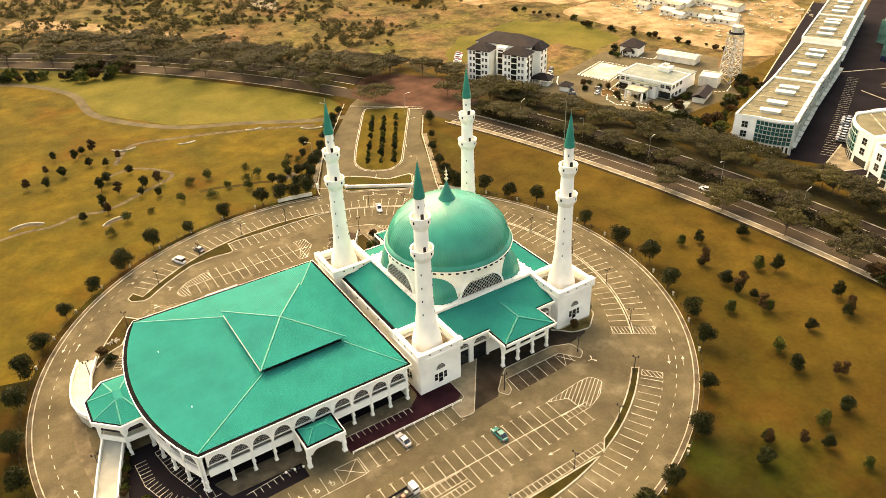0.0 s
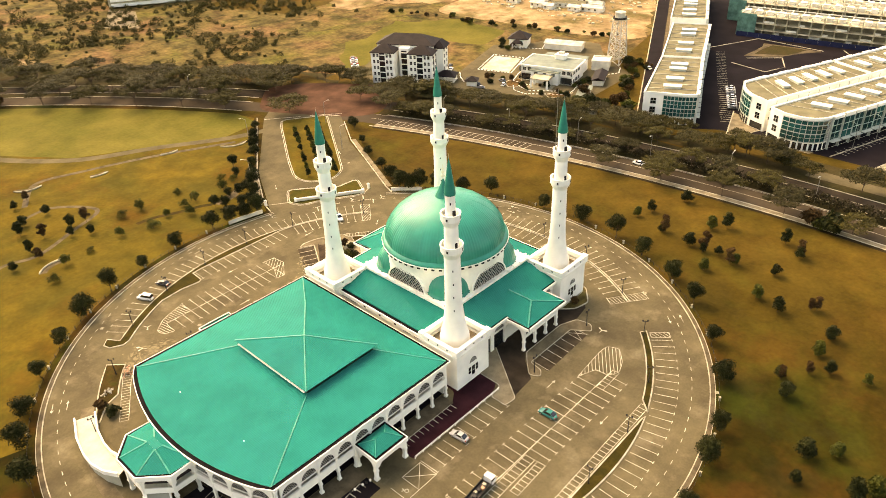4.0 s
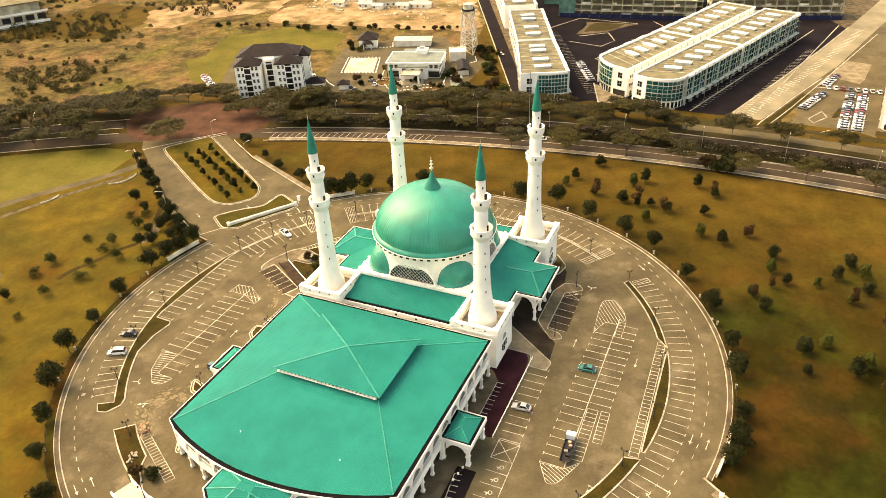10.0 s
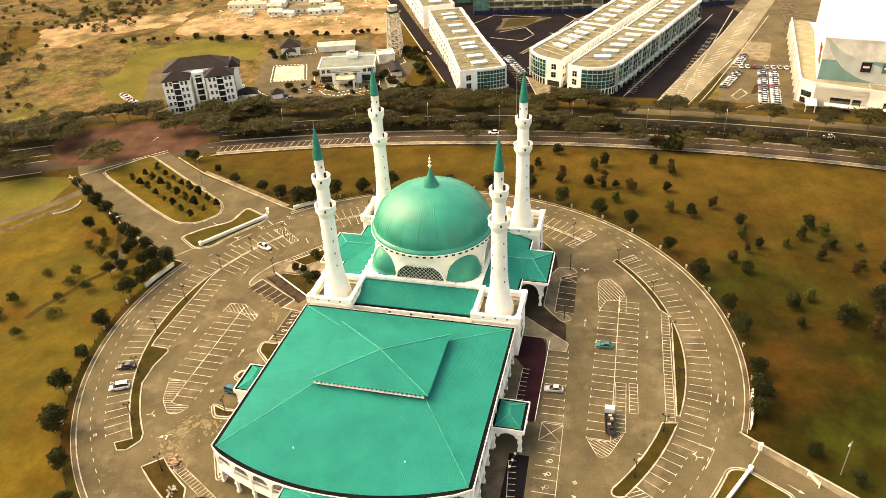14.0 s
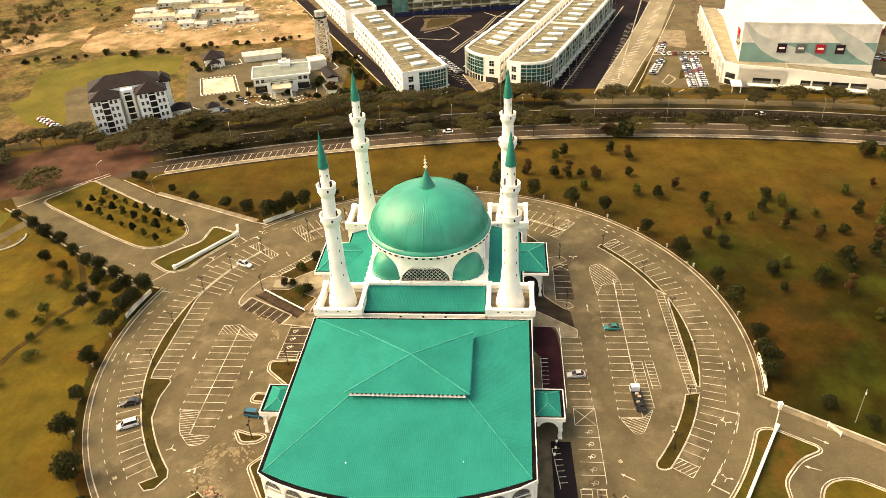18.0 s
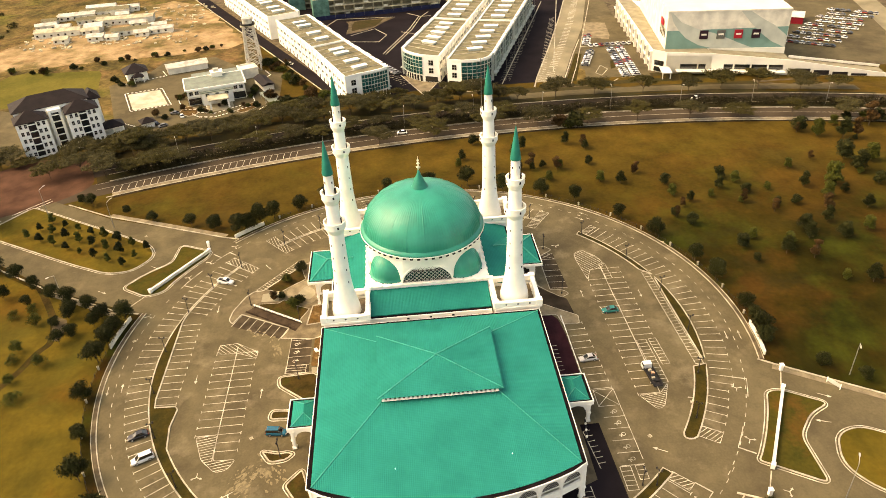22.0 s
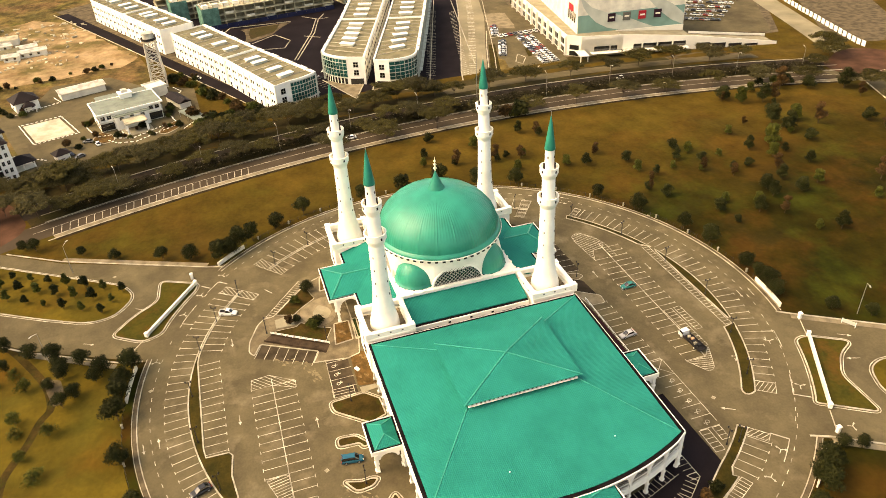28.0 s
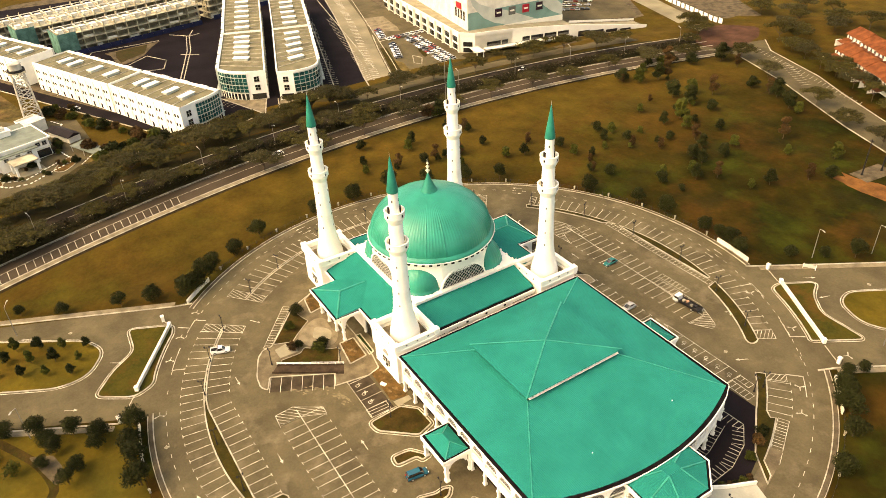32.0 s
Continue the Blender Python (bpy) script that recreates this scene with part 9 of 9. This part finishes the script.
BUSH = kind("bush", [LEAF, LEAF_LIGHT, LEAF_RUST], ["dense dark leafy bush in a bed", "leafy light green bush in a bed", "brownish dry bush on rough ground"], 2.4, 1.9, "bushes", dense=0.55, leaf=0.32)

ring_a = [-97.8, -94.8, -92.4, -88.5, -79.2, -72.2, -60.6, -50.7, -39.3, -31.1, -21.9, -13.3, -4, 6, 20, 27, 33.5, 37.5, 40, 42.5, 77, 80, 83.5, 88, 97.4, 106.6, 115.3, 123.8, 132.6, 141, 150, 158, 166, 175, 184, 194, 205.2, 212.9, 217.5, 219.5, 221.5]
plant(STREET, [circle_pt(RING, 83.0 + 0.7 * math.sin(7 * a), a) for a in ring_a], 1.2, 0.2, seed=3)
plant(STREET, [(-45.5, -90.6), (-51.5, -97.6), (-56.6, -104.3), (-62.0, -113.5), (-67, -122), (-91, -74), (-2.8, 88.8), (1.4, 93.6), (5.2, 100.2), (9.6, 106.5), (14, 113), (20, 120), (25, 128), (30, 135),
               (44, 74), (50, 88), (56, 98), (64, 112), (41, 66), (66, 116), (-6, 90), (2, 99), (6, 112), (10, 120), (38, 146)], 0.95, 0.25, seed=4)
plant(STREET, [(-82.9, -60.5), (-84.6, -63.6), (-86.4, -55.6), (-88.0, -49.8)], 0.72, 0.15, seed=30)
FIELD_A = [(90.4, -23.8), (72.0, -16.6), (77.6, -18.4), (68.6, -27.9), (66.5, -37.5), (79.3, -38.2), (82.7, -41.6), (64.1, -50.9), (66.7, -46.2), (56.6, -46.8), (84.8, -58.7), (80.9, -64.4), (66.5, -63.0), (52.8, -63.6), (50.3, -70.2), (57.4, -77.6), (47.5, -84.5), (39.5, -84.4), (34.6, -88.7), (25.6, -81.0), (20.5, -83.9), (36.3, -96.3), (41.8, -101.2), (31.2, -105.0), (-1.7, -94.8), (10.0, -98.6), (0.9, -104.7), (66.3, -42.0), (49.3, -104.4), (45.2, -107.9)]
FIELD_B = [(37.3, -108.6), (38.2, -116.0), (28.3, -114.9), (24.1, -112.1), (27.7, -120.6), (52.0, -129.8), (38.5, -128.9), (57.0, -140.6), (45.1, -142.9), (30.5, -132.8), (16.1, -125.0), (31.6, -85.0), (6.1, -94.0), (4.9, -107.1), (7.6, -114.9), (-2.5, -111.2), (6.7, -125.5), (-13.7, -114.1), (32.7, -139.7), (22.2, -128.1), (12.3, -116.1), (9.7, -134.1), (-15.9, -120.7), (-21.3, -133.6), (-24.8, -140.3), (-5.5, -143.8)]
FIELD_C = [(80.9, -148.6), (75.2, -152.7), (72.1, -161.2), (71.4, -165.7), (55.0, -151.8), (52.8, -160.5), (46.0, -152.1), (47.0, -166.5), (36.5, -153.7), (38.9, -138.8), (22.2, -141.5), (3.6, -154.0), (19.5, -178.7), (14.0, -177.4), (29.3, -184.4), (33.8, -185.7), (42.2, -185.2), (-17.2, -154.1), (71.2, -200.6), (61.8, -200.2), (76.9, -187.1), (83.5, -163.5), (86.8, -170.2), (81.0, -176.4)]
PARK_A = [(-64.2, 169.6), (-67.6, 164.9), (-60.4, 168.3), (-64.3, 154.7), (-58.8, 150.8), (-53.3, 154.6), (-52.7, 138.6), (-74.8, 169.2), (-79.3, 157.0), (-74.4, 151.1), (-80.7, 143.4), (-87.0, 147.2), (-61.8, 135.5), (-64.8, 130.0), (-60.1, 122.8), (-51.0, 123.0), (-53.7, 116.5), (-46.3, 122.3), (-48.6, 113.1), (-66.8, 116.5), (-66.6, 109.8), (-74.3, 109.4)]
PARK_B = [(-68.7, 93.7), (-62.5, 100.3), (-54.2, 101.7), (-43.2, 104.0), (-37.1, 115.1), (-30.1, 115.8), (-33.6, 100.5), (-26.7, 104.0), (-15.7, 116.1), (-14.3, 106.8), (-18.6, 106.4), (-20.7, 99.0), (0.7, 113.8), (-3.3, 106.2), (3.1, 109.7)]
plant(FIELD, FIELD_A, 0.95, 0.3, seed=6)
plant(FIELD, FIELD_B, 1.05, 0.35, seed=7)
plant(FIELD, FIELD_C, 1.45, 0.3, seed=26)
r5 = random.Random(12)
plant(FIELD, [(x + r5.uniform(-2.0, 2.0), y + r5.uniform(-2.0, 2.0)) for x, y in FIELD_A[3::4] + FIELD_C[:12:3]], 0.7, 0.25, seed=9)
plant(PARK, PARK_A, 1.05, 0.2, seed=8)
plant(PARK_LIGHT, PARK_B, 1.0, 0.25, seed=36)
plant(STREET, [(-9.8, 94.6), (-1.9, 97.9), (-12.5, 96.9), (-4.6, 100.8)], 0.85, 0.2, seed=37)
# saplings in the entrance median
plant(SAPLING, [(24.5 + 3.1 * i + 4.2 * j - 1.6, 90.5 + 5.2 * i - 2.6 * j) for i in range(8) for j in range(3)], 1.3, 0.3, seed=10)
plant(RAIN, [(57.6, 148.0), (86, 114), (48, 188), (81, 198), (84, 182), (104, 107), (90, 96), (108, 158), (96, 170), (70, 200)], 1.0, 0.1, seed=2)
# rows along the main road: on the near verge, and irregular ones beyond the far carriageway
r6 = random.Random(21)
plant(RAIN, [main_pt(490.2 + r6.uniform(-0.3, 0.3), y) for y in (-192, -172, -152, -132, -112.6, -92, -71.8, -51.3, -31, -9.5, 12)], 0.82, 0.12, seed=13)
plant(RAIN, [main_pt(490.0 + r6.uniform(-0.3, 1.0), y) for y in (174.9, 194.2, 213, 232.3, 250.5, 267.3, 284, 301, 318)], 1.0, 0.15, seed=33)
belt = []
y = -186.0
while y < 116:
    belt.append(main_pt((521 if y < 20 else 520) + r6.uniform(-3, 4), y))
    y += r6.uniform(13, 21) if y < -50 else r6.uniform(7.5, 11)
plant(RAIN, belt, 0.85, 0.25, seed=14)
plant(RAIN, [main_pt(530 + r6.uniform(-4, 5), -34 + 7.6 * i + r6.uniform(-3, 3)) for i in range(20)], 0.72, 0.25, seed=42)
plant(RAIN, [(102, 135), (92, 125), (106, 122), (88, 135), (111, 132), (98, 116), (114, 118), (104, 104), (112, 108), (88, 106)], 0.8, 0.2, seed=43)
plant(RAIN, [main_pt(504 + r6.uniform(-0.6, 0.6), -40 + 12.5 * i + r6.uniform(-3, 3)) for i in range(12)], 0.7, 0.2, seed=34)
belt = []
y = 176.0
while y < 350:
    belt.append(main_pt(512 + r6.uniform(-4, 8), y))
    y += r6.uniform(7.0, 10.0)
    belt.append(main_pt(530 + r6.uniform(-4, 10), y))
    if r6.random() < 0.4:
        belt.append(main_pt(502 + r6.uniform(-1, 2), y + 3))
plant(RAIN, belt, 0.95, 0.2, seed=15)
plant(RAIN, [(107, 118), (110, 126), (104, 132), (102, 150), (104, 160), (103, 168), (113, 104), (119, 92), (125, 78), (131, 64), (135, 54), (100, 182), (95, 190)], 0.66, 0.2, seed=16)
plant(RAIN, [(68.4, -211), (46.2, -201), (13.9, -188.5), (-2.9, -181.5), (-22, -174), (-44, -169), (96, -207), (72.3, -203), (112, -226), (104, -222), (116, -236), (72, -243), (60, -236), (50, -232), (38, -226), (28, -222), (16, -216), (4, -210), (-8, -204), (-20, -198), (-34, -194), (30, -228), (12, -222), (-10, -212)], 0.8, 0.2, seed=17)
plant(RAIN, [(75, -262), (64, -275), (84, -275), (72, -290), (96, -285), (56, -292), (112, -282), (100, -302), (85, -306), (68, -250), (80, -258)], 0.85, 0.2, seed=31)
plant(RAIN, [(150 - 0.9 * i + 2.5 * math.sin(5.0 * i), -130 - 14.5 * i) for i in range(5)], 0.42, 0.2, seed=18)
plant(BUSH, [(150 + r6.uniform(-5, 9), 66 + 3.2 * i + r6.uniform(-3, 3)) for i in range(16)] + [(172 + r6.uniform(-3, 3), 104 + r6.uniform(-3, 4)) for i in range(6)] + [(166 + 2 * i, 72 + r6.uniform(-2, 2)) for i in range(7)] + [(198 + r6.uniform(-8, 8), 140 + r6.uniform(-6, 6)) for i in range(9)] + [(206 + r6.uniform(-6, 10), 62 + r6.uniform(-4, 6)) for i in range(10)], 0.9, 0.4, seed=27)
plant(RAIN, [main_pt(530 + r6.uniform(-3, 3), 40 + 19 * i + r6.uniform(-5, 5)) for i in range(4)], 0.62, 0.3, seed=28)
plant(BUSH, [(-86.4 - 0.42 * i, -5.6 - 1.5 * i) for i in range(9)], 0.5, 0.2, base=0.05, seed=29)
# dense dark hedge along the median
hedge = []
for i in range(250):
    y = -205 + 1.25 * i
    for k_ in range(2):
        p = main_pt(502.6 + 2.6 * k_ + r6.uniform(-0.5, 0.5), y + r6.uniform(-0.6, 0.6))
        hedge.append((*p, 1.5 + r6.uniform(0, 1.2), r6.uniform(1.5, 2.3), 52))
tagged(part("median_hedge", leaf_mesh("median_hedge", hedge, 0.42, LEAF_HEDGE), LEAF_HEDGE), "dense dark hedge along the road median", "hedge", kind="stuff")
plant(BUSH, [main_pt(488.6, y) for y in (-66, -63, -60, -182, -178)], 2.0, 0.25, seed=23)
# thicket at the edge of the park pond
plant(BUSH, [(-82 + 5.2 * i + r6.uniform(-3, 3), 290 - 2.9 * i + r6.uniform(-4, 6)) for i in range(12)] + [(-44 + 4.6 * i, 286 - 2.5 * i + r6.uniform(-5, 3)) for i in range(6)], 1.8, 0.4, seed=24)
# bushes: compound hedges, scrub edge and beds
r7 = random.Random(33)
plant(BUSH, [(float(np.interp(i, [0, 8, 16, 20, 32, 38], [215, 225, 224, 230, 242, 251])) + r7.gauss(0, 2.0), float(np.interp(i, [0, 8, 16, 20, 32, 38], [247, 216, 180, 161, 114, 91])) + r7.gauss(0, 2.6)) for i in range(38) if i % 7 not in (2, 5)], 1.0, 0.5, seed=19)
plant(BUSH, [(150 + 5 * i, 34 + 2.6 * i + r7.uniform(-2, 6)) for i in range(14)] + [(150 + r7.uniform(-6, 10), 50 + r7.uniform(-10, 12)) for i in range(12)], 1.5, 0.4, seed=20)
plant(STREET, [(11.8, 35.8)], 0.85, 0.0, base=0.1, seed=41)
plant(BUSH, [(-3.1, 35.5), (-4.4, 36.8), (-0.9, 42.4), (0.0, 40.4), (7.5, 39.6), (-84, 31), (-83, 27.5), (-86.5, -22), (-85.0, -26), (-83.4, -29.6), (27.6, -24), (19, -28.6)], 0.85, 0.25, base=0.1, seed=22)
scrub = Shape()
blobs = []
for i in range(3400):
    a, d = r7.uniform(main_angle(150, 560), 60), r7.uniform(548, 820)
    x, y = circle_pt(MAIN, d, a)
    if (232 < x < 360 and 90 < y < 240) or (x < 240 and y < 262 and x > 114 and y < 200 + 0.4 * x) or y < 150:
        continue
    if noise.noise(Vector((x * 0.018, y * 0.018, 3.1))) < -0.02 and i % 7:
        continue
    e = r7.uniform(0.8, 1.0) ** 3 * r7.choice((1.2, 1.6, 2.4, 3.2, 4.6))
    blobs.append((x, y, LOW + 0.5 * e, e, int(30 + 34 * e)))
tagged(part("scrub_bushes", leaf_mesh("scrub_bushes", blobs, 0.5, LEAF_SCRUB), LEAF_SCRUB), "low wild bushes over the scrub land", "bushes", kind="stuff")

# footpaths and curved seats in the park
def footway(name, ctrl, w, mat_, label):
    pts = []
    for i in range(len(ctrl) - 1):
        p0, p1, p2, p3 = (Vector(ctrl[max(0, min(len(ctrl) - 1, i + k_))]) for k_ in (-1, 0, 1, 2))
        for j in range(8):
            t = j / 8
            pts.append(tuple(0.5 * ((2 * p1) + (p2 - p0) * t + (2 * p0 - 5 * p1 + 4 * p2 - p3) * t * t + (3 * p1 - p0 - 3 * p2 + p3) * t ** 3)))
    pts.append(ctrl[-1])
    setting(name, Shape().band(inset_line(pts, w / 2), inset_line(pts, -w / 2), -0.1, 0.014, closed=False), mat_, label, "path")


footway("park_path", [(-120, 292), (-82, 288), (-56, 252), (-51, 211), (-28, 177), (0, 161), (24, 146), (40, 140)], 4.0, ASPHALT, "curving asphalt path across the park")
footway("park_path_two", [(-56, 150), (-46, 166), (-30, 163), (-5, 154), (24, 140)], 2.0, PATH_SOIL, "narrow footpath across the park")
footway("park_path_three", [(-118, 108), (-95, 113), (-84, 112), (-75, 115), (-66, 113), (-52, 120), (-40, 128), (-50, 142), (-62, 140)], 1.6, PATH_SOIL, "narrow winding footpath among young trees")
footway("park_path_four", [(23.3, 117.6), (10.4, 109.3), (2.1, 104.4), (-4.0, 101.4), (-11.5, 99.8), (-15.3, 101.6), (-21.9, 103.5), (-30.2, 106.9), (-36, 107.4)], 1.9, BED, "narrow earth footpath under the park trees")
for x, y, r, a0, a1 in ((-64, 98, 7, 60, 150), (-92, 112, 7, 30, 130), (-26, 162, 8, 240, 290), (2, 158, 7, 230, 290), (24, 143, 7, 200, 300), (-48, 168, 6, 200, 300)):
    st = thing("curved_seat", "low curved pale concrete seat beside a path", "bench", x, y, 0, group="park seats")
    part("seat", Shape().arc(0, 0, r - 0.22, r + 0.22, a0, a1, 0, 0.4, 12), CONCRETE, st)
    part("apron", Shape().arc(0, 0, r - 2.0, r - 0.3, a0, a1, -0.05, 0.03, 12), PATH_SOIL, st)
sheet("paved_bay", rounded([(0.4, 103.2), (-2.0, 98.6), (-6.4, 97.4), (-10.8, 97.4), (-11.2, 99.4), (-5.4, 101.4)], 0.8, 3), PATH_SOIL, "pale paved bay beside the earth footpath", "pavement", 0.03)
# mound and steel posts near the field road
r6 = random.Random(44)
for k_, (cx, cy, ra, rb) in enumerate(((-36, -144, 11, 5), (-48, -149, 8, 5), (-57, -146, 6, 3.5))):
    wob = [r6.uniform(0.8, 1.25) for _ in range(24)]
    sheet("soil_patch", [(cx + ra * w_ * math.cos(math.pi * i / 12), cy + rb * w_ * math.sin(math.pi * i / 12)) for i, w_ in enumerate(wob)], RED_SOIL, "bare orange-red soil on the field", "ground", 0.018 + 0.005 * k_)
sheet("mast_pad", [(-26.6, -148), (-33.6, -147), (-35, -161), (-28, -162)], PATH_SOIL, "dull paved pad under the masts", "pavement", 0.035)
for x, y in ((-29.4, -150.6), (-31.5, -158.4)):
    mast = thing("steel_mast", "tall dark steel mast on the field", "mast", x, y, 0, group="masts on the field")
    part("pole", Shape().lathe([(0.45, 0), (0.45, 0.4), (0.28, 0.45), (0.18, 13.0), (0, 13.0)], 10), STEEL, mast)
    part("crossbar", Shape().beam((-0.9, 0, 12.4), (0.9, 0, 12.4), 0.16, 0.16), STEEL, mast)

# heap of broken rubble on the bare tail island
r7 = random.Random(3)
heap = thing("rubble_heap", "heap of pale pinkish broken rubble on the kerbed bed", "rubble", -73.8, 38.8, 0.1, 55)
for i in range(60):
    x, y = r7.gauss(0, 0.95), r7.gauss(0, 0.6)
    h = max(0.0, 0.6 - 0.34 * math.hypot(x / 1.3, y))
    e = r7.uniform(0.1, 0.24)
    st = Shape().at(x, y, h, r7.uniform(0, 90)).prism([(-e, -e * 0.7), (e * 0.8, -e), (e, e * 0.6), (-e * 0.6, e)], -0.3, e * 0.8)
    part("rubble", st, RUBBLE if i % 3 else PALE_PAVING, heap)
heap = thing("rubble_heap", "small heap of white broken plaster at the kerb", "rubble", -80.6, 35.4, 0.1, 20)
for i in range(24):
    x, y = r7.gauss(0, 0.8), r7.gauss(0, 0.5)
    e = r7.uniform(0.1, 0.28)
    part("rubble", Shape().at(x, y, max(0, 0.3 - 0.2 * abs(x)), r7.uniform(0, 90)).prism([(-e, -e * 0.7), (e * 0.8, -e), (e, e * 0.6), (-e * 0.6, e)], -0.2, e), KERB, heap)

# covers and drain grids in the road surface
for x, y, w in ((30.5, 96.5, 0.5), (23.0, 100.5, 0.45), (46.0, 120, 0.5), (-14, 77.4, 0.4), (40, 88, 0.4), (-66, -96, 0.45), (12, -72, 0.4), (-70, 61, 0.4), (36, -40, 0.4), (-52, 42, 0.4), (-62, -44, 0.4)):
    cover = thing("manhole_cover", "square pale concrete cover set in the road", "manhole cover", x, y, 0.027, 30, group="road covers")
    part("frame", Shape().band([(-w, -w), (w, -w), (w, w), (-w, w)], [(-w * 0.8, -w * 0.8), (w * 0.8, -w * 0.8), (w * 0.8, w * 0.8), (-w * 0.8, w * 0.8)], -0.1, 0.02), KERB, cover)
    part("lid", Shape().box(-w * 0.78, w * 0.78, -w * 0.78, w * 0.78, -0.1, 0.012), PALE_PAVING, cover)
